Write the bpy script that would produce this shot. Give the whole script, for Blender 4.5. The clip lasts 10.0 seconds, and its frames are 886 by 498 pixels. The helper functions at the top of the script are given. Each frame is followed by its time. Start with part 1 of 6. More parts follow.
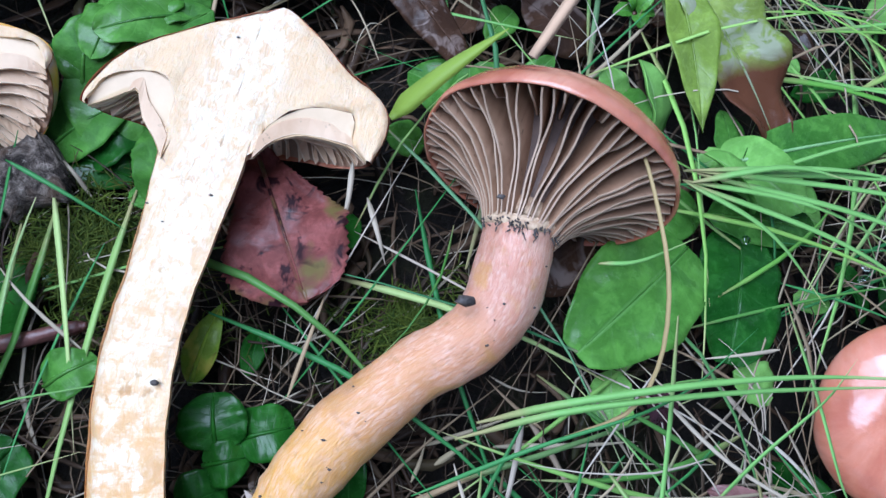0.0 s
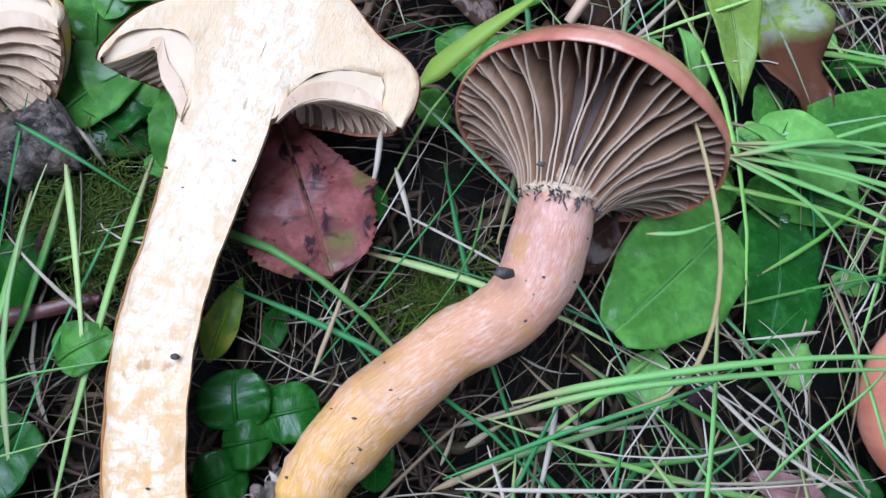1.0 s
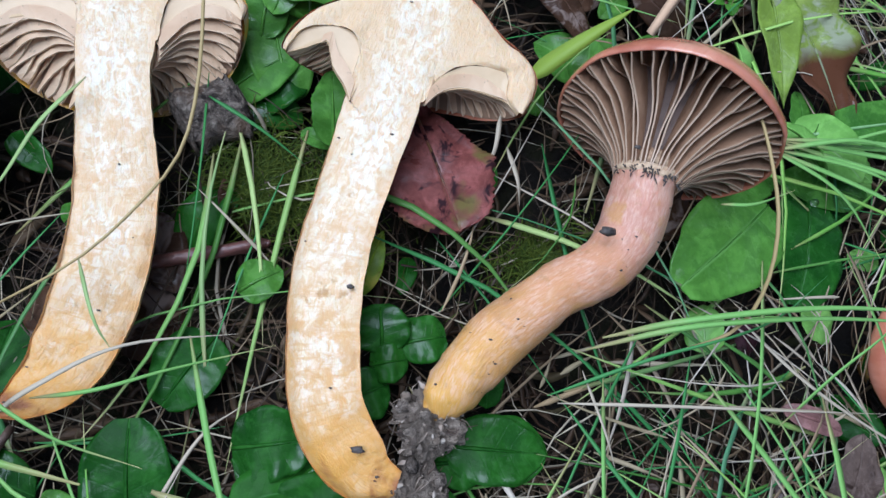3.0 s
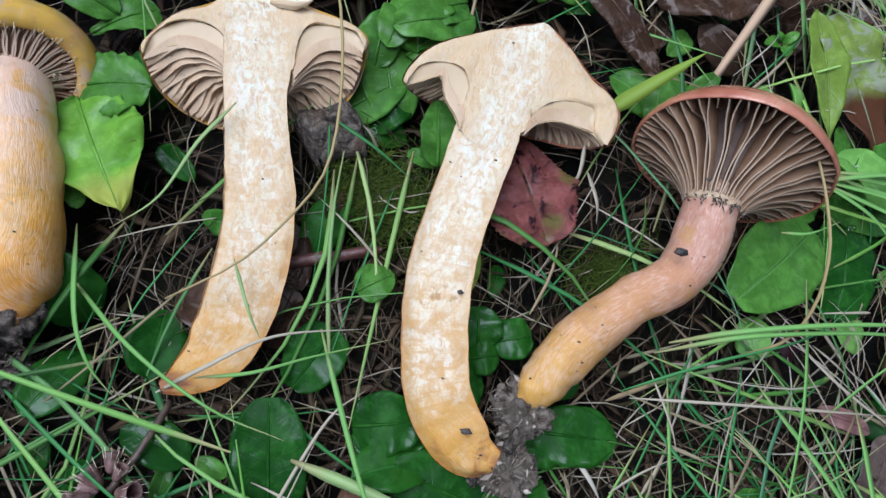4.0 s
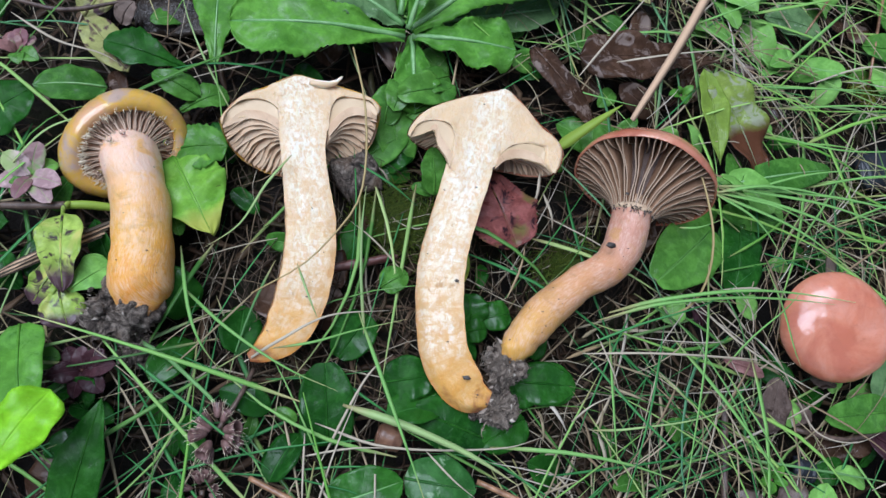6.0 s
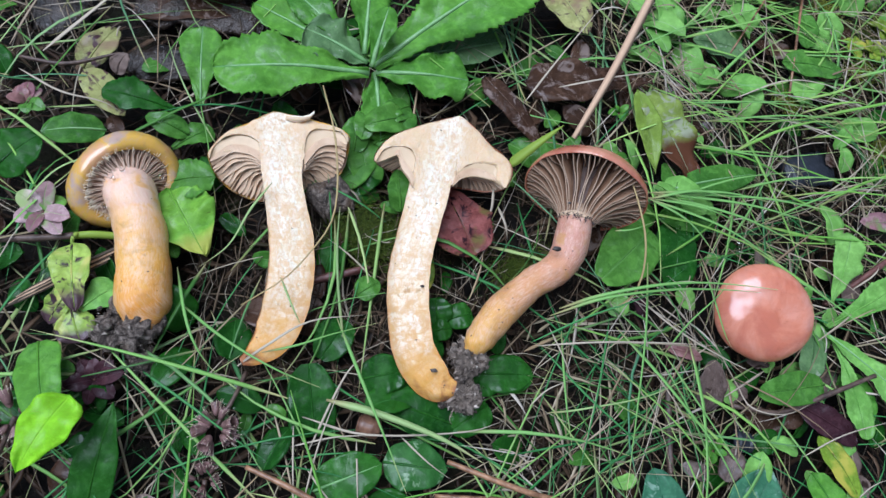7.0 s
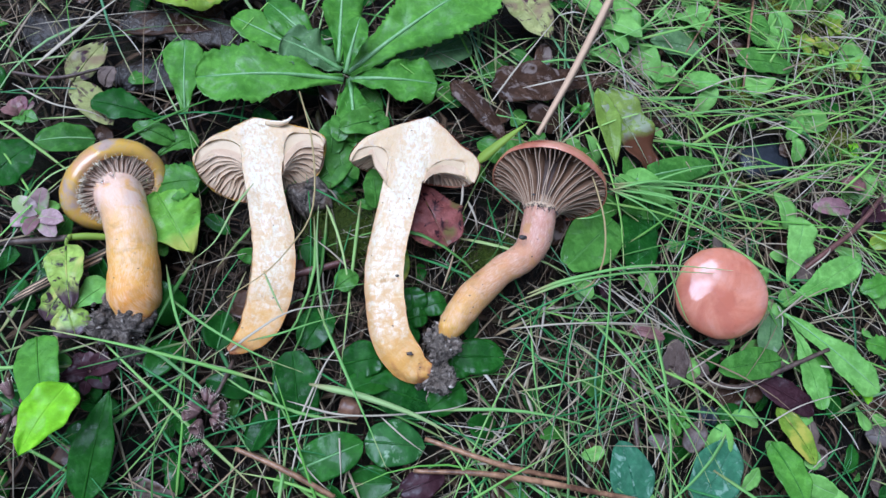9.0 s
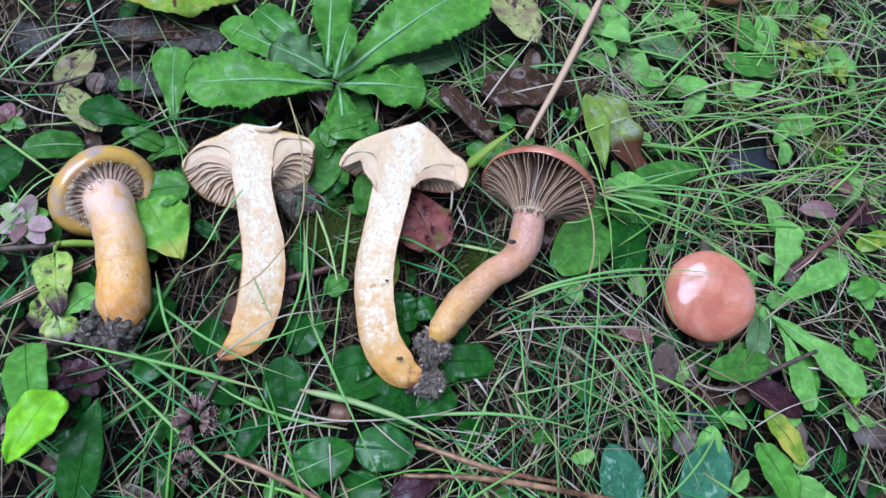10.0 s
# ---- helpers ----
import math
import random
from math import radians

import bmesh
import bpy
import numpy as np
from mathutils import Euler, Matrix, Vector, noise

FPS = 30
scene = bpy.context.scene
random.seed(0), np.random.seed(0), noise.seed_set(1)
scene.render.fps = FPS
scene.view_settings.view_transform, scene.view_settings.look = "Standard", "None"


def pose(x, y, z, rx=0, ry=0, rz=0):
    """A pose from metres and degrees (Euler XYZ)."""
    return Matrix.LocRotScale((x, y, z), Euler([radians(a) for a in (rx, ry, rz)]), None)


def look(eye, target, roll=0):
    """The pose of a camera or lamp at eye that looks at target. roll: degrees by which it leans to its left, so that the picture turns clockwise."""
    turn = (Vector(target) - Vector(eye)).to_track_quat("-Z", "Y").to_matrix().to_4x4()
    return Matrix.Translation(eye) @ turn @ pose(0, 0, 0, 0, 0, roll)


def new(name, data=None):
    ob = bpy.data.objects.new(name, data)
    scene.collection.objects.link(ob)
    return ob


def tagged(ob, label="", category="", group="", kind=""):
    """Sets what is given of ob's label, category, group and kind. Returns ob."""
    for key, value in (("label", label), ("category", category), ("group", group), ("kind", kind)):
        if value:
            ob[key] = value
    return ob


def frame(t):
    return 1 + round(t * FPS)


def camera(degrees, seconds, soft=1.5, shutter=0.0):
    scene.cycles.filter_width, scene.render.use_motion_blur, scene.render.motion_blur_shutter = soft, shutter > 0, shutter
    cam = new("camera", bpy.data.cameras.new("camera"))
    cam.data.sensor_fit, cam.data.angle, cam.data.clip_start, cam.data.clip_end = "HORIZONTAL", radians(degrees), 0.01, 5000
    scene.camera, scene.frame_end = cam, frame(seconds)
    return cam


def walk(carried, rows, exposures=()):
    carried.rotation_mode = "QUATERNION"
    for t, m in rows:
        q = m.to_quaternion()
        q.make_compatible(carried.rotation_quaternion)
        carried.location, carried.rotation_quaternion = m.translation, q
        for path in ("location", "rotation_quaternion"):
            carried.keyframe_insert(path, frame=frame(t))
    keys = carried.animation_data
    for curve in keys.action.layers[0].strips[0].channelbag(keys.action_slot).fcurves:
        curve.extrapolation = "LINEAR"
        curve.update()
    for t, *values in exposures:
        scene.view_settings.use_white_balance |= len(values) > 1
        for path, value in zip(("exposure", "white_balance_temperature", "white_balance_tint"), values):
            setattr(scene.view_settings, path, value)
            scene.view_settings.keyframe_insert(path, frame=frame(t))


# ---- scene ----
cam = camera(68, 10.0)
# seconds, eye in millimetres, turn in degrees
PATH = [
    (0, 11.16, -23.43, 131.34, 14.771, -6.531, 4.493),
    (0.5, 10.54, -20.49, 128.14, 14.979, -6.731, 4.474),
    (1, 5.41, -26.62, 123.37, 14.337, -6.928, 4.844),
    (1.5, 1.87, -32.92, 123.85, 14.140, -7.173, 5.082),
    (2, -4.61, -39.60, 126.74, 14.076, -7.377, 5.335),
    (2.2, -7.01, -39.62, 131.84, 14.345, -7.357, 5.472),
    (3.3, -35.14, -45.70, 149.21, 12.806, -9.398, 7.224),
    (3.5, -42.53, -45.93, 152.28, 12.139, -9.450, 7.701),
    (4, -51.30, -47.36, 164.40, 12.297, -9.385, 8.651),
    (4.5, -63.34, -48.67, 172.54, 13.009, -9.517, 9.303),
    (5, -64.90, -53.64, 184.30, 14.190, -9.992, 8.958),
    (5.2, -65.38, -58.90, 190.55, 13.959, -10.682, 8.407),
    (6.3, -60.69, -80.72, 233.42, 17.603, -10.095, 4.266),
    (6.5, -58.83, -82.05, 239.29, 17.729, -10.058, 3.702),
    (7, -58.43, -89.25, 252.19, 18.837, -10.308, 2.424),
    (7.5, -59.34, -92.53, 266.38, 19.547, -10.604, 1.463),
    (8, -56.50, -98.72, 266.08, 19.975, -10.519, 0.856),
    (8.5, -53.69, -99.56, 266.65, 20.139, -10.499, 0.540),
    (9, -52.42, -102.51, 267.01, 20.143, -10.332, 0.490),
    (9.5, -51.97, -103.31, 267.20, 20.141, -10.563, 0.227),
    (10, -50.92, -102.23, 268.52, 20.508, -10.737, 0.000),
]
# seconds, stops, kelvin, tint
EXPOSURES = [(0.0, 0.10, 4720, 14), (2.2, 0.08, 4800, 13), (2.7, -0.04, 4940, 12), (3.3, -0.25, 4980, 11), (4.0, -0.30, 5130, 11), (5.2, -0.27, 5170, 11),
             (6.5, -0.19, 5200, 13), (8.0, -0.11, 4780, 14), (10.0, -0.09, 4760, 14)]
walk(cam, [(t, pose(x / 1000, y / 1000, z / 1000, rx, ry, rz)) for t, x, y, z, rx, ry, rz in PATH], EXPOSURES)

# ---- light: a bright overcast sky with a very soft sun ----
world = bpy.data.worlds.new("overcast_sky")
scene.world = world
world.use_nodes = True
wn = world.node_tree.nodes
sky = wn.new("ShaderNodeTexSky")
sky.sky_type = "NISHITA"
sky.sun_disc = False
sky.sun_elevation, sky.sun_rotation = radians(66), radians(-65)
sky.air_density, sky.dust_density, sky.ozone_density = 1.0, 2.0, 1.0
cloud_cover = wn.new("ShaderNodeHueSaturation")
cloud_cover.inputs["Saturation"].default_value = 0.35
world.node_tree.links.new(sky.outputs[0], cloud_cover.inputs["Color"])
world.node_tree.links.new(cloud_cover.outputs[0], wn["Background"].inputs[0])
wn["Background"].inputs[1].default_value = 0.082
sun = new("sun", bpy.data.lights.new("sun", "SUN"))
sun.data.energy, sun.data.angle, sun.data.color = 4.5, radians(56), (1.0, 0.97, 0.92)
sun.matrix_world = look((-0.26, 0.12, 0.64), (0, 0, 0))

# ---- building helpers, in millimetres ----
MM = 0.001
rng = random.Random(7)


def level(x, y):
    """The height on which leaves and things lie: the lawn falls off to the east."""
    return -16.0 / (1.0 + math.exp(-max(-400.0, min(400.0, x - 95.0)) / 18.0))


def soil_height(x, y):
    n = noise.noise(Vector((x / 38.0, y / 38.0, 0.3))) * 4.0 + noise.noise(Vector((x / 11.0, y / 11.0, 4.0))) * 2.4
    return level(x, y) - 16.0 + n + noise.noise(Vector((x / 3.6, y / 3.6, 9.0))) * 1.1


def origin(ob):
    p = Vector((0, 0, 0))
    while ob is not None:
        p += Vector(ob.location) / MM
        ob = ob.parent
    return p


def thing(name, base, label, category, group="", kind=""):
    ob = new(name)
    ob.empty_display_size = 0.005
    ob.location = Vector(base) * MM
    return tagged(ob, label, category, group, kind)


def solid(name, verts, faces, material, parent=None, label="", uvs=None, smooth=True):
    """One mesh object from vertices in world millimetres, under parent."""
    o = origin(parent)
    me = bpy.data.meshes.new(name)
    me.from_pydata([((v[0] - o.x) * MM, (v[1] - o.y) * MM, (v[2] - o.z) * MM) for v in verts], [], faces)
    if uvs is not None:
        layer = me.uv_layers.new(name="UVMap")
        flat = np.empty((len(me.loops), 2), np.float32)
        idx = np.empty(len(me.loops), np.int32)
        me.loops.foreach_get("vertex_index", idx)
        flat[:] = np.array(uvs, np.float32)[idx]
        layer.data.foreach_set("uv", flat.ravel())
    me.polygons.foreach_set("use_smooth", np.full(len(me.polygons), smooth))
    me.materials.append(material)
    me.update()
    ob = new(name, me)
    ob.parent = parent
    if label:
        tagged(ob, label)
    return ob


def spline(points, n):
    """n + 1 places along a smooth line through points of any dimension."""
    p = np.array(points, float)
    p = np.vstack([2 * p[0] - p[1], p, 2 * p[-1] - p[-2]])
    out = []
    m = len(p) - 3
    for i in range(n + 1):
        s = min(i / n * m, m - 1e-6)
        k, f = int(s), s - int(s)
        a, b, c, d = p[k], p[k + 1], p[k + 2], p[k + 3]
        out.append(0.5 * (2 * b + (c - a) * f + (2 * a - 5 * b + 4 * c - d) * f * f + (3 * b - 3 * c + d - a) * f ** 3))
    return np.array(out)


def grid_faces(rows, cols, closed=False, start=0):
    faces = []
    for i in range(rows - 1):
        for j in range(cols if closed else cols - 1):
            k = (j + 1) % cols
            faces.append((start + i * cols + j, start + i * cols + k, start + (i + 1) * cols + k, start + (i + 1) * cols + j))
    return faces


def wob(x, y, z, size, amount):
    return noise.noise(Vector((x / size, y / size, z / size))) * amount


def tube(points, n=24, around=14, wobble=0.0, cap_ends=True):
    """Verts, faces, uvs (in decimetres) of a tube through (x, y, z, radius)."""
    c = spline(points, n)
    verts, uvs, run = [], [], 0.0
    for i in range(n + 1):
        t = c[min(i + 1, n), :3] - c[max(i - 1, 0), :3]
        t = Vector(t).normalized()
        side = t.cross(Vector((0, 0, 1)))
        side = side.normalized() if side.length > 1e-4 else Vector((1, 0, 0))
        up = side.cross(t)
        if i:
            run += float(np.linalg.norm(c[i, :3] - c[i - 1, :3]))
        for j in range(around):
            a = 2 * math.pi * j / around
            q = Vector(c[i, :3]) + (side * math.cos(a) + up * math.sin(a)) * c[i, 3]
            if wobble:
                q += (side * math.cos(a) + up * math.sin(a)) * (wob(q.x, q.y, q.z, c[i, 3] * 1.1, wobble) + wob(q.x, q.y, q.z, c[i, 3] * 0.35, wobble * 0.35))
            verts.append(tuple(q))
            uvs.append((abs(j / around - 0.5) * 2 * math.pi * c[i, 3] / 100, run / 100))
    faces = grid_faces(n + 1, around, True)
    if cap_ends:
        faces += [tuple(range(around))[::-1], tuple(n * around + j for j in range(around))]
    return verts, faces, uvs


# ---- materials ----
def material(name, rough=0.5, spec=0.5):
    m = bpy.data.materials.new(name)
    m.use_nodes = True
    nt = m.node_tree
    b = nt.nodes["Principled BSDF"]
    b.inputs["Roughness"].default_value = rough
    b.inputs["Specular IOR Level"].default_value = spec
    return m, nt, b


def node(nt, kind, **ins):
    n = nt.nodes.new("ShaderNode" + kind)
    for k, v in ins.items():
        s = n.inputs[k.replace("_", " ")]
        if isinstance(v, bpy.types.NodeSocket):
            nt.links.new(v, s)
        else:
            s.default_value = v
    return n


def coords(nt, which="Object", scale=(1, 1, 1), offset=True):
    tc = nt.nodes.new("ShaderNodeTexCoord")
    mp = node(nt, "Mapping", Vector=tc.outputs[which], Scale=scale)
    if offset:
        oi = nt.nodes.new("ShaderNodeObjectInfo")
        mul = node(nt, "Vector Math".replace(" ", ""))
        mul.operation = "SCALE"
        mul.inputs[0].default_value = (37.0, 19.0, 11.0)
        nt.links.new(oi.outputs["Random"], mul.inputs["Scale"])
        nt.links.new(mul.outputs[0], mp.inputs["Location"])
    return mp.outputs[0]


def noise_tex(nt, vec, scale, detail=4.0, rough=0.55, distort=0.0):
    return node(nt, "TexNoise", Vector=vec, Scale=scale, Detail=detail, Roughness=rough, Distortion=distort).outputs["Fac"]


def ramp(nt, fac, *stops):
    r = nt.nodes.new("ShaderNodeValToRGB")
    el = r.color_ramp.elements
    while len(el) < len(stops):
        el.new(0.5)
    for e, (p, c) in zip(el, stops):
        e.position, e.color = p, (*c, 1.0) if len(c) == 3 else c
    nt.links.new(fac, r.inputs[0])
    return r.outputs[0]


def mix(nt, fac, a, b, how="MIX"):
    n = nt.nodes.new("ShaderNodeMix")
    n.data_type, n.blend_type = "RGBA", how
    for k, v in ((0, fac), (6, a), (7, b)):
        if isinstance(v, bpy.types.NodeSocket):
            nt.links.new(v, n.inputs[k])
        else:
            n.inputs[k].default_value = v if k == 0 else (*v, 1.0)
    return n.outputs[2]


def math_node(nt, how, a, b=0.0, c=0.0):
    n = nt.nodes.new("ShaderNodeMath")
    n.operation = how
    for k, v in enumerate((a, b, c)):
        if isinstance(v, bpy.types.NodeSocket):
            nt.links.new(v, n.inputs[k])
        else:
            n.inputs[k].default_value = v
    return n.outputs[0]


def bump(nt, b, height, strength=0.3, dist=0.0005):
    n = node(nt, "Bump", Height=height, Strength=strength, Distance=dist)
    nt.links.new(n.outputs[0], b.inputs["Normal"])


def level_ramp(nt, fac, lo, hi):
    return ramp(nt, fac, (lo, (0, 0, 0)), (hi, (1, 1, 1)))


def make_soil():
    m, nt, b = material("wet_soil_painted_shade", 0.7, 0.25)
    v = coords(nt, "Object", offset=False)
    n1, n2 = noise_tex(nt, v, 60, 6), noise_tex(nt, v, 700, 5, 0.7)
    # wet soil tones, taken near black to include shade beneath the grass
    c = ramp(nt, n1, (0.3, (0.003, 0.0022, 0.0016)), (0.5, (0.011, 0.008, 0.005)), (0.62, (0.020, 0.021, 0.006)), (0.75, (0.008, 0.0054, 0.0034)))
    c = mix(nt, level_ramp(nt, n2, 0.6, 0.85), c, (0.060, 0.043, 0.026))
    nt.links.new(c, b.inputs["Base Color"])
    bump(nt, b, n2, 1.0, 0.004)
    return m


def make_leaf(name, dark, light, vein, spots=None, rough=0.32, veins=7.0, spot_at=0.62, tip=None, blotch=None, glow=0.22, tip_at=0.68):
    """A leaf: u runs across from -1 to 1 (kept as 0 to 1), v from stalk to tip."""
    m, nt, b = material(name, rough, 0.5)
    tc = nt.nodes.new("ShaderNodeTexCoord")
    sep = node(nt, "SeparateXYZ", Vector=tc.outputs["UV"])
    u = math_node(nt, "ABSOLUTE", math_node(nt, "MULTIPLY_ADD", sep.outputs[0], 2.0, -1.0))
    vv = sep.outputs[1]
    ob = coords(nt, "Object")
    n1, n2, nm = noise_tex(nt, ob, 60, 4), noise_tex(nt, ob, 620, 5, 0.7), noise_tex(nt, ob, 210, 5, 0.65, 0.4)
    wave = math_node(nt, "SINE", math_node(nt, "MULTIPLY", math_node(nt, "SUBTRACT", vv, math_node(nt, "MULTIPLY", u, 0.16)), veins * 6.283))
    line = level_ramp(nt, wave, 0.9, 1.0)
    mid = level_ramp(nt, math_node(nt, "SUBTRACT", 1.0, u), 0.93, 0.985)
    oi = nt.nodes.new("ShaderNodeObjectInfo")
    c = mix(nt, level_ramp(nt, math_node(nt, "MULTIPLY_ADD", oi.outputs["Random"], 0.35, math_node(nt, "MULTIPLY", n1, 0.8)), 0.3, 0.8), dark, light)
    c = mix(nt, math_node(nt, "MULTIPLY_ADD", level_ramp(nt, nm, 0.36, 0.58), -0.4, 0.4), c, tuple(x * 0.6 for x in dark))
    c = mix(nt, math_node(nt, "MULTIPLY", level_ramp(nt, nm, 0.52, 0.75), 0.6), c, tuple(min(1.0, x * 1.35 + 0.012) for x in light))
    c = mix(nt, math_node(nt, "MULTIPLY", level_ramp(nt, n2, 0.56, 0.74), 0.35), c, tuple(min(1.0, x * 1.3 + 0.04) for x in light))
    vor = node(nt, "TexVoronoi", Vector=ob, Scale=620.0)
    vor.feature = "DISTANCE_TO_EDGE"
    net = ramp(nt, vor.outputs["Distance"], (0.0, (1, 1, 1)), (0.09, (0, 0, 0)))
    c = mix(nt, math_node(nt, "MULTIPLY", net, 0.05), c, vein)
    c = mix(nt, math_node(nt, "MULTIPLY", line, 0.07), c, vein)
    c = mix(nt, math_node(nt, "MULTIPLY", mid, 0.75), c, vein)
    if blotch:
        c = mix(nt, level_ramp(nt, noise_tex(nt, ob, 90, 3, 0.5, 0.6), 0.54, 0.66), c, blotch)
    if spots:
        c = mix(nt, level_ramp(nt, noise_tex(nt, ob, 160, 3, 0.6, 0.8), spot_at, spot_at + 0.08), c, spots)
    if tip:
        c = mix(nt, level_ramp(nt, math_node(nt, "ADD", vv, math_node(nt, "MULTIPLY_ADD", n1, 0.3, -0.15)), tip_at, tip_at + 0.14), c, tip)
    nt.links.new(c, b.inputs["Base Color"])
    wet = level_ramp(nt, noise_tex(nt, ob, 75, 4, 0.6, 0.7), 0.50, 0.60)
    nt.links.new(math_node(nt, "MULTIPLY_ADD", wet, 0.34, 0.08), b.inputs["Specular IOR Level"])
    nt.links.new(math_node(nt, "MULTIPLY_ADD", wet, -0.14, math_node(nt, "MULTIPLY_ADD", nm, 0.55, rough - 0.22)), b.inputs["Roughness"])
    n3 = noise_tex(nt, ob, 110, 3, 0.5, 0.5)
    h = math_node(nt, "ADD", math_node(nt, "MULTIPLY", n2, 0.16), math_node(nt, "ADD", math_node(nt, "MULTIPLY", nm, 0.22), math_node(nt, "MULTIPLY", n3, 0.65)))
    h = math_node(nt, "ADD", h, math_node(nt, "ADD", math_node(nt, "MULTIPLY", line, -0.05), math_node(nt, "MULTIPLY", mid, -0.35)))
    bump(nt, b, h, 0.6, 0.0009)
    tr = node(nt, "BsdfTranslucent", Color=c)
    ms = node(nt, "MixShader", Fac=glow)
    nt.links.new(b.outputs[0], ms.inputs[1])
    nt.links.new(tr.outputs[0], ms.inputs[2])
    nt.links.new(ms.outputs[0], nt.nodes["Material Output"].inputs[0])
    return m


def make_blade(name, cols, tips=None, rough=0.4):
    """Grass and straw: each blade takes its own tint."""
    m, nt, b = material(name, rough, 0.15)
    g = nt.nodes.new("ShaderNodeNewGeometry")
    c = ramp(nt, g.outputs["Random Per Island"], *[(i / (len(cols) - 1), k) for i, k in enumerate(cols)])
    v = coords(nt, "Object", offset=False)
    n1 = noise_tex(nt, v, 90, 3)
    c = mix(nt, math_node(nt, "MULTIPLY", n1, 0.4), c, tuple(0.45 * x for x in cols[0]))
    if tips:
        tc = nt.nodes.new("ShaderNodeTexCoord")
        sep = node(nt, "SeparateXYZ", Vector=tc.outputs["UV"])
        along = math_node(nt, "MULTIPLY_ADD", n1, 0.4, math_node(nt, "SUBTRACT", sep.outputs[1], 0.2))
        c = mix(nt, level_ramp(nt, along, 0.74, 0.98), c, tips)
        c = mix(nt, math_node(nt, "MULTIPLY_ADD", level_ramp(nt, along, 0.02, 0.2), -0.8, 0.8), c, (0.34, 0.27, 0.13))
    nt.links.new(c, b.inputs["Base Color"])
    bump(nt, b, noise_tex(nt, v, 1500, 2), 0.25, 0.0003)
    return m


def make_stem(name, foot, middle, top, pale, length=0.85, streak=0.55, patch=None):
    """Stalk skin: colour runs along v, fibres along the stalk, with patches of another tint."""
    m, nt, b = material(name, 0.45, 0.45)
    tc = nt.nodes.new("ShaderNodeTexCoord")
    sep = node(nt, "SeparateXYZ", Vector=tc.outputs["UV"])
    ob = coords(nt, "Object")
    flake = noise_tex(nt, coords(nt, "UV", (95, 26, 1)), 1.6, 4, 0.6, 0.6)
    fibre = noise_tex(nt, coords(nt, "UV", (260, 14, 1)), 2.0, 3, 0.6)
    grain, cloud = noise_tex(nt, ob, 420, 5, 0.65), noise_tex(nt, ob, 85, 4, 0.6, 0.5)
    along = math_node(nt, "ADD", math_node(nt, "DIVIDE", sep.outputs[1], length), math_node(nt, "MULTIPLY_ADD", cloud, 0.5, -0.25))
    c = ramp(nt, along, (0.05, foot), (0.38, middle), (0.75, top))
    c = mix(nt, math_node(nt, "MULTIPLY", level_ramp(nt, math_node(nt, "MULTIPLY_ADD", cloud, 0.4, math_node(nt, "MULTIPLY", flake, 0.6)), 0.46, 0.60), streak), c, pale)
    c = mix(nt, math_node(nt, "MULTIPLY", level_ramp(nt, fibre, 0.45, 0.75), 0.18), c, tuple(min(1.0, 1.15 * x + 0.03) for x in pale))
    if patch:
        c = mix(nt, math_node(nt, "MULTIPLY", level_ramp(nt, noise_tex(nt, ob, 120, 4, 0.55, 0.7), 0.55, 0.66), 0.7), c, patch)
    c = mix(nt, math_node(nt, "MULTIPLY", level_ramp(nt, noise_tex(nt, ob, 130, 5, 0.6, 0.6), 0.57, 0.70), 0.4), c, tuple(0.5 * x for x in middle))
    c = mix(nt, math_node(nt, "MULTIPLY", level_ramp(nt, grain, 0.60, 0.72), 0.4), c, tuple(0.45 * x for x in foot))
    nt.links.new(c, b.inputs["Base Color"])
    b.inputs["Subsurface Weight"].default_value = 0.15
    b.inputs["Subsurface Radius"].default_value = (0.004, 0.002, 0.001)
    nt.links.new(math_node(nt, "MULTIPLY_ADD", flake, 0.3, 0.25), b.inputs["Roughness"])
    bump(nt, b, math_node(nt, "ADD", math_node(nt, "MULTIPLY", fibre, 0.5), math_node(nt, "ADD", flake, math_node(nt, "MULTIPLY", grain, 0.6))), 0.4, 0.0007)
    return m


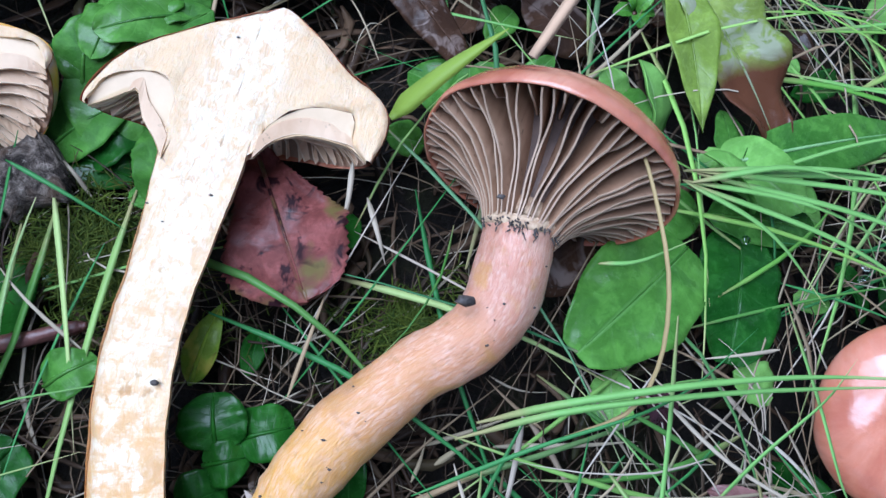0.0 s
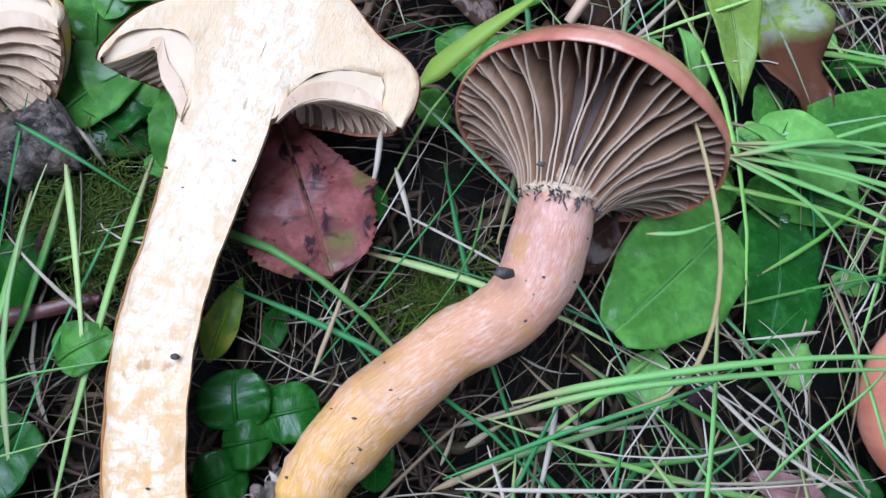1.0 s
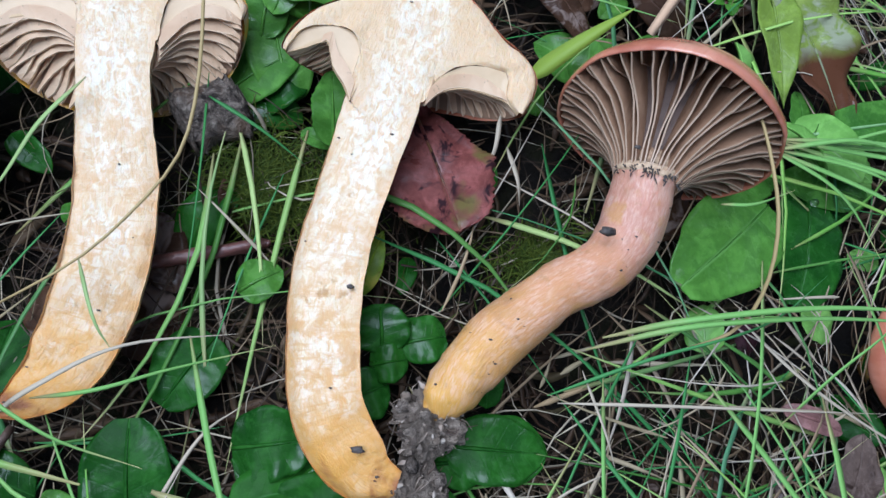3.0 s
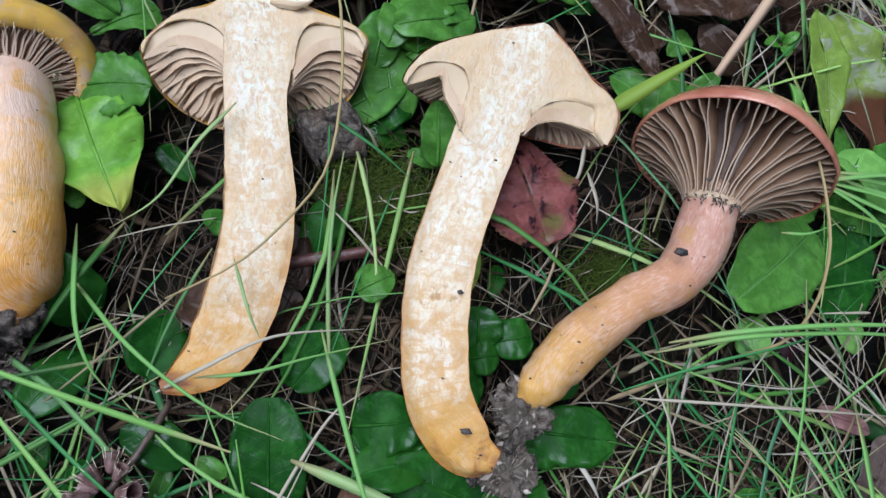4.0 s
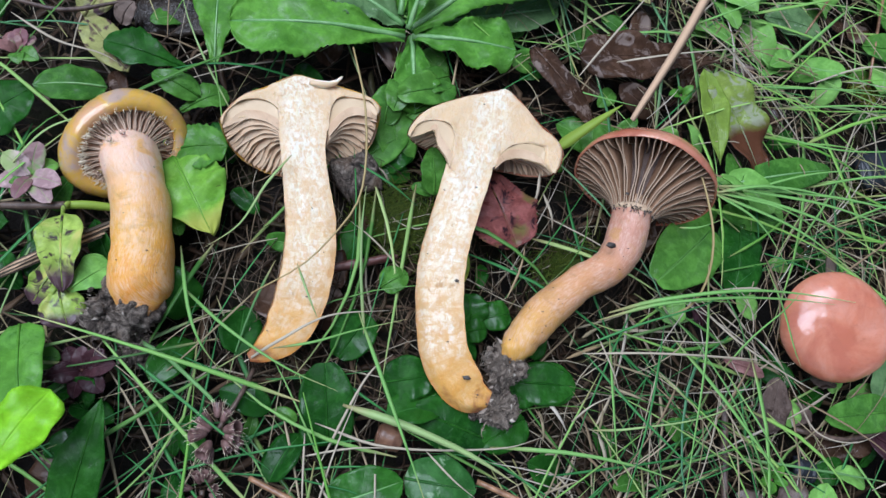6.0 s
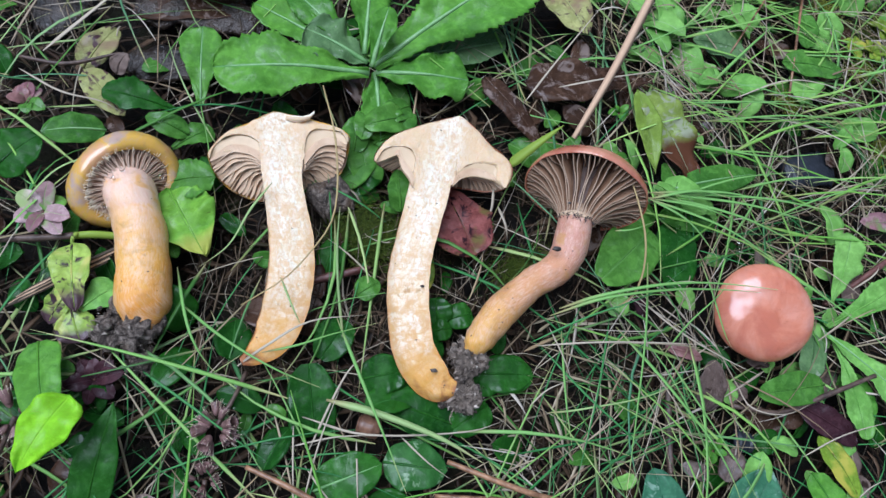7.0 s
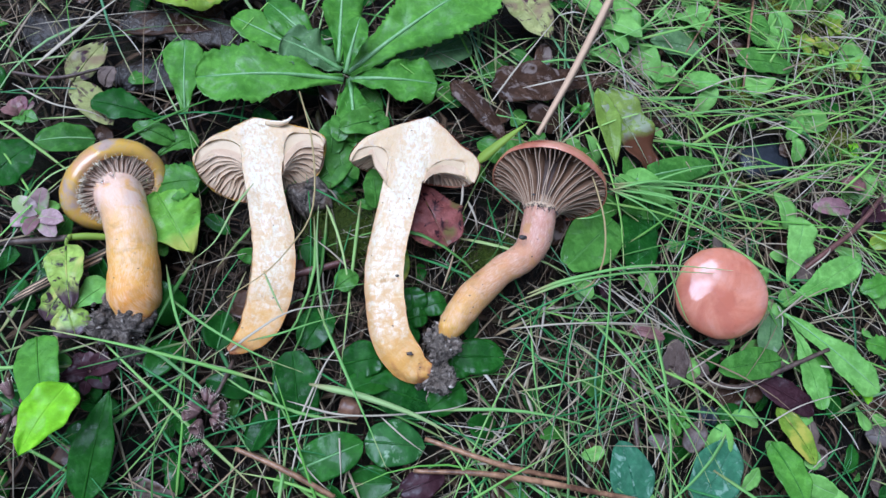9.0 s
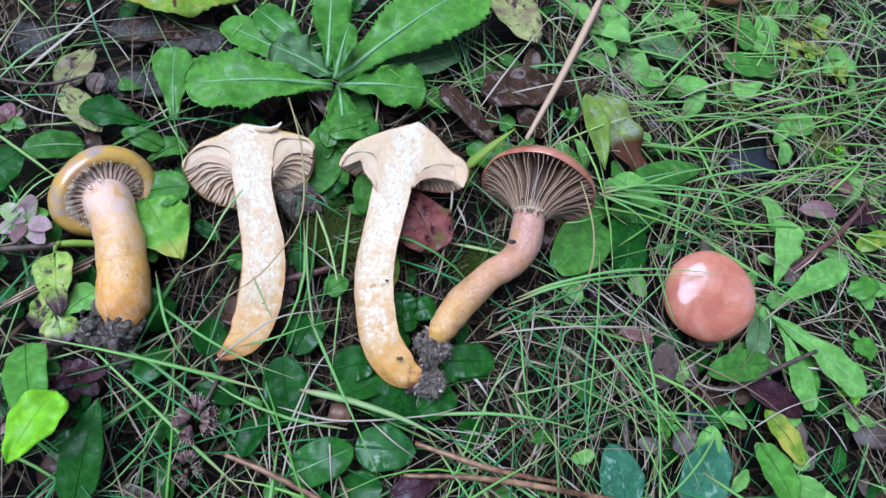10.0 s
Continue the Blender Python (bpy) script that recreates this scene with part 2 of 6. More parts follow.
def make_flesh(name, white, cream, tan, orange, foot=None, length=0.85):
    """Cut flesh: fibrous white and cream with tan grains; yellow along the rind and towards the foot."""
    m, nt, b = material(name, 0.5, 0.4)
    tc = nt.nodes.new("ShaderNodeTexCoord")
    sep = node(nt, "SeparateXYZ", Vector=tc.outputs["UV"])
    ob = coords(nt, "Object")
    cell = noise_tex(nt, coords(nt, "UV", (15, 10, 1)), 4.6, 6, 0.62, 0.6)
    fibre = noise_tex(nt, coords(nt, "UV", (150, 16, 1)), 2.2, 3, 0.6)
    grain, cloud = noise_tex(nt, ob, 330, 5, 0.68), noise_tex(nt, ob, 75, 4, 0.6, 0.8)
    band = noise_tex(nt, coords(nt, "UV", (7, 60, 1)), 1.5, 3, 0.6, 0.4)
    c = mix(nt, level_ramp(nt, math_node(nt, "MULTIPLY_ADD", cloud, 0.5, math_node(nt, "MULTIPLY", cell, 0.5)), 0.46, 0.57), cream, white)
    c = mix(nt, ramp(nt, cell, (0.42, (0.75, 0.75, 0.75)), (0.52, (0, 0, 0))), c, tan)
    c = mix(nt, math_node(nt, "MULTIPLY", level_ramp(nt, fibre, 0.45, 0.75), 0.4), c, tuple(min(1, x * 1.06 + 0.02) for x in white))
    if foot:
        rind = math_node(nt, "ADD", math_node(nt, "ABSOLUTE", sep.outputs[0]), math_node(nt, "MULTIPLY_ADD", cloud, 0.05, -0.025))
        c = mix(nt, ramp(nt, rind, (0.04, (0, 0, 0)), (0.085, (0.8, 0.8, 0.8))), c, tuple(0.55 * x + 0.45 * y for x, y in zip(cream, orange)))
        along = math_node(nt, "ADD", math_node(nt, "DIVIDE", sep.outputs[1], length), math_node(nt, "MULTIPLY_ADD", cloud, 0.5, -0.25))
        low = ramp(nt, along, (0.35, (1, 1, 1)), (0.85, (0.15, 0.15, 0.15)))
        c = mix(nt, math_node(nt, "MULTIPLY", low, math_node(nt, "MULTIPLY", level_ramp(nt, band, 0.54, 0.66), 0.9)), c, tan)
        c = mix(nt, math_node(nt, "MULTIPLY", low, math_node(nt, "MULTIPLY", level_ramp(nt, noise_tex(nt, ob, 190, 5, 0.65, 0.5), 0.48, 0.58), 0.85)), c, tuple(0.5 * x + 0.5 * y for x, y in zip(tan, orange)))
        c = mix(nt, ramp(nt, along, (0.0, (0.95, 0.95, 0.95)), (0.14, (0.75, 0.75, 0.75)), (0.34, (0.22, 0.22, 0.22)), (0.6, (0.0, 0.0, 0.0))), c, foot)
        c = mix(nt, ramp(nt, along, (-0.04, (0.85, 0.85, 0.85)), (0.06, (0, 0, 0))), c, (0.30, 0.11, 0.05))
    c = mix(nt, math_node(nt, "MULTIPLY", level_ramp(nt, noise_tex(nt, ob, 140, 4, 0.6), 0.66, 0.72), 0.75), c, tuple(0.7 * x for x in orange))
    c = mix(nt, math_node(nt, "MULTIPLY", level_ramp(nt, grain, 0.64, 0.78), 0.3), c, orange)
    nt.links.new(c, b.inputs["Base Color"])
    b.inputs["Subsurface Weight"].default_value = 0.2
    b.inputs["Subsurface Radius"].default_value = (0.004, 0.0025, 0.0012)
    bump(nt, b, math_node(nt, "ADD", math_node(nt, "MULTIPLY", fibre, 0.4), math_node(nt, "ADD", cell, math_node(nt, "MULTIPLY", grain, 0.5))), 0.6, 0.0008)
    return m


def make_cap(name, main, second, third, rough=0.12, coat=0.5, film=0.25, lumps=120, wet=None):
    """Cap skin; wet thresholds coat patches that imitate broken sky reflections on its slime film."""
    m, nt, b = material(name, rough + 0.12, 0.5)
    ob = coords(nt, "Object")
    n1, n2 = noise_tex(nt, ob, 55, 6, 0.6, 0.6), noise_tex(nt, ob, 330, 4, 0.6)
    c = ramp(nt, n1, (0.38, second), (0.5, main), (0.62, third))
    c = mix(nt, math_node(nt, "MULTIPLY", level_ramp(nt, n2, 0.6, 0.8), 0.4), c, tuple(0.5 * x for x in second))
    nt.links.new(c, b.inputs["Base Color"])
    b.inputs["Coat Weight"].default_value = coat
    if wet:
        nt.links.new(math_node(nt, "MULTIPLY_ADD", level_ramp(nt, noise_tex(nt, ob, 62, 3, 0.55, 0.9), wet, wet + 0.025), coat * 0.92, coat * 0.08), b.inputs["Coat Weight"])
    b.inputs["Coat IOR"].default_value = 1.5
    b.inputs["Coat Roughness"].default_value = rough
    b.inputs["Subsurface Weight"].default_value = 0.12
    b.inputs["Subsurface Radius"].default_value = (0.004, 0.0015, 0.001)
    bump(nt, b, math_node(nt, "ADD", noise_tex(nt, ob, lumps, 2, 0.4, 0.8), math_node(nt, "MULTIPLY", n2, 0.12)), film, 0.003 if lumps > 60 else 0.009)
    nt.links.new(b.inputs["Normal"].links[0].from_socket, b.inputs["Coat Normal"])
    return m


def make_plain(name, dark, light, scale=300.0, rough=0.5, strength=0.5, dist=0.0006, spec=0.5):
    m, nt, b = material(name, rough, spec)
    ob = coords(nt, "Object")
    n1, n2 = noise_tex(nt, ob, scale, 5, 0.65), noise_tex(nt, ob, scale * 0.15, 3)
    c = ramp(nt, math_node(nt, "MULTIPLY_ADD", n2, 0.4, math_node(nt, "MULTIPLY", n1, 0.6)), (0.38, dark), (0.62, light))
    nt.links.new(c, b.inputs["Base Color"])
    bump(nt, b, n1, strength, dist)
    return m


SOIL = make_soil()


def make_clod(name):
    """Soil full of grit, root shreds and pale grains."""
    m, nt, b = material(name, 0.75, 0.25)
    ob = coords(nt, "Object", offset=False)
    n1, n2, n3 = noise_tex(nt, ob, 260, 6, 0.75, 0.8), noise_tex(nt, ob, 800, 5, 0.75), noise_tex(nt, ob, 120, 3)
    c = ramp(nt, n1, (0.36, (0.025, 0.019, 0.015)), (0.45, (0.11, 0.086, 0.068)), (0.53, (0.24, 0.195, 0.155)), (0.63, (0.50, 0.42, 0.34)))
    c = mix(nt, math_node(nt, "MULTIPLY", level_ramp(nt, n3, 0.55, 0.7), 0.5), c, (0.24, 0.14, 0.075))
    c = mix(nt, level_ramp(nt, n2, 0.58, 0.68), c, (0.45, 0.39, 0.32))
    c = mix(nt, ramp(nt, n2, (0.34, (0.8, 0.8, 0.8)), (0.42, (0, 0, 0))), c, (0.016, 0.012, 0.010))
    oi = nt.nodes.new("ShaderNodeObjectInfo")
    c = mix(nt, ramp(nt, oi.outputs["Random"], (0.0, (0.4, 0.4, 0.4)), (0.25, (0, 0, 0))), c, (0.42, 0.34, 0.26))
    c = mix(nt, ramp(nt, oi.outputs["Random"], (0.75, (0, 0, 0)), (1.0, (0.4, 0.4, 0.4))), c, (0.03, 0.022, 0.017))
    nt.links.new(c, b.inputs["Base Color"])
    bump(nt, b, math_node(nt, "ADD", n1, math_node(nt, "MULTIPLY", n2, 0.6)), 1.0, 0.004)
    return m


CLOD = make_clod("crumbly_soil_with_roots")
GRIT = make_blade("soil_grit", [(0.035, 0.026, 0.02), (0.18, 0.145, 0.115), (0.07, 0.053, 0.042), (0.36, 0.29, 0.23), (0.11, 0.086, 0.068), (0.66, 0.57, 0.47), (0.27, 0.215, 0.17), (0.05, 0.038, 0.03), (0.50, 0.38, 0.27)], None, 0.7)
GREEN = make_leaf("glossy_green_leaf", (0.046, 0.145, 0.018), (0.12, 0.285, 0.038), (0.16, 0.33, 0.08), rough=0.28)
DEEP = make_leaf("dark_green_leaf", (0.011, 0.058, 0.006), (0.036, 0.140, 0.013), (0.05, 0.17, 0.028), rough=0.27)
BRIGHT = make_leaf("bright_green_leaf", (0.33, 0.70, 0.012), (0.42, 0.80, 0.02), (0.38, 0.74, 0.03), rough=0.45, glow=0.4, veins=3.0)
TOOTHED = make_leaf("rosette_leaf", (0.055, 0.185, 0.017), (0.145, 0.345, 0.038), (0.15, 0.34, 0.11), rough=0.38, veins=6)
LIGHT = make_leaf("light_green_hairy_leaf", (0.14, 0.34, 0.05), (0.27, 0.51, 0.11), (0.30, 0.48, 0.18), rough=0.5)
PALE = make_leaf("pale_leaf", (0.075, 0.16, 0.055), (0.16, 0.27, 0.10), (0.24, 0.34, 0.17), spots=(0.30, 0.36, 0.24), rough=0.42)
MOTTLED = make_leaf("mottled_leaf", (0.025, 0.095, 0.022), (0.05, 0.16, 0.03), (0.12, 0.24, 0.07), spots=(0.24, 0.36, 0.19), spot_at=0.56)
YELLOWING = make_leaf("yellowing_leaf", (0.14, 0.24, 0.02), (0.26, 0.38, 0.03), (0.42, 0.46, 0.12), spots=(0.09, 0.035, 0.02), rough=0.4, blotch=(0.45, 0.42, 0.06))
OLIVE = make_leaf("olive_leaf_with_brown_tip", (0.13, 0.19, 0.03), (0.25, 0.33, 0.06), (0.30, 0.34, 0.12), spots=(0.30, 0.33, 0.20), tip=(0.11, 0.045, 0.022), rough=0.3, spot_at=0.5, tip_at=0.48)
OLIVE_GREEN = make_leaf("olive_green_leaf", (0.15, 0.23, 0.03), (0.25, 0.36, 0.05), (0.30, 0.38, 0.12), rough=0.35)
DULL_YELLOW = make_leaf("decaying_yellow_leaf", (0.26, 0.28, 0.08), (0.46, 0.46, 0.17), (0.40, 0.40, 0.17), spots=(0.09, 0.045, 0.05), spot_at=0.55, blotch=(0.30, 0.22, 0.12), rough=0.4)
RED = make_leaf("red_mottled_leaf", (0.070, 0.020, 0.017), (0.31, 0.10, 0.085), (0.18, 0.075, 0.05), spots=(0.030, 0.011, 0.014), rough=0.4, blotch=(0.16, 0.125, 0.04), spot_at=0.54)
PINK = make_leaf("pink_green_leaf", (0.24, 0.10, 0.12), (0.40, 0.27, 0.26), (0.26, 0.34, 0.13), blotch=(0.17, 0.30, 0.07), rough=0.4)
WITHERING = make_leaf("withering_leaf_with_purple_edge", (0.22, 0.36, 0.05), (0.42, 0.55, 0.10), (0.46, 0.54, 0.16), spots=(0.055, 0.032, 0.038), spot_at=0.53, rough=0.35, blotch=(0.55, 0.55, 0.14), tip=(0.10, 0.06, 0.065))
BLUSH = make_leaf("blush_pink_leaf", (0.46, 0.29, 0.30), (0.72, 0.57, 0.54), (0.50, 0.52, 0.30), blotch=(0.40, 0.50, 0.20), rough=0.4, glow=0.3)
MIDGREEN = make_leaf("mid_green_leaf", (0.018, 0.085, 0.008), (0.046, 0.165, 0.016), (0.10, 0.25, 0.05), rough=0.28)
TIPPED = make_leaf("green_leaf_with_yellow_tip", (0.13, 0.33, 0.03), (0.24, 0.47, 0.05), (0.28, 0.45, 0.12), tip=(0.42, 0.46, 0.08), spots=(0.06, 0.03, 0.02), spot_at=0.66, rough=0.32)
PURPLE = make_leaf("purple_leaf", (0.030, 0.011, 0.015), (0.075, 0.030, 0.036), (0.10, 0.05, 0.06), rough=0.35)
# the pale spots are painted sheen, as wet leaves reflect the sky
BROWN = make_leaf("wet_brown_leaf_painted_sheen", (0.030, 0.015, 0.009), (0.105, 0.058, 0.034), (0.10, 0.06, 0.04), spots=(0.22, 0.165, 0.135), spot_at=0.55, rough=0.2)
ROSY = make_leaf("rosy_brown_leaf", (0.22, 0.10, 0.09), (0.34, 0.18, 0.16), (0.34, 0.2, 0.17), rough=0.35)
WITHERED = make_leaf("grey_brown_withered_leaf", (0.075, 0.050, 0.040), (0.24, 0.18, 0.145), (0.25, 0.19, 0.15), spots=(0.035, 0.022, 0.016), rough=0.4)
ROUGH = make_leaf("blue_green_rough_leaf", (0.030, 0.12, 0.060), (0.08, 0.22, 0.11), (0.09, 0.2, 0.12), rough=0.5, veins=9, spots=(0.24, 0.38, 0.27), spot_at=0.57)
GRASS = make_blade("green_grass", [(0.040, 0.11, 0.022), (0.13, 0.30, 0.05), (0.06, 0.17, 0.07), (0.28, 0.49, 0.10), (0.12, 0.28, 0.14), (0.52, 0.65, 0.22), (0.19, 0.37, 0.08), (0.045, 0.13, 0.03), (0.42, 0.57, 0.22)], (0.46, 0.42, 0.20), 0.3)
GRASS_BRIGHT = make_blade("fresh_green_grass", [(0.15, 0.35, 0.05), (0.30, 0.53, 0.10), (0.20, 0.41, 0.12), (0.40, 0.61, 0.15)], (0.52, 0.50, 0.22), 0.32)
GRASS_BLUE = make_blade("blue_green_grass", [(0.045, 0.17, 0.045), (0.085, 0.26, 0.075), (0.06, 0.21, 0.05)], None, 0.35)
STRAW = make_blade("dry_straw", [(0.024, 0.015, 0.009), (0.060, 0.040, 0.024), (0.030, 0.020, 0.012), (0.26, 0.19, 0.11), (0.055, 0.040, 0.025), (0.58, 0.50, 0.36), (0.10, 0.072, 0.046), (0.035, 0.024, 0.015)], None, 0.45)
PALE_STRAW = make_blade("pale_straw", [(0.36, 0.26, 0.14), (0.52, 0.45, 0.33), (0.25, 0.21, 0.11), (0.45, 0.37, 0.24), (0.60, 0.54, 0.44), (0.28, 0.20, 0.12), (0.20, 0.15, 0.09)], None, 0.5)
TAN = make_blade("tan_straw", [(0.56, 0.37, 0.22), (0.64, 0.45, 0.29), (0.50, 0.31, 0.18)], None, 0.5)
OLIVEBLADE = make_blade("olive_green_blade", [(0.20, 0.30, 0.035), (0.27, 0.37, 0.05)], None, 0.4)
OCHRE = make_blade("ochre_stem", [(0.46, 0.33, 0.14), (0.42, 0.34, 0.16)], None, 0.45)
NEEDLE = make_plain("brown_pine_needle", (0.085, 0.036, 0.018), (0.42, 0.235, 0.12), 260, 0.35)
ROOT = make_plain("pale_root_hair", (0.12, 0.085, 0.06), (0.36, 0.29, 0.22), 500, 0.6)
TWIG = make_plain("brown_twig", (0.035, 0.020, 0.015), (0.13, 0.085, 0.06), 500, 0.5)
REDTWIG = make_plain("reddish_stem", (0.06, 0.022, 0.018), (0.16, 0.07, 0.055), 400, 0.35)
MOSS_LIGHT = make_blade("golden_green_moss", [(0.10, 0.14, 0.012), (0.30, 0.32, 0.03), (0.18, 0.22, 0.02)], None, 0.5)
MOSS = make_blade("yellow_green_moss", [(0.035, 0.06, 0.008), (0.11, 0.14, 0.016), (0.022, 0.045, 0.008)], None, 0.6)
BARK = make_plain("wet_dark_bark", (0.008, 0.006, 0.0045), (0.055, 0.038, 0.025), 160, 0.32, 0.9, 0.003)
SLATE = make_plain("dark_grey_stone", (0.010, 0.012, 0.016), (0.030, 0.034, 0.042), 200, 0.35, 0.4, 0.001)
DRYHEAD = make_plain("dried_flower_head", (0.055, 0.024, 0.018), (0.28, 0.17, 0.15), 380, 0.4)
NUT = make_plain("brown_seed", (0.07, 0.03, 0.016), (0.22, 0.115, 0.065), 240, 0.38)
SPECK = make_plain("dark_speck", (0.02, 0.015, 0.012), (0.09, 0.075, 0.065), 900, 0.6)

STEM_PINK = make_stem("pink_stalk_skin", (0.62, 0.335, 0.055), (0.55, 0.27, 0.105), (0.51, 0.24, 0.155), (0.71, 0.50, 0.38), 0.80, 0.55, (0.52, 0.27, 0.08))
STEM_OCHRE = make_stem("orange_ochre_stalk_skin", (0.62, 0.25, 0.014), (0.72, 0.37, 0.045), (0.76, 0.51, 0.37), (0.82, 0.65, 0.52), 0.72, 0.38, (0.72, 0.36, 0.035))
RIND = make_stem("thin_orange_rind", (0.62, 0.31, 0.07), (0.66, 0.42, 0.18), (0.66, 0.46, 0.26), (0.74, 0.56, 0.36), 0.9)
FLESH = make_flesh("pale_cut_flesh", (0.80, 0.735, 0.60), (0.74, 0.61, 0.41), (0.65, 0.44, 0.24), (0.58, 0.31, 0.09), (0.62, 0.31, 0.04), 0.95)
GILLFACE = make_plain("cut_gill_face", (0.54, 0.39, 0.22), (0.62, 0.46, 0.27), 120, 0.42, 0.2)


def make_gill(name, dark, light, edge):
    """A gill: v is 0 on the free edge, which is paler, and 1 at the bed."""
    m, nt, b = material(name, 0.5, 0.35)
    tc = nt.nodes.new("ShaderNodeTexCoord")
    sep = node(nt, "SeparateXYZ", Vector=tc.outputs["UV"])
    ob = coords(nt, "Object")
    n1, n2 = noise_tex(nt, ob, 110, 4), noise_tex(nt, ob, 600, 4, 0.7)
    c = ramp(nt, n1, (0.35, dark), (0.65, light))
    c = mix(nt, math_node(nt, "MULTIPLY", level_ramp(nt, n2, 0.62, 0.72), 0.7), c, tuple(0.25 * x for x in dark))
    c = mix(nt, ramp(nt, sep.outputs[1], (0.01, (1, 1, 1)), (0.06, (0, 0, 0))), c, edge)
    nt.links.new(c, b.inputs["Base Color"])
    bump(nt, b, n1, 0.3, 0.0006)
    tr = node(nt, "BsdfTranslucent", Color=c)
    ms = node(nt, "MixShader", Fac=0.25)
    nt.links.new(b.outputs[0], ms.inputs[1])
    nt.links.new(tr.outputs[0], ms.inputs[2])
    nt.links.new(ms.outputs[0], nt.nodes["Material Output"].inputs[0])
    return m


GILL_BUFF = make_gill("buff_gill", (0.66, 0.45, 0.27), (0.80, 0.60, 0.39), (0.84, 0.68, 0.48))
GILL_ROSY = make_gill("pinkish_brown_gill", (0.52, 0.33, 0.22), (0.66, 0.45, 0.31), (0.72, 0.54, 0.39))
GILL_GREY = make_gill("greyish_brown_gill", (0.32, 0.185, 0.105), (0.48, 0.305, 0.19), (0.62, 0.46, 0.32))
# brown well below the gill tones, so the colour holds the gaps' shade
GILL_BED = make_plain("gill_bed_gap_shade", (0.075, 0.042, 0.028), (0.15, 0.090, 0.062), 240, 0.55, 0.3)
BUFF_BED = make_plain("tan_gill_bed", (0.32, 0.20, 0.12), (0.44, 0.30, 0.19), 240, 0.55, 0.3)
CAP_PINK = make_cap("pinkish_brick_cap_skin", (0.47, 0.18, 0.105), (0.38, 0.125, 0.07), (0.56, 0.26, 0.16))
CAP_SHINY = make_cap("wet_pink_cap_skin", (0.54, 0.20, 0.115), (0.47, 0.15, 0.085), (0.60, 0.26, 0.17), 0.06, 1.0, 0.14, 45, 0.48)
CAP_OCHRE = make_cap("ochre_slimy_cap_skin", (0.62, 0.37, 0.05), (0.44, 0.31, 0.235), (0.60, 0.33, 0.15), 0.1, 0.8, 0.3, 70, 0.5)
RING = make_plain("cream_ring_zone", (0.30, 0.17, 0.09), (0.66, 0.50, 0.32), 420, 0.55, 0.8, 0.001)
VEIL = make_plain("pale_veil_threads", (0.70, 0.58, 0.38), (0.85, 0.76, 0.58), 500, 0.6)

DROP = bpy.data.materials.new("water_drop")
DROP.use_nodes = True
DROP.node_tree.nodes["Principled BSDF"].inputs["Transmission Weight"].default_value = 1.0
DROP.node_tree.nodes["Principled BSDF"].inputs["Roughness"].default_value = 0.02
DROP.node_tree.nodes["Principled BSDF"].inputs["IOR"].default_value = 1.33


# ---- ground ----
def build_ground():
    fine = np.arange(-270, 291, 3.5)
    out = np.array([320, 400, 600, 1000, 2000, 5000, 20000, 90000, 400000.0])
    xs = np.concatenate([-out[::-1], fine, out])
    fy = np.arange(-200, 291, 3.5)
    ys = np.concatenate([-out[::-1], fy, out])
    verts = []
    for y in ys:
        for x in xs:
            verts.append((x, y, soil_height(x, y)))
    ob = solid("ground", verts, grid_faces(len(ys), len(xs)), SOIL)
    return tagged(ob, "dark damp soil with painted shade under grass, moss and leaf litter", "ground", kind="structure")


build_ground()

# footprints that random blades keep clear of: (x, y, radius)
CLEAR = []


# ---- mushrooms ----
def frame_of(axis, toward):
    """Right, axis and out vectors: out lies as near as can be to toward."""
    a = Vector(axis).normalized()
    o = Vector(toward) - a * a.dot(Vector(toward))
    o.normalize()
    return a.cross(o), a, o


def revolve(profile, centre, axes, start=0.0, turn=2 * math.pi, n=40, around=64, wobble=0.6, squash=1.0, size=14.0, shift=(0, 0, 0)):
    """A surface of revolution from (radius, height) profile points about an axis."""
    r, a, o = axes
    p = spline(profile, n)
    closed = turn > 6.28
    cols = around if closed else around + 1
    verts, uvs = [], []
    for i in range(n + 1):
        for j in range(cols):
            t = start + turn * j / around
            d = r * math.cos(t) + o * (math.sin(t) * squash)
            rad = max(p[i, 0], 0.02)
            q = Vector(centre) + d * rad + a * p[i, 1]
            w = wobble * min(1.0, rad / 8.0)
            k = 1 + (wob(q.x, q.y, q.z, size, w) + wob(q.x, q.y, q.z, size * 0.3, w * 0.3)) / max(rad, 6.0)
            q = Vector(centre) + Vector(shift) * (i / n) ** 1.3 + d * (rad * k) + a * (p[i, 1] + wob(q.x + 50, q.y, q.z, size * 1.3, w * 0.8))
            verts.append(tuple(q))
            uvs.append((j / around, i / n))
    return verts, grid_faces(n + 1, cols, closed), uvs


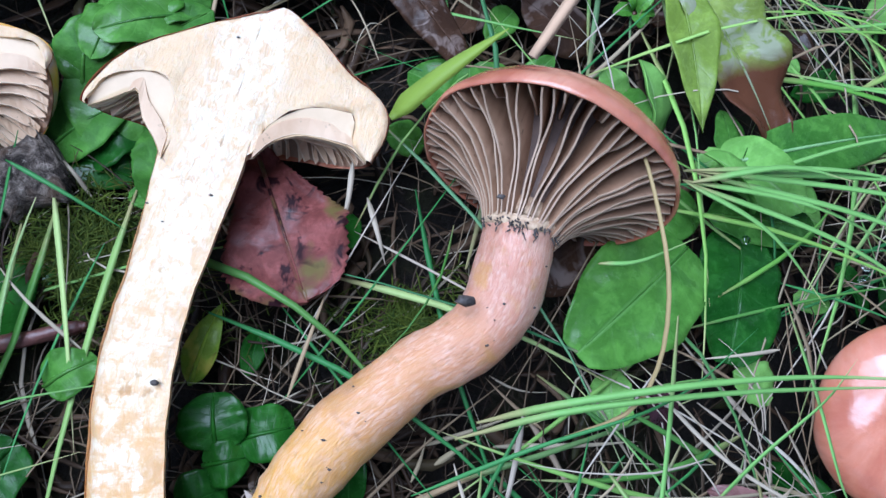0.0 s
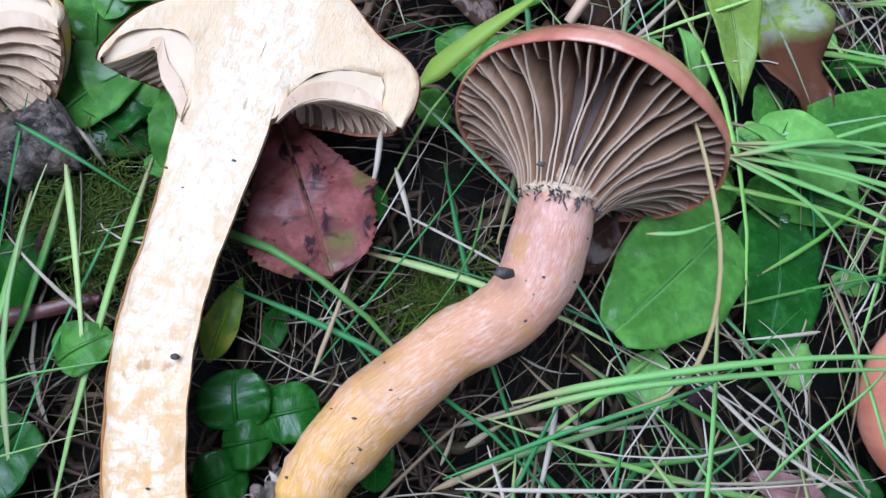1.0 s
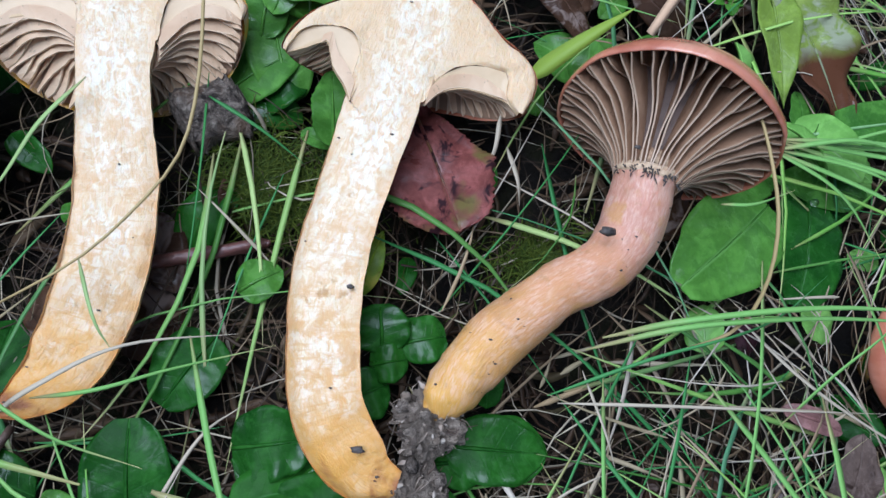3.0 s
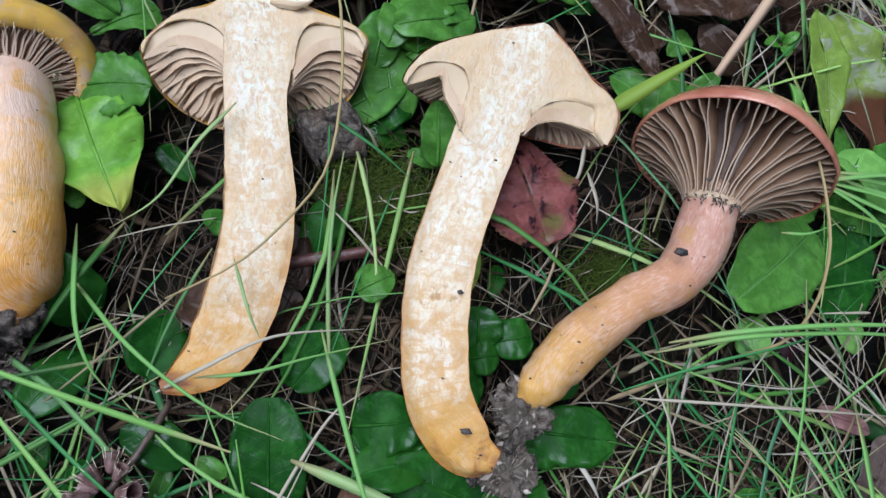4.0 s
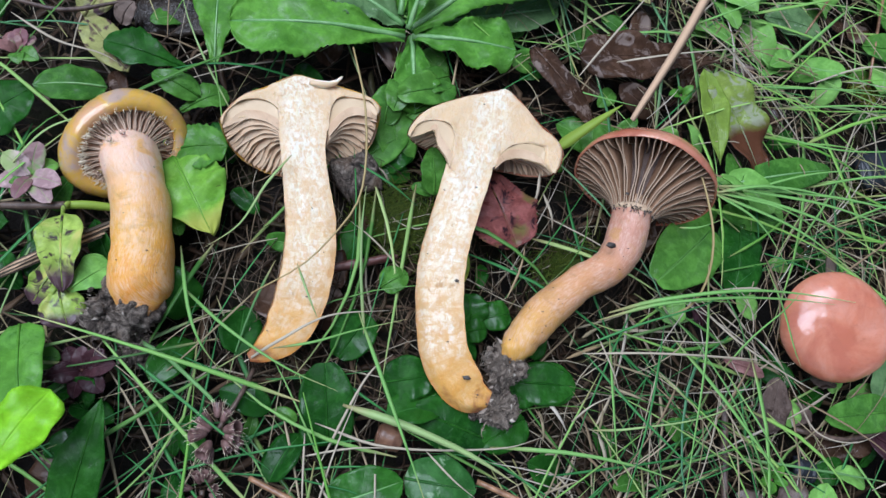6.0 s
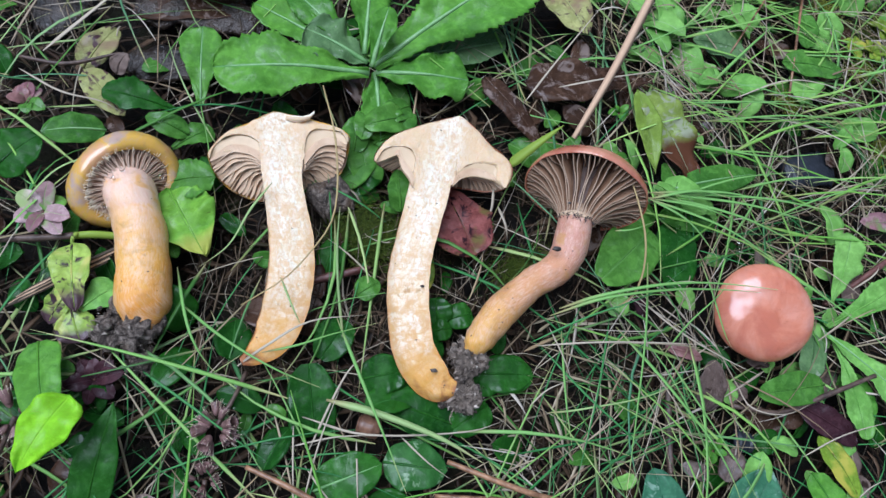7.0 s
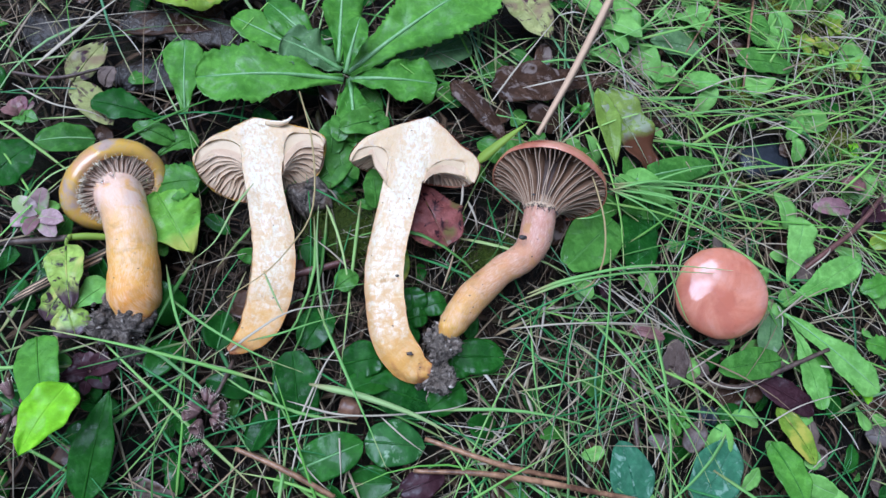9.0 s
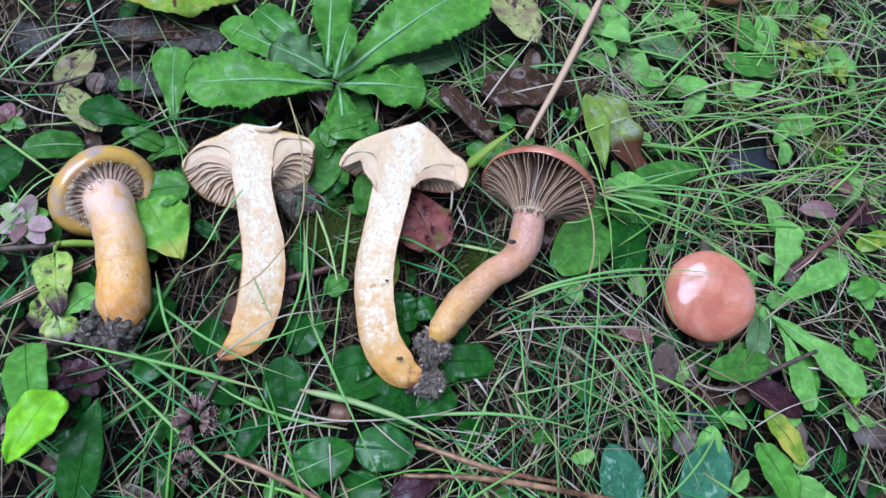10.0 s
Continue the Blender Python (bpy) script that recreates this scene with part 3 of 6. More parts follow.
def gill_mesh(edge, bed, centre, axes, t, thick, bend, short=1.0, squash=1.0, seed=0.0, n=12, shift=(0, 0, 0)):
    """One gill: a thin wavy wedge that hangs from bed down to edge, both (radius, height) lines from rim to stalk."""
    r, a, o = axes
    e, f = spline(edge, n), spline(bed, n)
    last = max(3, int(round(n * short)))
    verts = []
    for i in range(last + 1):
        s = i / n
        ang = t + bend * math.sin(s * 5.0 + seed) * 0.5 + bend * 0.5 * math.sin(s * 11.0 + seed * 2)
        d = r * math.cos(ang) + o * (math.sin(ang) * squash)
        side = a.cross(d).normalized()
        depth = 1.0 if short > 0.99 else max(0.08, 1.0 - (i / last) ** 2)
        er, ea = f[i] + (e[i] - f[i]) * depth
        off = Vector(shift) * s ** 1.3
        low = Vector(centre) + off + d * er + a * (ea + wob(er, t * 20, seed, 3.0, 0.5))
        top = Vector(centre) + off + (r * math.cos(t) + o * (math.sin(t) * squash)) * f[i, 0] + a * f[i, 1]
        w = thick * (0.6 + 0.4 * min(1.0, er / 12.0))
        verts += [tuple(low + side * w * 0.5), tuple(low - side * w * 0.5), tuple(top - side * w), tuple(top + side * w)]
    faces = grid_faces(last + 1, 4, True) + [(0, 1, 2, 3), tuple(4 * last + k for k in (3, 2, 1, 0))]
    return verts, faces, [(0.5, 0.0), (0.5, 0.0), (0.5, 1.0), (0.5, 1.0)] * (last + 1)


def lump(centre, size, squash, seed, sub):
    bm = bmesh.new()
    bmesh.ops.create_icosphere(bm, subdivisions=sub, radius=1.0)
    c = Vector(centre)
    for v in bm.verts:
        d = v.co.copy()
        q = c + Vector((d.x, d.y, d.z * squash)) * size
        k = 1 + wob(q.x + seed, q.y, q.z, size * 0.7, 0.5) + wob(q.x, q.y + seed, q.z, size * 0.25, 0.4) + wob(q.x, q.y, q.z, 0.9, 0.2 * min(1.0, 3.0 / size)) + wob(q.x, q.y, q.z, 2.2, 0.5 * min(1.0, 3.0 / size))
        v.co = c + Vector((d.x, d.y, d.z * squash)) * size * k
    verts = [tuple(v.co) for v in bm.verts]
    faces = [tuple(v.index for v in f.verts) for f in bm.faces]
    bm.free()
    return verts, faces


def shard(p, r, local):
    """A small angular grain: a bent double pyramid."""
    ax = Vector((local.gauss(0, 1), local.gauss(0, 1), local.gauss(0, 1))).normalized()
    sx = ax.orthogonal().normalized()
    sy = ax.cross(sx)
    lean = local.uniform(0.8, 2.6)
    ring = [p + (sx * math.cos(k * 1.571 + 0.3) + sy * math.sin(k * 1.571 + 0.3)) * r * local.uniform(0.6, 1.1) for k in range(4)]
    pts = [tuple(p + ax * r * lean)] + [tuple(q) for q in ring] + [tuple(p - ax * r * lean * 0.8)]
    return pts, [(0, k + 1, (k + 1) % 4 + 1) for k in range(4)] + [(5, (k + 1) % 4 + 1, k + 1) for k in range(4)]


def clod(name, parent, centre, size, squash=0.7, seed=0.0, label="dark crumbly soil clinging to the stalk foot"):
    """A ragged lump of soil with crumbs and root hairs."""
    local = random.Random(int(seed * 100) + 3)
    main_verts, f = lump(centre, size, squash, seed, 5)
    main = solid(name, main_verts, f, CLOD, parent, label)
    for i in range(24):
        d = Vector((local.gauss(0, 1), local.gauss(0, 1), local.gauss(0.2, 0.7))).normalized()
        c = Vector(centre) + Vector((d.x, d.y, d.z * squash)) * size * local.uniform(0.8, 1.25)
        v, f = lump(c, size * (0.08 + 0.18 * local.random() ** 2), local.uniform(0.5, 1.0), seed + i, 2)
        solid("crumb", v, f, CLOD, main)
    # grit and shreds all over the lump
    gv, gf = [], []
    near = [Vector(p) for p in main_verts[::7]]
    for p in near:
        if p.z < centre[2] - size * squash * 0.5 or local.random() < 0.35:
            continue
        r = 0.22 + 0.75 * local.random() ** 3
        tv, tf = shard(p + Vector((local.gauss(0, 0.4), local.gauss(0, 0.4), local.gauss(0.1, 0.3))), r, local)
        gf += [tuple(q + len(gv) for q in w) for w in tf]
        gv += tv
    tagged(solid("grit", gv, gf, GRIT, main, smooth=False), kind="stuff")
    for i in range(46):
        a = local.uniform(0, 6.28)
        up = local.uniform(-0.1, 0.9)
        p0 = Vector(centre) + Vector((math.cos(a) * (1.1 - up), math.sin(a) * (1.1 - up), up * squash)) * size * 0.95
        p1 = p0 + Vector((math.cos(a), math.sin(a), 0.25)) * size * local.uniform(0.1, 0.4)
        p2 = p1 + Vector((local.uniform(-1, 1), local.uniform(-1, 1), -0.3)) * size * 0.35
        v, f, _ = tube([(*p0, 0.2), (*p1, 0.14), (*p2, 0.05)], 5, 4)
        solid("root_hair", v, f, local.choice((TWIG, ROOT, ROOT)), main)


def stalk_clear(points, grow=1.0):
    for q in spline(points, 14):
        CLEAR.append((q[0], q[1], q[3] * grow))


def specks(parent, spots, mat=SPECK, label="dark speck of dirt"):
    for (x, y, z), r in spots:
        bm = bmesh.new()
        bmesh.ops.create_icosphere(bm, subdivisions=2, radius=1.0)
        verts = [(x + v.co.x * r * (1 + wob(v.co.x + x, v.co.y, 0, 0.6, 0.6)), y + v.co.y * r * 0.6 * (1 + wob(v.co.x, v.co.y + y, 0, 0.6, 0.6)), z + v.co.z * r * 0.45) for v in bm.verts]
        faces = [tuple(v.index for v in f.verts) for f in bm.faces]
        bm.free()
        solid("speck", verts, faces, mat, parent, label)


def whole_mushroom(name, label, stalk, axis, outer, edge, bed, gills, cap_mat, gill_mat, stem_mat, toward, group="picked mushrooms",
                   squash=1.0, wobble=0.8, bend=0.06, soil=None, thick=0.32, middle=None, neck_size=0.9, neck_top=0.0, follow=False, neck_mat=None, bed_mat=None):
    """Stalk points run from foot to ring as (x, y, z, radius); profiles are about middle, the centre of the rim, along the axis."""
    ob = thing(name, stalk[0][:3], label, "mushroom", group)
    axes = frame_of(axis, toward)
    ring = Vector(stalk[-1][:3])
    centre = Vector(middle)
    v, f, uv = tube(stalk, 44, 36, 0.7)
    solid("stalk", v, f, stem_mat, ob, uvs=uv)
    inner = centre + axes[1] * neck_top
    neck = [(*ring, stalk[-1][3] * 0.92), (*ring.lerp(inner, 0.3), stalk[-1][3] * neck_size), (*inner, stalk[-1][3] * neck_size * 0.8)]
    shift = (ring - centre) - axes[1] * (ring - centre).dot(axes[1]) if follow else Vector((0, 0, 0))
    v, f, uv = tube(neck, 6, 24, 0.3)
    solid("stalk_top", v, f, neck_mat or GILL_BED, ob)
    v, f, uv = revolve(outer, centre, axes, wobble=wobble, squash=squash)
    cap = solid("cap", v, f, cap_mat, ob, uvs=uv)
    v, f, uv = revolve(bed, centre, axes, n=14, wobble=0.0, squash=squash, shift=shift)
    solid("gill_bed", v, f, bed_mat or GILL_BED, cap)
    for i in range(gills):
        t = 2 * math.pi * (i + rng.uniform(-0.22, 0.22)) / gills
        long = i % 3 != 0
        v, f, uv = gill_mesh(edge, bed, centre, axes, t, thick, bend, 1.0 if long else rng.choice((0.3, 0.45, 0.6)), squash, rng.uniform(0, 6), shift=shift)
        solid("gill", v, f, gill_mat, cap, uvs=uv, smooth=False)
    stalk_clear(stalk)
    far = max(p[0] for p in outer)
    mid = centre
    for k in range(24):
        d = axes[0] * math.cos(k * 0.2618) + axes[2] * math.sin(k * 0.2618)
        for s in (0.35, 0.75):
            q = mid + d * far * s
            CLEAR.append((q.x, q.y, far * 0.25))
    if soil:
        clod("soil_clod", ob, *soil)
    return ob, cap, axes, ring


# whole mushroom with grey-brown gills, lying on its side
D_STALK = [(-5.0, -43.0, 4.0, 2.3), (-3.0, -40.0, 5.0, 4.8), (1.0, -34.0, 6.0, 6.4), (7.0, -26.0, 6.5, 6.7), (18.0, -15.0, 7.0, 6.2), (29.0, -7.0, 7.8, 6.6), (34.3, 0.2, 8.8, 7.0), (36.3, 8.4, 10.8, 7.2), (37.2, 15.3, 12.5, 7.2)]
D_AXIS = (0.30, 0.92, -0.16)
D_TOP = (Vector(D_STALK[-1][:3]) - Vector((41.8, 28.5, 12.0))).dot(Vector(D_AXIS).normalized()) + 0.3
D_OUT = [(0, 14), (9, 13), (16.5, 10), (22.6, 5.4), (25.4, 1.4), (26.1, -0.8), (26.0, -1.9), (25.6, -2.2), (25.2, -1.5), (25.0, 0.2)]
D_EDGE = [(25.3, -2.0), (20.6, -3.4), (15.8, -6.0), (11.6, -9.6), (9.0, -12.8), (7.3, D_TOP - 2.6)]
D_BED = [(24.8, 0.4), (21.0, 3.6), (15.5, 1.6), (10.6, -4.2), (7.8, -9.4), (6.0, D_TOP + 0.2)]
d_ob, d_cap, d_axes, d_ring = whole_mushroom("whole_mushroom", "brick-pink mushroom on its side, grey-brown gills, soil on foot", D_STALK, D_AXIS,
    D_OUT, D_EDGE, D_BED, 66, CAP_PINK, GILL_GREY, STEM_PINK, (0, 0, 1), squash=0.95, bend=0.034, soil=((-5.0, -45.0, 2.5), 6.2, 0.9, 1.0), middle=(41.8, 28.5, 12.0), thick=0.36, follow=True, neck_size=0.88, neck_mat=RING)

run = (d_ring - Vector(D_STALK[-2][:3])).normalized()
v, f, uv = tube([(*(d_ring - run * 1.2), 7.0), (*(d_ring - run * 0.7), 7.45), (*(d_ring + run * 0.3), 7.5), (*(d_ring + run * 1.4), 6.6)], 14, 72, 0.9, False)
solid("ring_zone", v, f, RING, d_ob, "cream ring of torn veil with blackish flecks")
local = random.Random(9)
r_side = run.cross(Vector((0, 0, 1))).normalized()
r_up = r_side.cross(run)
for k in range(90):
    t = local.uniform(-0.5, 3.6)
    d = r_side * math.cos(t) + r_up * math.sin(t)
    p0 = d_ring + d * 7.45 - run * local.uniform(-0.3, 1.9)
    p1 = p0 + (d * 0.4 + run * local.uniform(-1.6, 0.8) + r_side * local.uniform(-1, 1)) * 0.9
    v, f, uv = tube([(*p0, 0.18), (*p0.lerp(p1, 0.5), 0.15), (*p1, 0.06)], 3, 5, 0.06)
    solid("fleck", v, f, SPECK, d_ob)
specks(d_ob, [((26.5, -1.4, 17.6), 1.9), ((31.4, 18.0, 20.0), 0.8)])

# whole mushroom with ochre cap and orange stalk
A_STALK = [(-122.0, -42.0, 1.0, 3.1), (-124.0, -40.0, 2.5, 7.2), (-126.0, -35.0, 3.6, 9.7), (-127.0, -30.0, 4.2, 10.3), (-128.0, -22.0, 4.6, 9.6), (-130.0, -15.0, 5.0, 9.3), (-132.0, -7.0, 5.0, 9.5), (-135.0, 0.0, 5.0, 8.9), (-136.6, 3.8, 5.0, 9.2), (-139.4, 9.6, 3.6, 9.3), (-142.6, 13.4, -0.5, 9.6), (-145.5, 16.5, -4.5, 9.6)]
A_OUT = [(0, 19), (9, 18), (16.0, 14.8), (20.2, 10.0), (21.4, 5.2), (20.4, 1.0), (18.0, -1.0), (15.8, -0.9), (14.8, 0.4), (15.0, 2.0)]
A_EDGE = [(15.3, 1.6), (13.8, 1.0), (12.2, 0.4), (10.4, -0.6), (8.0, -1.8), (5.0, -2.6)]
A_BED = [(16.0, 2.6), (14.6, 2.9), (12.8, 2.6), (10.4, 1.6), (8.0, 0.4), (5.0, -0.6)]
A_MID = Vector((-140.0, 12.2, 4.5))
a_ob, a_cap, a_axes, a_ring = whole_mushroom("whole_mushroom", "mushroom with slimy ochre cap and orange stalk, soil on foot", A_STALK, (-0.48, 0.46, -0.66),
    A_OUT, A_EDGE, A_BED, 96, CAP_OCHRE, GILL_ROSY, STEM_OCHRE, (0, 0, 1), soil=((-130.0, -42.0, 3.0), 9.8, 0.7, 2.0), bend=0.02, thick=0.38, neck_size=0.95, neck_top=14.0, middle=A_MID, squash=0.84, neck_mat=STEM_OCHRE, bed_mat=BUFF_BED)
clod("soil_clod", a_ob, (-124.5, -53.5, -1.0), 4.6, 0.8, 4.0, "soil crumbs hanging below the foot")
local = random.Random(5)
vv, ff = [], []
for k in range(650):
    t = local.uniform(0, 2 * math.pi)
    d = a_axes[0] * math.cos(t) + a_axes[2] * (math.sin(t) * 0.84)
    if d.x + d.y > 0.1 and local.random() < 0.92:
        continue
    p0 = A_MID + d * local.uniform(15.0, 17.0) + a_axes[1] * local.uniform(-1.3, -0.5)
    p1 = A_MID + d * local.uniform(12.6, 15.2) + a_axes[1] * local.uniform(-1.8, 0.2) + Vector((local.uniform(-1, 1), local.uniform(-1, 1), 0)) * 0.7
    tv, tf, _ = tube([(*p0, 0.13), (*p0.lerp(p1, 0.5), 0.07), (*p1, 0.015)], 2, 3)
    ff += [tuple(q + len(vv) for q in w) for w in tf]
    vv += tv
tagged(solid("veil_threads", vv, ff, VEIL, a_cap, "pale cobweb threads along the cap margin"), kind="stuff")
specks(a_ob, [((-150.7, 15.7, 12.0), 1.5)])


def half_mushroom(label, stalk, apex, axis, left, right, left_flesh, right_flesh, left_edge, right_edge, gills, deep, soil=None, tilt=0.0, sag=0.0, grow=1.0, depth=0.6):
    """A mushroom cut lengthwise, cut side up. Profiles are (radius, height) pairs: outer skin from apex to tip; edge from tip to stalk.
    apex: the place of height 0 on the axis."""
    ob = thing("halved_mushroom", stalk[0][:3], label, "mushroom", "picked mushrooms")
    n, cols = 60, 15
    left, right, left_flesh, right_flesh, left_edge, right_edge = [[(p * grow, h * grow) for p, h in line] for line in (left, right, left_flesh, right_flesh, left_edge, right_edge)]
    c = spline(stalk, n)
    run = 0.0
    top, tuv, low, luv = [], [], [], []
    for i in range(n + 1):
        t = Vector(c[min(i + 1, n), :3] - c[max(i - 1, 0), :3]).normalized()
        side = t.cross(Vector((0, 0, 1))).normalized()
        if i:
            run += float(np.linalg.norm(c[i, :3] - c[i - 1, :3]))
        rad = c[i, 3] * (1 + wob(c[i, 0], c[i, 1], 3, 5.0, 0.05))
        for j in range(cols):
            s = -1 + 2 * j / (cols - 1)
            q = Vector(c[i, :3]) + side * rad * s
            flat = min(1.0, max(0.0, (0.8 - i / n) * 5.0))
            q.z += wob(q.x, q.y, 0, 5.0, 0.7) + wob(q.x, q.y, 7, 1.7, 0.35) - 0.9 * abs(s) ** 6 * flat + flat * (tilt * s * rad - sag * max(0.0, -s - 0.45) ** 2)
            top.append(tuple(q))
            tuv.append((s * rad / 100, run / 100))
        for j in range(cols):
            a = math.pi * j / (cols - 1)
            q = Vector(c[i, :3]) - side * rad * 1.008 * math.cos(a) + Vector((0, 0, -1)) * (rad * 1.0 * math.sin(a) + 0.12)
            edge = -math.cos(a)
            q.z += min(1.0, max(0.0, (0.8 - i / n) * 5.0)) * (tilt * edge * rad - sag * max(0.0, -edge - 0.45) ** 2)
            low.append(tuple(q))
            luv.append((a * rad / 100, run / 100))
    solid("cut_stalk", top, [f[::-1] for f in grid_faces(n + 1, cols)] + [], FLESH, ob, "pale cut flesh, yellowing to the foot", uvs=tuv)
    faces = grid_faces(n + 1, cols) + [tuple(range(cols))]
    solid("stalk_rind", low, faces, RIND, ob, uvs=luv)
    r, a, o = frame_of(axis, (0, 0, 1))
    apex = Vector(apex)
    # outer skin: half a turn below the cut, blending from the right profile to the left one
    pr, pl = spline(right, 26), spline(left, 26)
    er, el = spline(right_edge, 12), spline(left_edge, 12)
    around = 40
    verts, uvs = [], []
    for i in range(27):
        for j in range(around + 1):
            th = math.pi * j / around
            m = 0.5 - 0.5 * math.cos(th)
            p = pr[i] * (1 - m) + pl[i] * m
            droop = -deep * math.sin(th) * min(1.0, p[0] / 24.0)
            d = r * math.cos(th) - o * math.sin(th) * depth
            q = apex + d * p[0] * 1.012 + a * (p[1] + droop) - o * 0.2
            k = wob(q.x, q.y, q.z, 6.0, 0.5)
            verts.append(tuple(q + a * k))
            uvs.append((j / around, i / 26))
    cap = solid("cap", verts, [f[::-1] for f in grid_faces(27, around + 1)], CAP_OCHRE if deep > 9 else CAP_PINK, ob, "ochre-pink cap skin", uvs=uvs)
    # cut flesh of the cap on both sides, and the cut gill that lies a little lower
    for sign, p, flesh, e in ((1, pr, right_flesh, er), (-1, pl, left_flesh, el)):
        rows, cc = 27, 13
        low = spline(list(flesh) + [(0.0, flesh[-1][1] - 5.0)], rows - 1)[::-1]
        fv, fu = [], []
        for i in range(rows):
            for j in range(cc):
                w = j / (cc - 1)
                uq = p[i] * (1 - w) + low[i] * w
                q = apex + r * sign * uq[0] + a * uq[1]
                rim = abs(2 * w - 1) ** 8 * (1.0 if w < 0.5 else min(1.0, max(0.0, (i - 9) / 6.0)))
                q += o * (wob(q.x, q.y, 0, 5.0, 0.7) + wob(q.x, q.y, 7, 1.7, 0.35) + 0.35 - 0.9 * rim )
                blend = w ** 2 * min(1.0, max(0.0, (13 - i) / 5.0))
                near = int(np.argmin((c[:, 0] - q.x) ** 2 + (c[:, 1] - q.y) ** 2))
                q.z += blend * (c[near, 2] + wob(q.x, q.y, 0, 5.0, 0.7) + wob(q.x, q.y, 7, 1.7, 0.35) - 0.12 - q.z)
                fv.append(tuple(q))
                fu.append((uq[0] / 100 * sign, 0.9 + uq[1] / 100))
        ff = grid_faces(rows, cc)
        solid("cut_cap", fv, ff if sign > 0 else [f[::-1] for f in ff], FLESH, ob, "creamy white cut cap flesh", uvs=fu)
        fl = spline(flesh, 12)
        gv = []
        for lift in (0.0, -0.5):
            for i in range(13):
                for j in range(5):
                    w = j / 4
                    uq = fl[i] * (1 - w) + e[i] * w
                    q = apex + r * sign * uq[0] + a * uq[1]
                    gv.append(tuple(q + o * (-0.45 + lift - 0.5 * math.sin(math.pi * w * 0.5) + wob(q.x, q.y, 3, 6.0, 0.4))))
        g1 = grid_faces(13, 5)
        solid("cut_gill", gv, g1 + [tuple(65 + k for k in f[::-1]) for f in g1] + [(5 * i + 4, 5 * i + 9, 65 + 5 * i + 9, 65 + 5 * i + 4) for i in range(12)], GILLFACE, cap, "smooth beige face of a cut gill")
    # the bed between the gills, and the gills that fan out under the half cap
    bv = []
    for i in range(13):
        for j in range(around + 1):
            th = math.pi * j / around
            m = 0.5 - 0.5 * math.cos(th)
            p = er[i] * (1 - m) + el[i] * m
            up = float(np.interp(i / 12, [0, 0.3, 1], [0.5, 2.2, 3.0])) - deep * math.sin(th) * min(1.0, p[0] / 24.0)
            bv.append(tuple(apex + (r * math.cos(th) - o * math.sin(th) * depth) * p[0] + a * (p[1] + up) - o * 1.6))
    solid("gill_bed", bv, grid_faces(13, around + 1), BUFF_BED, cap)
    for i in range(1, gills):
        th = math.pi * (i + rng.uniform(-0.2, 0.2)) / gills
        m = 0.5 - 0.5 * math.cos(th)
        edge = er * (1 - m) + el * m
        bed = edge.copy()
        droop = np.array([-deep * math.sin(th) * min(1.0, q[0] / 24.0) for q in edge])
        edge[:, 1] += droop
        bed[:, 1] += droop + np.interp(np.linspace(0, 1, 13), [0, 0.3, 1], [0.8, 3.2, 4.2])
        d_axes2 = (r, a, -o)
        v, f, uv = gill_mesh(edge, bed, apex, d_axes2, th, 0.4, 0.05, 1.0 if i % 2 else rng.choice((0.45, 0.65)), depth, rng.uniform(0, 6), 12)
        solid("gill", v, f, GILL_BUFF, cap, uvs=uv, smooth=False)
    stalk_clear(stalk, 0.95)
    for p, sign in ((pr, 1), (pl, -1)):
        for k in (8, 14, 20, 25):
            q = apex + r * sign * p[k][0] * 0.8 + a * (p[k][1] - 3)
            CLEAR.append((q.x, q.y, 6.5))
    if soil:
        clod("soil_clod", ob, *soil)
    return ob


# halved mushroom with gills spread on both sides of the stalk
B_STALK = [(*(-89.6, -52.1, 3.2), 1.5), (*(-85.1, -49.3, 4.2), 4.2), (*(-80.1, -44.0, 4.7), 7.0), (*(-77.2, -36.5, 5.2), 8.2), (*(-75.8, -27.1, 5.7), 8.6), (*(-75.6, -15.4, 6.2), 8.5),
           (*(-77.0, -4.3, 6.2), 8.3), (*(-80.3, 8.4, 6.2), 7.8), (*(-83.5, 21.4, 6.2), 7.9), (*(-85.1, 32.0, 6.2), 8.4), (*(-86.9, 41.9, 6.2), 8.4)]
b_ob = half_mushroom("lengthwise halved mushroom, pale flesh, buff gills fanned out", B_STALK, (-86.5, 35.0, 6.0), (-0.26, 1, 0),
    [(0, 15.4), (5.9, 13.3), (11.4, 10.8), (17.9, 8.6), (23.1, 4.0), (26.1, -0.1), (25.7, -2.2)], [(0, 15.4), (6.8, 13.0), (13.0, 10.4), (18.3, 8.0), (24.5, 5.0), (27.3, 0.8), (26.3, -2.6)],
    [(25.4, -1.3), (23.3, 3.0), (19.6, 5.9), (14.5, 6.6), (9.9, 5.2), (7.0, 1.8), (6.9, -3.1)], [(26.4, -1.1), (24.0, 3.6), (18.5, 5.0), (13.7, 5.2), (11.0, 2.6), (9.4, -2.5), (8.2, -7.1)],
    [(25.7, -2.2), (20.1, 0.2), (15.2, 0.0), (10.9, -2.1), (7.4, -5.2)], [(25.9, -2.2), (22.9, -1.2), (18.0, -0.9), (13.4, -3.5), (8.8, -8.6)], 46, 15.5, grow=1.05)

v, f, uv = tube([(*(-85.0, 48.2, 6.0), 1.2), (*(-80.0, 47.6, 7.0), 1.3), (*(-76.0, 48.8, 8.0), 0.9), (*(-73.8, 51.0, 9.0), 0.3)], 12, 8, 0.4)
solid("torn_flap", v, f, FLESH, b_ob, "small torn flap of flesh", uvs=[(p[0], 0.95) for p in uv])

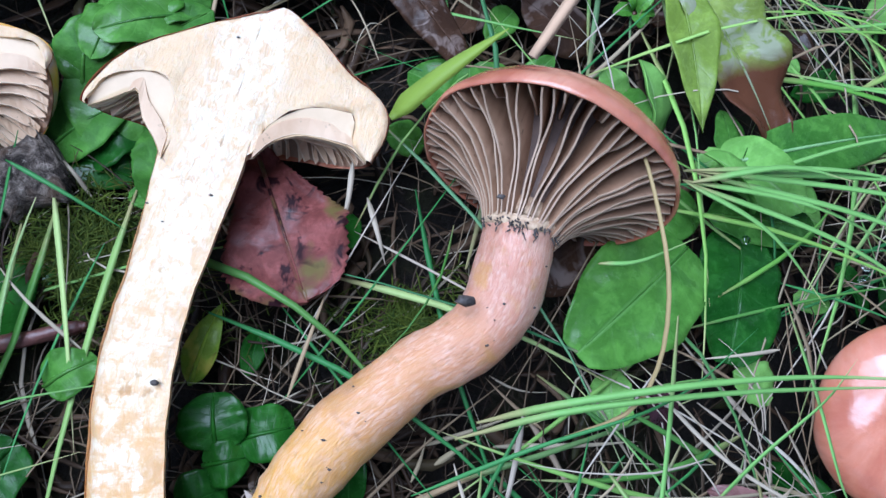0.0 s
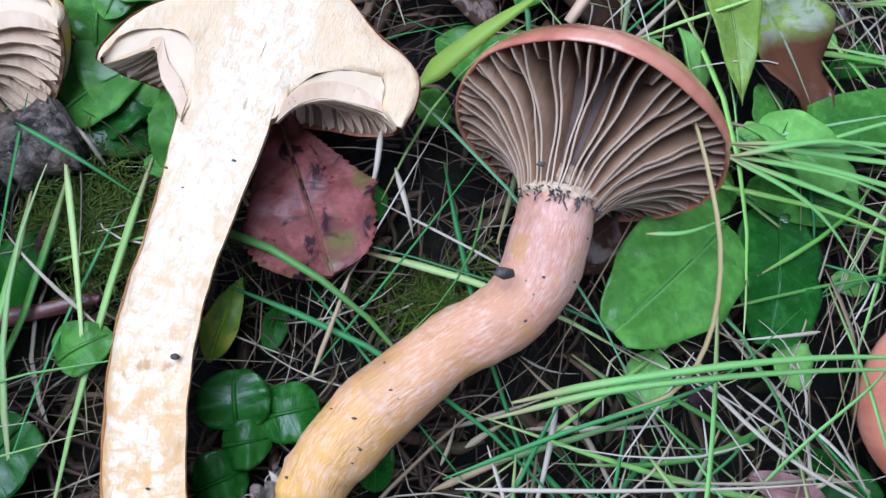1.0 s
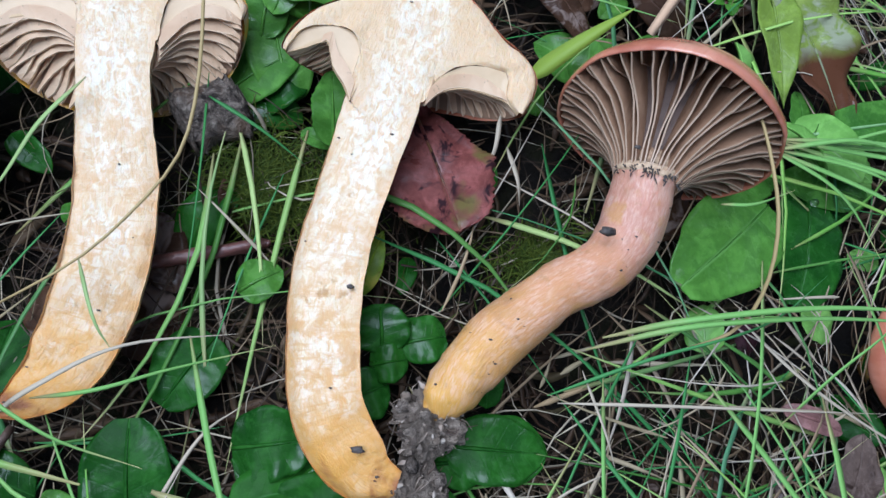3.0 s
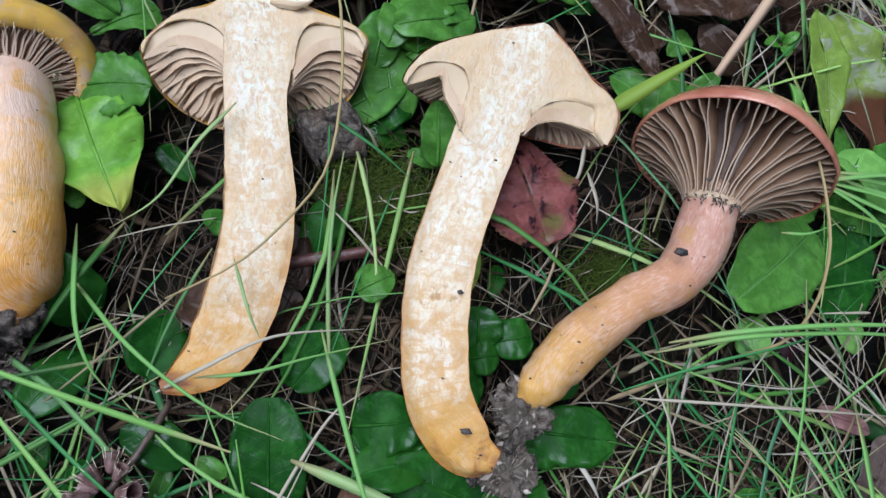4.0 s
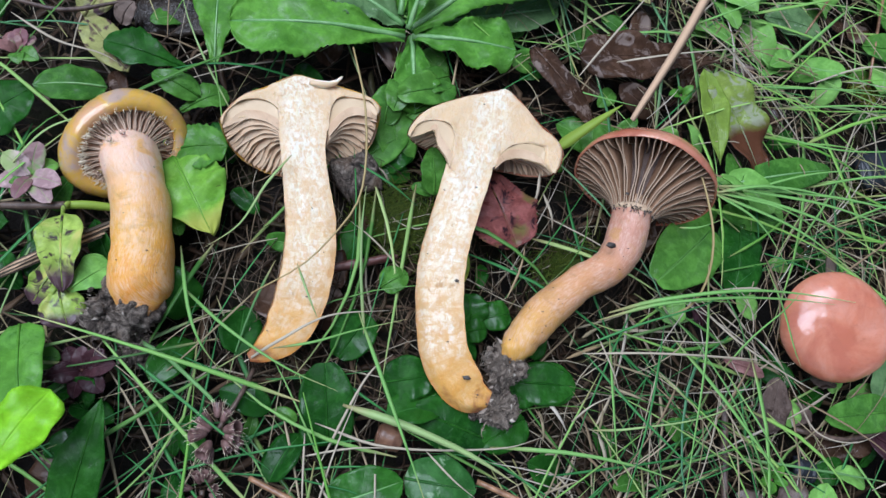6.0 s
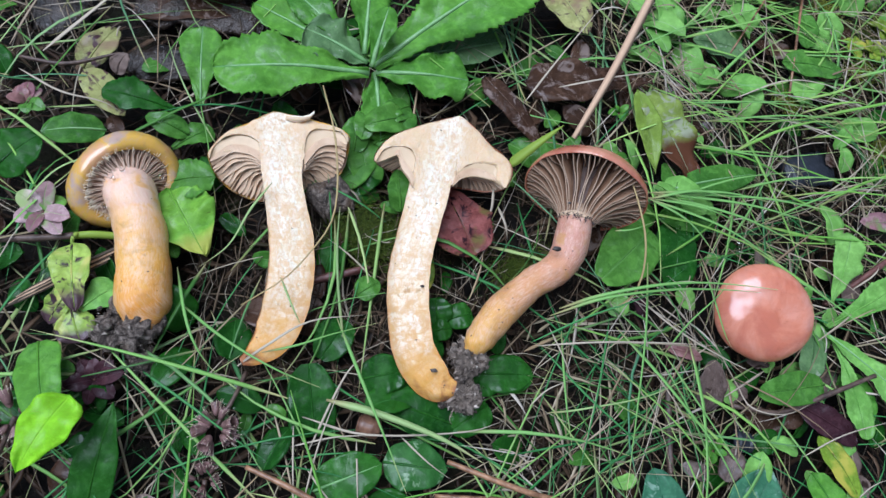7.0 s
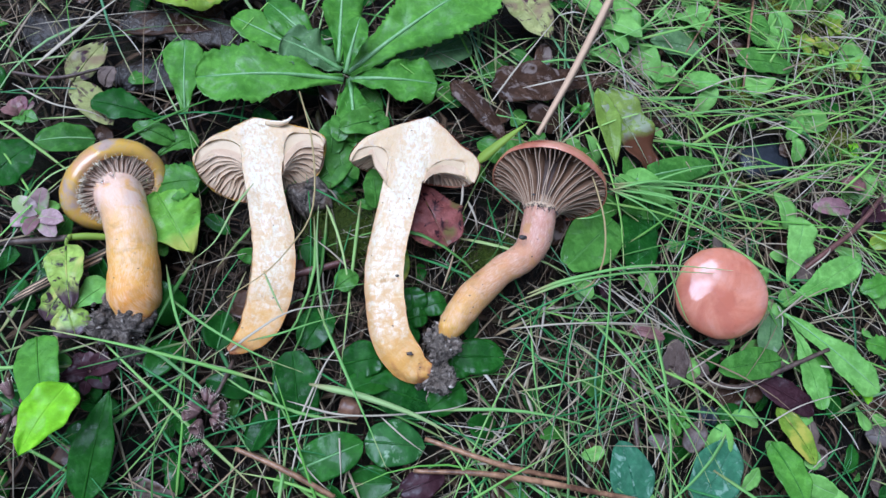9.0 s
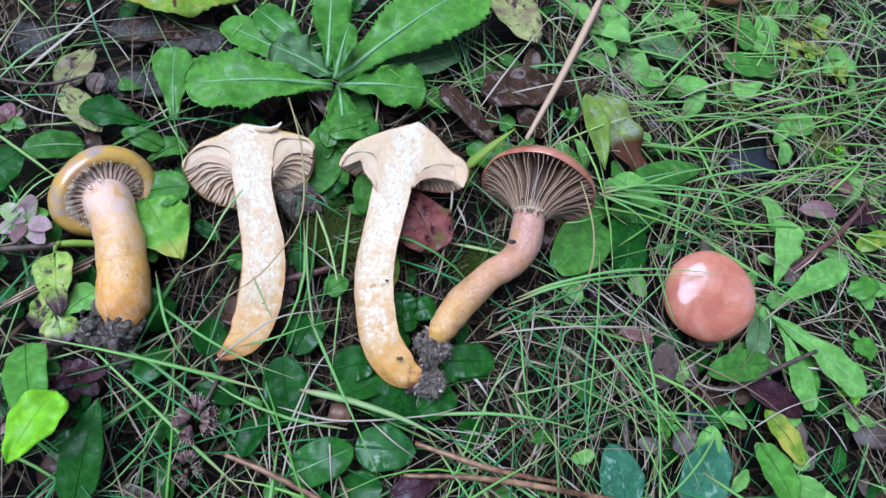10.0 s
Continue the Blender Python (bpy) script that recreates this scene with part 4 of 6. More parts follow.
# halved mushroom with a conical cap
C_STALK = [(*(-10.5, -57.8, 7.0), 3.0), (*(-16.7, -56.3, 7.5), 6.0), (*(-22.6, -51.0, 8.0), 7.4), (*(-27.1, -43.5, 8.5), 7.5), (*(-29.3, -33.3, 8.5), 7.6), (*(-30.6, -21.9, 8.5), 7.7),
           (*(-30.4, -10.0, 9.0), 7.8), (*(-28.1, 4.2, 10.0), 7.8), (*(-25.6, 17.1, 11.5), 8.0), (*(-23.7, 28.8, 12.5), 8.2), (*(-21.7, 41.2, 12.5), 8.6), (*(-20.0, 48.6, 12.5), 6.0)]
c_ob = half_mushroom("lengthwise halved mushroom with conical cap and soil on foot", C_STALK, (-20.8, 28.9, 12.5), (0.14, 1, 0),
    [(0, 23.6), (7.4, 19.1), (15.7, 13.4), (21.3, 8.0), (24.1, 2.2), (24.5, -1.5), (23.5, -2.3)], [(0, 23.6), (3.6, 25.0), (10.4, 21.2), (16.7, 16.1), (22.5, 13.0), (25.9, 9.6), (26.5, 4.7), (25.3, -0.2)],
    [(23.6, -1.4), (21.5, 4.2), (18.3, 6.4), (13.5, 6.6), (9.6, 4.0), (8.2, -2.5), (8.8, -8.2)], [(24.4, -0.1), (21.3, 2.6), (20.4, 7.6), (17.8, 8.0), (13.3, 7.4), (9.1, 5.0), (6.1, 0.9), (5.4, -3.6)],
    [(23.5, -2.3), (20.2, 0.0), (17.0, 2.6), (15.8, 0.8), (14.2, -2.3), (11.3, -5.2), (9.0, -8.4)], [(24.4, -0.3), (21.6, 1.6), (19.0, 2.0), (13.2, 2.0), (9.7, 0.5), (7.3, -1.6), (5.6, -4.5)], 34, -3.0,
    soil=((-7.2, -59.5, 2.0), 6.5, 0.8, 3.0), tilt=0.3, sag=9.0, grow=1.11)
specks(c_ob, [((-19.4, -51.5, 10.2), 1.3), ((-25.6, -19.7, 11.0), 0.8)])


# standing cap seen from above
def standing_mushroom(name, label, centre, radius, height, tilt, mat):
    ob = thing(name, centre, label, "mushroom")
    axes = frame_of(tilt, (0, 1, 0.1))
    c = Vector(centre)
    prof = [(0, height), (radius * 0.4, height * 0.965), (radius * 0.72, height * 0.82), (radius * 0.92, height * 0.48), (radius, height * 0.08), (radius * 0.96, -height * 0.2),
            (radius * 0.88, -height * 0.22), (radius * 0.8, -height * 0.05), (radius * 0.3, height * 0.2)]
    v, f, uv = revolve(prof, c, axes, n=48, around=72, wobble=0.7, size=18)
    cap = solid("cap", v, f, mat, ob, uvs=uv)
    foot = (c.x, c.y, level(c.x, c.y) - 12)
    v, f, uv = tube([(*foot, radius * 0.34), (*(c + Vector((0, 0, height * 0.3))), radius * 0.36)], 10, 20, 0.4)
    solid("stalk", v, f, STEM_PINK, ob, uvs=uv)
    for k in range(12):
        CLEAR.append((c.x + math.cos(k * 0.5236) * radius * 0.6, c.y + math.sin(k * 0.5236) * radius * 0.6, radius * 0.38))
    return ob, cap, c


e_ob, e_cap, e_c = standing_mushroom("standing_mushroom", "wet shiny pinkish-brick mushroom cap standing in grass", (128.0, -14.3, -1.0), 21.4, 8.5, (-0.20, -0.22, 0.95), CAP_SHINY)
f_ob, f_cap, f_c = standing_mushroom("standing_mushroom", "reddish-brown mushroom cap half hidden behind grass", (172.7, 182.2, -8.0), 13.0, 9.0, (0.0, 0.1, 1), CAP_PINK)


# ---- leaves ----
def leaf_mesh(base, tip, width, arch=2.0, fold=0.07, tooth=0.0, teeth=9, shape="oval", side_bend=0.0, ripple=1.3, n=None, m=8, roll=0.0, seed=0.0, thick=0.35, curl=0.0):
    """A leaf with thickness: two skins joined round the margin, folded along the midrib."""
    b, t = Vector(base), Vector(tip)
    n = n or (max(26, min(90, teeth * 4)) if tooth else 18)
    along = t - b
    length = along.length
    ay = along.normalized()
    ax = ay.cross(Vector((0, 0, 1)))
    ax.normalize()
    az = ax.cross(ay)
    if roll:
        q = Matrix.Rotation(radians(roll), 3, ay)
        ax, az = q @ ax, q @ az
    ripple *= min(1.0, width / 22.0)
    cols = 2 * m + 1
    verts, uvs = [], []
    for skin in (0, 1):
        for i in range(n + 1):
            s = i / n
            if shape == "oval":
                w = math.sin(math.pi * min(1.0, s ** 0.85)) ** 0.5
            elif shape == "round":
                w = max(0.0, 1 - abs(1.9 * s ** 0.8 - 0.95) ** 2.6) ** 0.55
            elif shape == "heart":
                w = math.sin(math.pi * s ** 0.6) ** 0.7 * (1.0 if s > 0.04 else 0.6)
            elif shape == "spoon":
                w = 0.16 + 0.84 * math.sin(math.pi * max(0.0, min(1.0, (s - 0.12) / 0.88)) ** 1.5) ** 0.75 if s < 0.97 else 0.35
            elif shape == "broad":
                w = (0.16 + 0.84 * min(1.0, s / 0.62) ** 1.3) * math.sqrt(max(0.0, 1 - max(0.0, (s - 0.72) / 0.28) ** 2.4))
            elif shape == "strap":
                w = (min(1.0, s * 5 + 0.35)) * (1 - s ** 4) ** 0.6
            else:
                w = math.sin(math.pi * s ** 0.75) ** 0.9
            w = max(w, 0.015)
            for j in range(cols):
                u = (j - m) / m
                edge = 1.0
                if tooth:
                    flank = 3.0 if u > 0 else -3.0
                    saw = (s * teeth + 1.6 * noise.noise(Vector((s * 5.0, seed, flank)))) % 1.0
                    edge = 1.0 + tooth * (saw - 0.5) * 1.3 * abs(u) ** 2 * (0.35 + 1.5 * abs(noise.noise(Vector((s * 9.0, seed + 3, flank))))) + 0.9 * tooth * noise.noise(Vector((s * 7, seed, u)))
                edge += (0.24 if tooth else 0.13) * noise.noise(Vector((s * 3.0, seed + 5, 2.0 if u > 0 else -2.0))) * abs(u)
                x = u * w * width * 0.5 * edge
                z = arch * math.sin(math.pi * s) + fold * abs(x) - curl * (abs(u) ** 2) * width * 0.2
                z += ripple * abs(u) * noise.noise(Vector((s * 5.0, u * 2.0, seed))) + 0.5 * ripple * abs(u) * math.sin(s * 19 + seed + (2 if u > 0 else 0))
                p = b + ay * (s * length) + ax * (x + side_bend * math.sin(math.pi * s)) + az * z
                if skin:
                    p -= az * thick * (1.0 if abs(u) < 0.99 else 0.3)
                verts.append(tuple(p))
                uvs.append((0.5 + 0.5 * u, s))
    half = (n + 1) * cols
    top = grid_faces(n + 1, cols)
    faces = top + [tuple(half + k for k in f[::-1]) for f in top]
    for i in range(n):
        faces.append((i * cols, (i + 1) * cols, half + (i + 1) * cols, half + i * cols))
        faces.append((i * cols + cols - 1, half + i * cols + cols - 1, half + (i + 1) * cols + cols - 1, (i + 1) * cols + cols - 1))
    return verts, faces, uvs


def rib_line(base, tip, arch, side_bend, roll=0.0):
    b, t = Vector(base), Vector(tip)
    ay = (t - b).normalized()
    ax = ay.cross(Vector((0, 0, 1))).normalized()
    az = ax.cross(ay)
    if roll:
        q = Matrix.Rotation(radians(roll), 3, ay)
        ax, az = q @ ax, q @ az
    return [b + (t - b) * s + ax * side_bend * math.sin(math.pi * s) + az * (arch * math.sin(math.pi * s) + 0.05) for s in (0, 0.3, 0.6, 0.93)]


def leaf(name, label, base, tip, width, mat, category="leaf", stalk=None, group="", rib=True, rib_mat=None, rib_size=0.55, **shape):
    """A leaf of its own: blade, midrib and, where it shows, a stalk that runs to a place."""
    shape.setdefault("seed", rng.uniform(0, 50))
    ob = thing(name, base, label, category, group)
    v, f, uv = leaf_mesh(base, tip, width, **shape)
    solid("blade", v, f, mat, ob, uvs=uv)
    for k in (0.3, 0.5, 0.7):
        q = Vector(base).lerp(Vector(tip), k)
        CLEAR.append((q.x, q.y, width * 0.27))
    if rib:
        p = rib_line(base, tip, shape.get("arch", 2.0), shape.get("side_bend", 0.0), shape.get("roll", 0.0))
        v, f, uv = tube([(*q, rib_size * k) for q, k in zip(p, (1, 0.8, 0.55, 0.2))], 10, 6)
        solid("midrib", v, f, rib_mat or mat, ob)
    if stalk:
        mid = (Vector(base) + Vector(stalk)) * 0.5 + Vector((0, 0, 1.5))
        v, f, uv = tube([(*stalk, 0.8), (*mid, 0.8), (*base, 0.6)], 8, 8)
        solid("leaf_stalk", v, f, rib_mat or mat, ob)
    return ob


LITTER = make_blade("decaying_litter", [(0.012, 0.008, 0.005), (0.055, 0.032, 0.018), (0.02, 0.013, 0.008), (0.15, 0.095, 0.055), (0.020, 0.026, 0.008)], None, 0.45)
RIBGREEN = make_plain("pale_green_rib", (0.13, 0.30, 0.08), (0.25, 0.42, 0.17), 300, 0.4)
# rosette plant with long toothed leaves
rosette = thing("rosette_plant", (-52.2, 79.4, -0.0), "green rosette plant with long toothed leaves on dark soil", "plant")


def rosette_leaf(base, tip, width, mat=TOOTHED, **kw):
    seed = rng.uniform(0, 50)
    kw.setdefault("shape", "broad")
    kw.setdefault("tooth", 0.12)
    kw.setdefault("ripple", 3.0)
    v, f, uv = leaf_mesh(base, tip, width, seed=seed, **kw)
    lf = solid("leaf", v, f, mat, rosette, uvs=uv)
    p = rib_line(base, tip, kw.get("arch", 2.0), kw.get("side_bend", 0.0), kw.get("roll", 0.0))
    v, f, uv = tube([(*q, k) for q, k in zip(p, (1.3, 1.0, 0.6, 0.2))], 10, 6)
    solid("midrib", v, f, RIBGREEN, lf)


rosette_leaf((-53.2, 75.9, 4.0), (-116.5, 65.6, 9.0), 29, arch=4, teeth=22)
rosette_leaf((-51.3, 79.9, 4.0), (16.0, 139.1, 15.8), 40, arch=4, teeth=24)
rosette_leaf((-50.1, 77.6, 3.0), (-8.9, 79.0, 5.0), 24, teeth=15)
rosette_leaf((-56.2, 83.1, 3.0), (-90.5, 112.8, 6.0), 17, teeth=12)
rosette_leaf((-58.2, 81.9, 2.0), (-106.0, 104.7, 3.0), 18, teeth=12)
rosette_leaf((-55.8, 84.8, 5.0), (-56.5, 128.3, 12.0), 19, teeth=15)
rosette_leaf((-54.3, 81.7, 3.0), (-82.0, 91.6, 8.0), 24, PALE, teeth=12)
rosette_leaf((-50.1, 79.6, -0.0), (-45.2, 46.7, -1.0), 19, teeth=6, arch=1)
rosette_leaf((-52.3, 77.0, 8.0), (-47.4, 99.9, 20.0), 12, teeth=12)
rosette_leaf((-50.4, 84.3, -0.0), (9.0, 106.8, -0.1), 20, PALE, teeth=9, arch=0)
LG = "broad leaves in the lawn"
leaf("toothed_leaf", "upright bright green toothed leaf", (-120.8, 53.0, -1.0), (-123.5, 85.0, 8.0), 17, TOOTHED, shape="broad", tooth=0.12, teeth=10, group=LG, rib_mat=RIBGREEN)
leaf("toothed_leaf", "dark green toothed leaf on bark", (-129.9, 49.7, -2.0), (-158.3, 52.4, 3.0), 14, DEEP, shape="broad", tooth=0.12, teeth=9, group=LG)
leaf("green_leaf", "small green curled leaf beside a mushroom cap", (-123.3, 39.1, -2.0), (-140.2, 43.4, 2.0), 10, GREEN, tooth=0.08, group=LG)
leaf("green_leaf", "glossy oval green leaf", (-154.8, 36.9, -2.0), (-176.3, 30.8, 3.0), 14, GREEN, group=LG, rib_mat=RIBGREEN)
leaf("green_leaf", "green toothed leaf between two mushrooms", (-129.1, 33.0, -3.0), (-115.1, 44.5, -5.0), 11, GREEN, shape="broad", tooth=0.1, teeth=8, group=LG)
leaf("dark_leaf", "large dark green leaf", (-190.6, 14.0, -1.0), (-176.0, 29.3, 3.0), 20, DEEP, group=LG)
leaf("lobed_leaf", "green lobed leaf with yellow ragged tip under a mushroom", (-127.0, 14.0, -1.0), (-108.0, -13.5, 4.0), 26, TIPPED, shape="heart", tooth=0.07, teeth=6, group=LG, ripple=3.5)
leaf("lobed_leaf", "green leaf behind a mushroom stalk", (-127.5, 17.6, -2.0), (-109.8, 20.4, 1.0), 18, GREEN, tooth=0.12, teeth=8, group=LG)
leaf("red_leaf", "red and pink mottled leaf with a ragged hairy edge", (-18.7, 32.3, -4.0), (-2.6, -1.7, 1.9), 26, RED, shape="broad", tooth=0.08, teeth=26, group=LG, arch=2, ripple=2.4)
leaf("green_leaf", "glossy green leaf beside the cut caps", (-47.1, 27.1, -9.0), (-57.0, 53.5, -3.0), 16, GREEN, group=LG)
leaf("green_leaf", "broad veined green leaf", (-33.2, 60.0, -1.0), (-53.2, 50.1, 4.0), 15, GREEN, group=LG)
leaf("green_leaf", "small hairy green leaf", (-34.5, 15.7, -3.0), (-37.6, 32.7, 2.0), 10, GREEN, tooth=0.08, group=LG)
leaf("dark_leaf", "deep green leaf in shade", (-59.9, 27.7, -10.0), (-46.8, 39.9, -8.0), 20, DEEP, group=LG, shape="round")
leaf("yellow_leaf", "broad yellow-green leaf with a brown edge", (-98.0, 130.0, 2.0), (-152.0, 112.0, 4.0), 30, YELLOWING, tooth=0.12, teeth=7, group=LG, ripple=3.0)
leaf("yellow_leaf", "yellowed leaf with purple blotches", (28.8, 146.7, 1.6), (49.2, 115.8, 2.8), 24, DULL_YELLOW, group=LG)
leaf("brown_leaf", "wet dark brown curled leaf strip", (-0.9, 84.0, 1.9), (26.6, 55.1, -0.4), 11, BROWN, shape="strap", group="dead leaves", curl=0.6)
leaf("brown_leaf", "wet dark brown dead leaf", (84.0, 97.9, -2.6), (18.1, 83.2, 2.8), 22, BROWN, group="dead leaves", ripple=3.0, shape="broad")
leaf("olive_leaf", "olive leaf with a brown withered curled end", (78.0, 88.0, 1.0), (104.0, 48.0, -7.0), 19, OLIVE, group=LG, fold=0.3, ripple=3.5, shape="strap")
leaf("olive_leaf", "olive green folded leaf half", (73.0, 88.0, 3.3), (81.5, 47.0, -1.0), 12.5, OLIVE_GREEN, group=LG, shape="lance", fold=0.25)
leaf("green_leaf", "bright green pointed leaf", (92.8, 43.0, -4.5), (139.9, 58.8, -9.8), 14, GREEN, group=LG, rib_mat=RIBGREEN)
leaf("green_leaf", "round green leaf under the mushroom cap", (79.2, 20.3, -4.7), (52.3, -6.7, 0.6), 24, GREEN, group=LG, shape="round", fold=0.02, rib_size=0.3)
leaf("green_leaf", "broad green leaf with sunken veins", (95.9, 27.7, -11.2), (90.0, -4.6, -8.9), 20, DEEP, group=LG, shape="round")
leaf("green_leaf", "green leaf below the pink cap", (67.8, 27.9, -7.9), (85.0, 30.2, -9.8), 14, GREEN, group=LG)
leaf("green_leaf", "green oval leaf among grass", (166.0, 129.8, -11.7), (202.2, 128.6, -12.0), 17, GREEN, group=LG)
leaf("green_leaf", "green oval leaf among grass", (183.3, 141.7, -12.9), (182.7, 170.3, -12.9), 15, GREEN, group=LG)
leaf("green_leaf", "pale green leaf under grass", (113.1, 133.2, -9.7), (146.0, 132.7, -13.1), 17, PALE, group=LG)
leaf("dark_leaf", "dark oval leaf with a pale scar", (-60.7, -76.6, -3.0), (-65.3, -50.8, 1.0), 18, DEEP, group=LG, shape="round")
leaf("dark_leaf", "glossy dark round leaf", (-44.9, -54.6, -3.0), (-28.7, -51.1, -0.0), 15, DEEP, group=LG, shape="round")
leaf("dark_leaf", "glossy dark round leaf", (-8.6, -69.6, -3.1), (-34.3, -62.9, 1.0), 18, DEEP, group=LG, shape="round")
leaf("dark_leaf", "dark leaf in shade", (4.6, -61.1, -4.1), (-9.7, -71.9, -3.0), 14, DEEP, group=LG, shape="round")
leaf("dark_leaf", "dark leaf in shade", (-53.2, -32.0, -5.0), (-61.2, -47.9, -5.0), 15, DEEP, group=LG, shape="round")
leaf("green_leaf", "pointed glossy green leaf", (-59.1, -95.4, -2.0), (-35.5, -85.1, 2.0), 17, MIDGREEN, group=LG, rib_mat=RIBGREEN)
leaf("mottled_leaf", "green leaf with whitish mottling", (-34.9, -84.4, -2.0), (-11.1, -86.4, -0.0), 18, MOTTLED, group=LG)
leaf("dark_leaf", "dark leaf under soil clod", (-0.2, -49.4, -4.1), (23.1, -48.7, -3.3), 15, DEEP, group=LG)
leaf("bright_leaf", "vivid light green leaf standing above the grass", (-138.5, -69.0, 20.0), (-148.0, -93.0, 23.0), 16, BRIGHT, group=LG, arch=3, shape="heart", fold=0.1, ripple=3.0, rib=False)
leaf("bright_leaf", "light green narrow leaf rising from the grass", (-159.0, -50.0, 2.0), (-144.5, -80.0, 17.0), 15, TOOTHED, group=LG, shape="strap")
leaf("green_leaf", "long dull green leaf", (-133.0, -108.0, -0.0), (-128.0, -69.5, 10.0), 15, MIDGREEN, shape="lance", group=LG)
leaf("green_leaf", "small oval leaf in the lawn", (-155.8, -59.1, -2.0), (-145.6, -58.5, -0.0), 9, GREEN, group=LG)
leaf("pale_leaf", "yellow-green hanging leaf with purple withered edge", (-155.0, -13.5, 4.0), (-148.5, -39.0, 4.0), 14, WITHERING, shape="heart", group=LG, ripple=3.0, fold=0.3, stalk=(-154.0, -9.5, 4.0))
leaf("pale_leaf", "yellow-green withering leaf in the lawn", (-153.0, -33.0, 0.0), (-145.5, -49.0, 1.0), 14, WITHERING, group=LG, ripple=3.0, shape="broad")
leaf("pale_leaf", "crumpled pale green leaf with brown blotches", (-153.0, -29.0, 0.0), (-158.0, -43.0, 0.0), 10, WITHERING, group=LG, ripple=3.0)
leaf("pale_leaf", "pale green leaf beside the orange stalk", (-149.0, -38.0, 1.0), (-137.0, -27.5, 2.0), 12, LIGHT, group=LG, shape="broad")
leaf("pale_leaf", "pale spotted leaf on dark bark", (-168.6, 63.0, -2.0), (-148.9, 43.9, -1.0), 13, DULL_YELLOW, group=LG)
leaf("toothed_leaf", "upright toothed green leaf", (173.9, -2.8, -12.8), (185.4, 30.8, -6.9), 16, LIGHT, shape="broad", ripple=2.2, tooth=0.1, teeth=18, group=LG)
leaf("toothed_leaf", "long light green toothed leaf", (166.9, -18.1, -11.7), (209.3, -56.2, -8.0), 17, LIGHT, shape="broad", ripple=2.2, tooth=0.1, teeth=18, group=LG, rib_mat=RIBGREEN)
leaf("toothed_leaf", "long green toothed leaf", (171.3, -20.5, -12.8), (179.7, -65.2, -11.9), 12, LIGHT, shape="broad", ripple=2.2, tooth=0.1, teeth=18, group=LG)
leaf("toothed_leaf", "light green leaf beside the pink cap", (169.2, -14.8, -12.7), (214.1, 10.7, -9.0), 14, LIGHT, shape="broad", ripple=2.2, tooth=0.1, teeth=18, group=LG)
leaf("green_leaf", "dark oval leaf below the pink cap", (162.9, -42.0, -12.6), (126.4, -49.3, -8.6), 15, GREEN, group=LG)
leaf("hairy_leaf", "light green hairy leaf under the pink cap", (164.3, -18.7, -15.7), (153.7, -42.2, -13.4), 13, PALE, group=LG)
leaf("purple_leaf", "purplish brown withered leaf", (149.6, -51.6, -14.3), (176.3, -66.9, -13.8), 14, PURPLE, tooth=0.08, group=LG)
leaf("yellow_leaf", "green leaf with a yellow edge", (157.0, -64.7, -13.5), (171.2, -89.9, -11.8), 12, YELLOWING, group=LG)
leaf("green_leaf", "bright green leaf in the lawn", (150.3, -80.2, -12.3), (161.3, -107.9, -9.6), 16, TOOTHED, group=LG)
leaf("rough_leaf", "blue-green rough leaf in the lawn", (109.6, -107.8, -12.1), (131.6, -80.5, -12.2), 22, ROUGH, group=LG)
leaf("rough_leaf", "blue-green rough leaf in the lawn", (80.1, -107.6, -7.9), (73.1, -81.8, -3.7), 20, ROUGH, group=LG)
leaf("rosy_leaf", "small rosy brown leaf", (83.3, -31.7, -6.5), (101.4, -35.7, -8.4), 6, ROSY, group=LG)
# leaves close under the mushrooms
leaf("dark_leaf", "glossy dark green leaf", (-64.0, 27.0, -10.0), (-46.5, 40.2, -5.0), 14, GREEN, group=LG)
leaf("dark_leaf", "dark drooping leaf with a light rim", (-62.3, 28.5, -10.0), (-43.4, 23.4, -10.0), 12, DEEP, group=LG)
leaf("green_leaf", "large green leaf beside the conical cap", (-50.4, 60.8, -2.0), (-53.7, 45.1, 1.0), 12, GREEN, group=LG)
leaf("green_leaf", "large green leaf beside the conical cap", (-33.7, 66.4, -2.0), (-48.8, 53.4, 2.0), 12, GREEN, group=LG)
leaf("dark_leaf", "round dark leaf between two stalks", (-16.5, -30.7, -4.0), (-18.5, -20.2, -3.0), 13, DEEP, group=LG, shape="round")
leaf("dark_leaf", "round dark leaf between two stalks", (-12.3, -28.3, -4.0), (-2.4, -25.4, -4.1), 11, DEEP, group=LG, shape="round")
leaf("dark_leaf", "round dark leaf between two stalks", (-18.7, -33.8, -5.0), (-10.4, -31.7, -5.0), 9, DEEP, group=LG, shape="round")
leaf("dark_leaf", "dark leaf in deep shade", (-22.3, -41.9, -5.0), (-13.8, -37.5, -6.0), 12, DEEP, group=LG)
leaf("green_leaf", "narrow yellow-green leaf in shade", (-24.0, -19.0, -6.0), (-20.0, -2.6, -4.0), 7, YELLOWING, group=LG, shape="lance")
leaf("green_leaf", "small green leaf behind a cut stalk", (-50.0, -21.6, -4.0), (-41.0, -15.7, -3.0), 10, GREEN, group=LG)
leaf("green_leaf", "big green leaf with fine veins", (99.9, 44.6, -12.1), (141.0, 60.5, -14.8), 16, GREEN, group=LG, rib_mat=RIBGREEN)
leaf("green_leaf", "broad green leaf under grass blades", (86.7, 30.6, -10.2), (118.6, 31.5, -15.6), 13, GREEN, group=LG)
leaf("green_leaf", "upright green leaf beside the pink cap", (93.1, 43.2, -10.6), (89.3, 56.8, -6.7), 8, GREEN, group=LG)
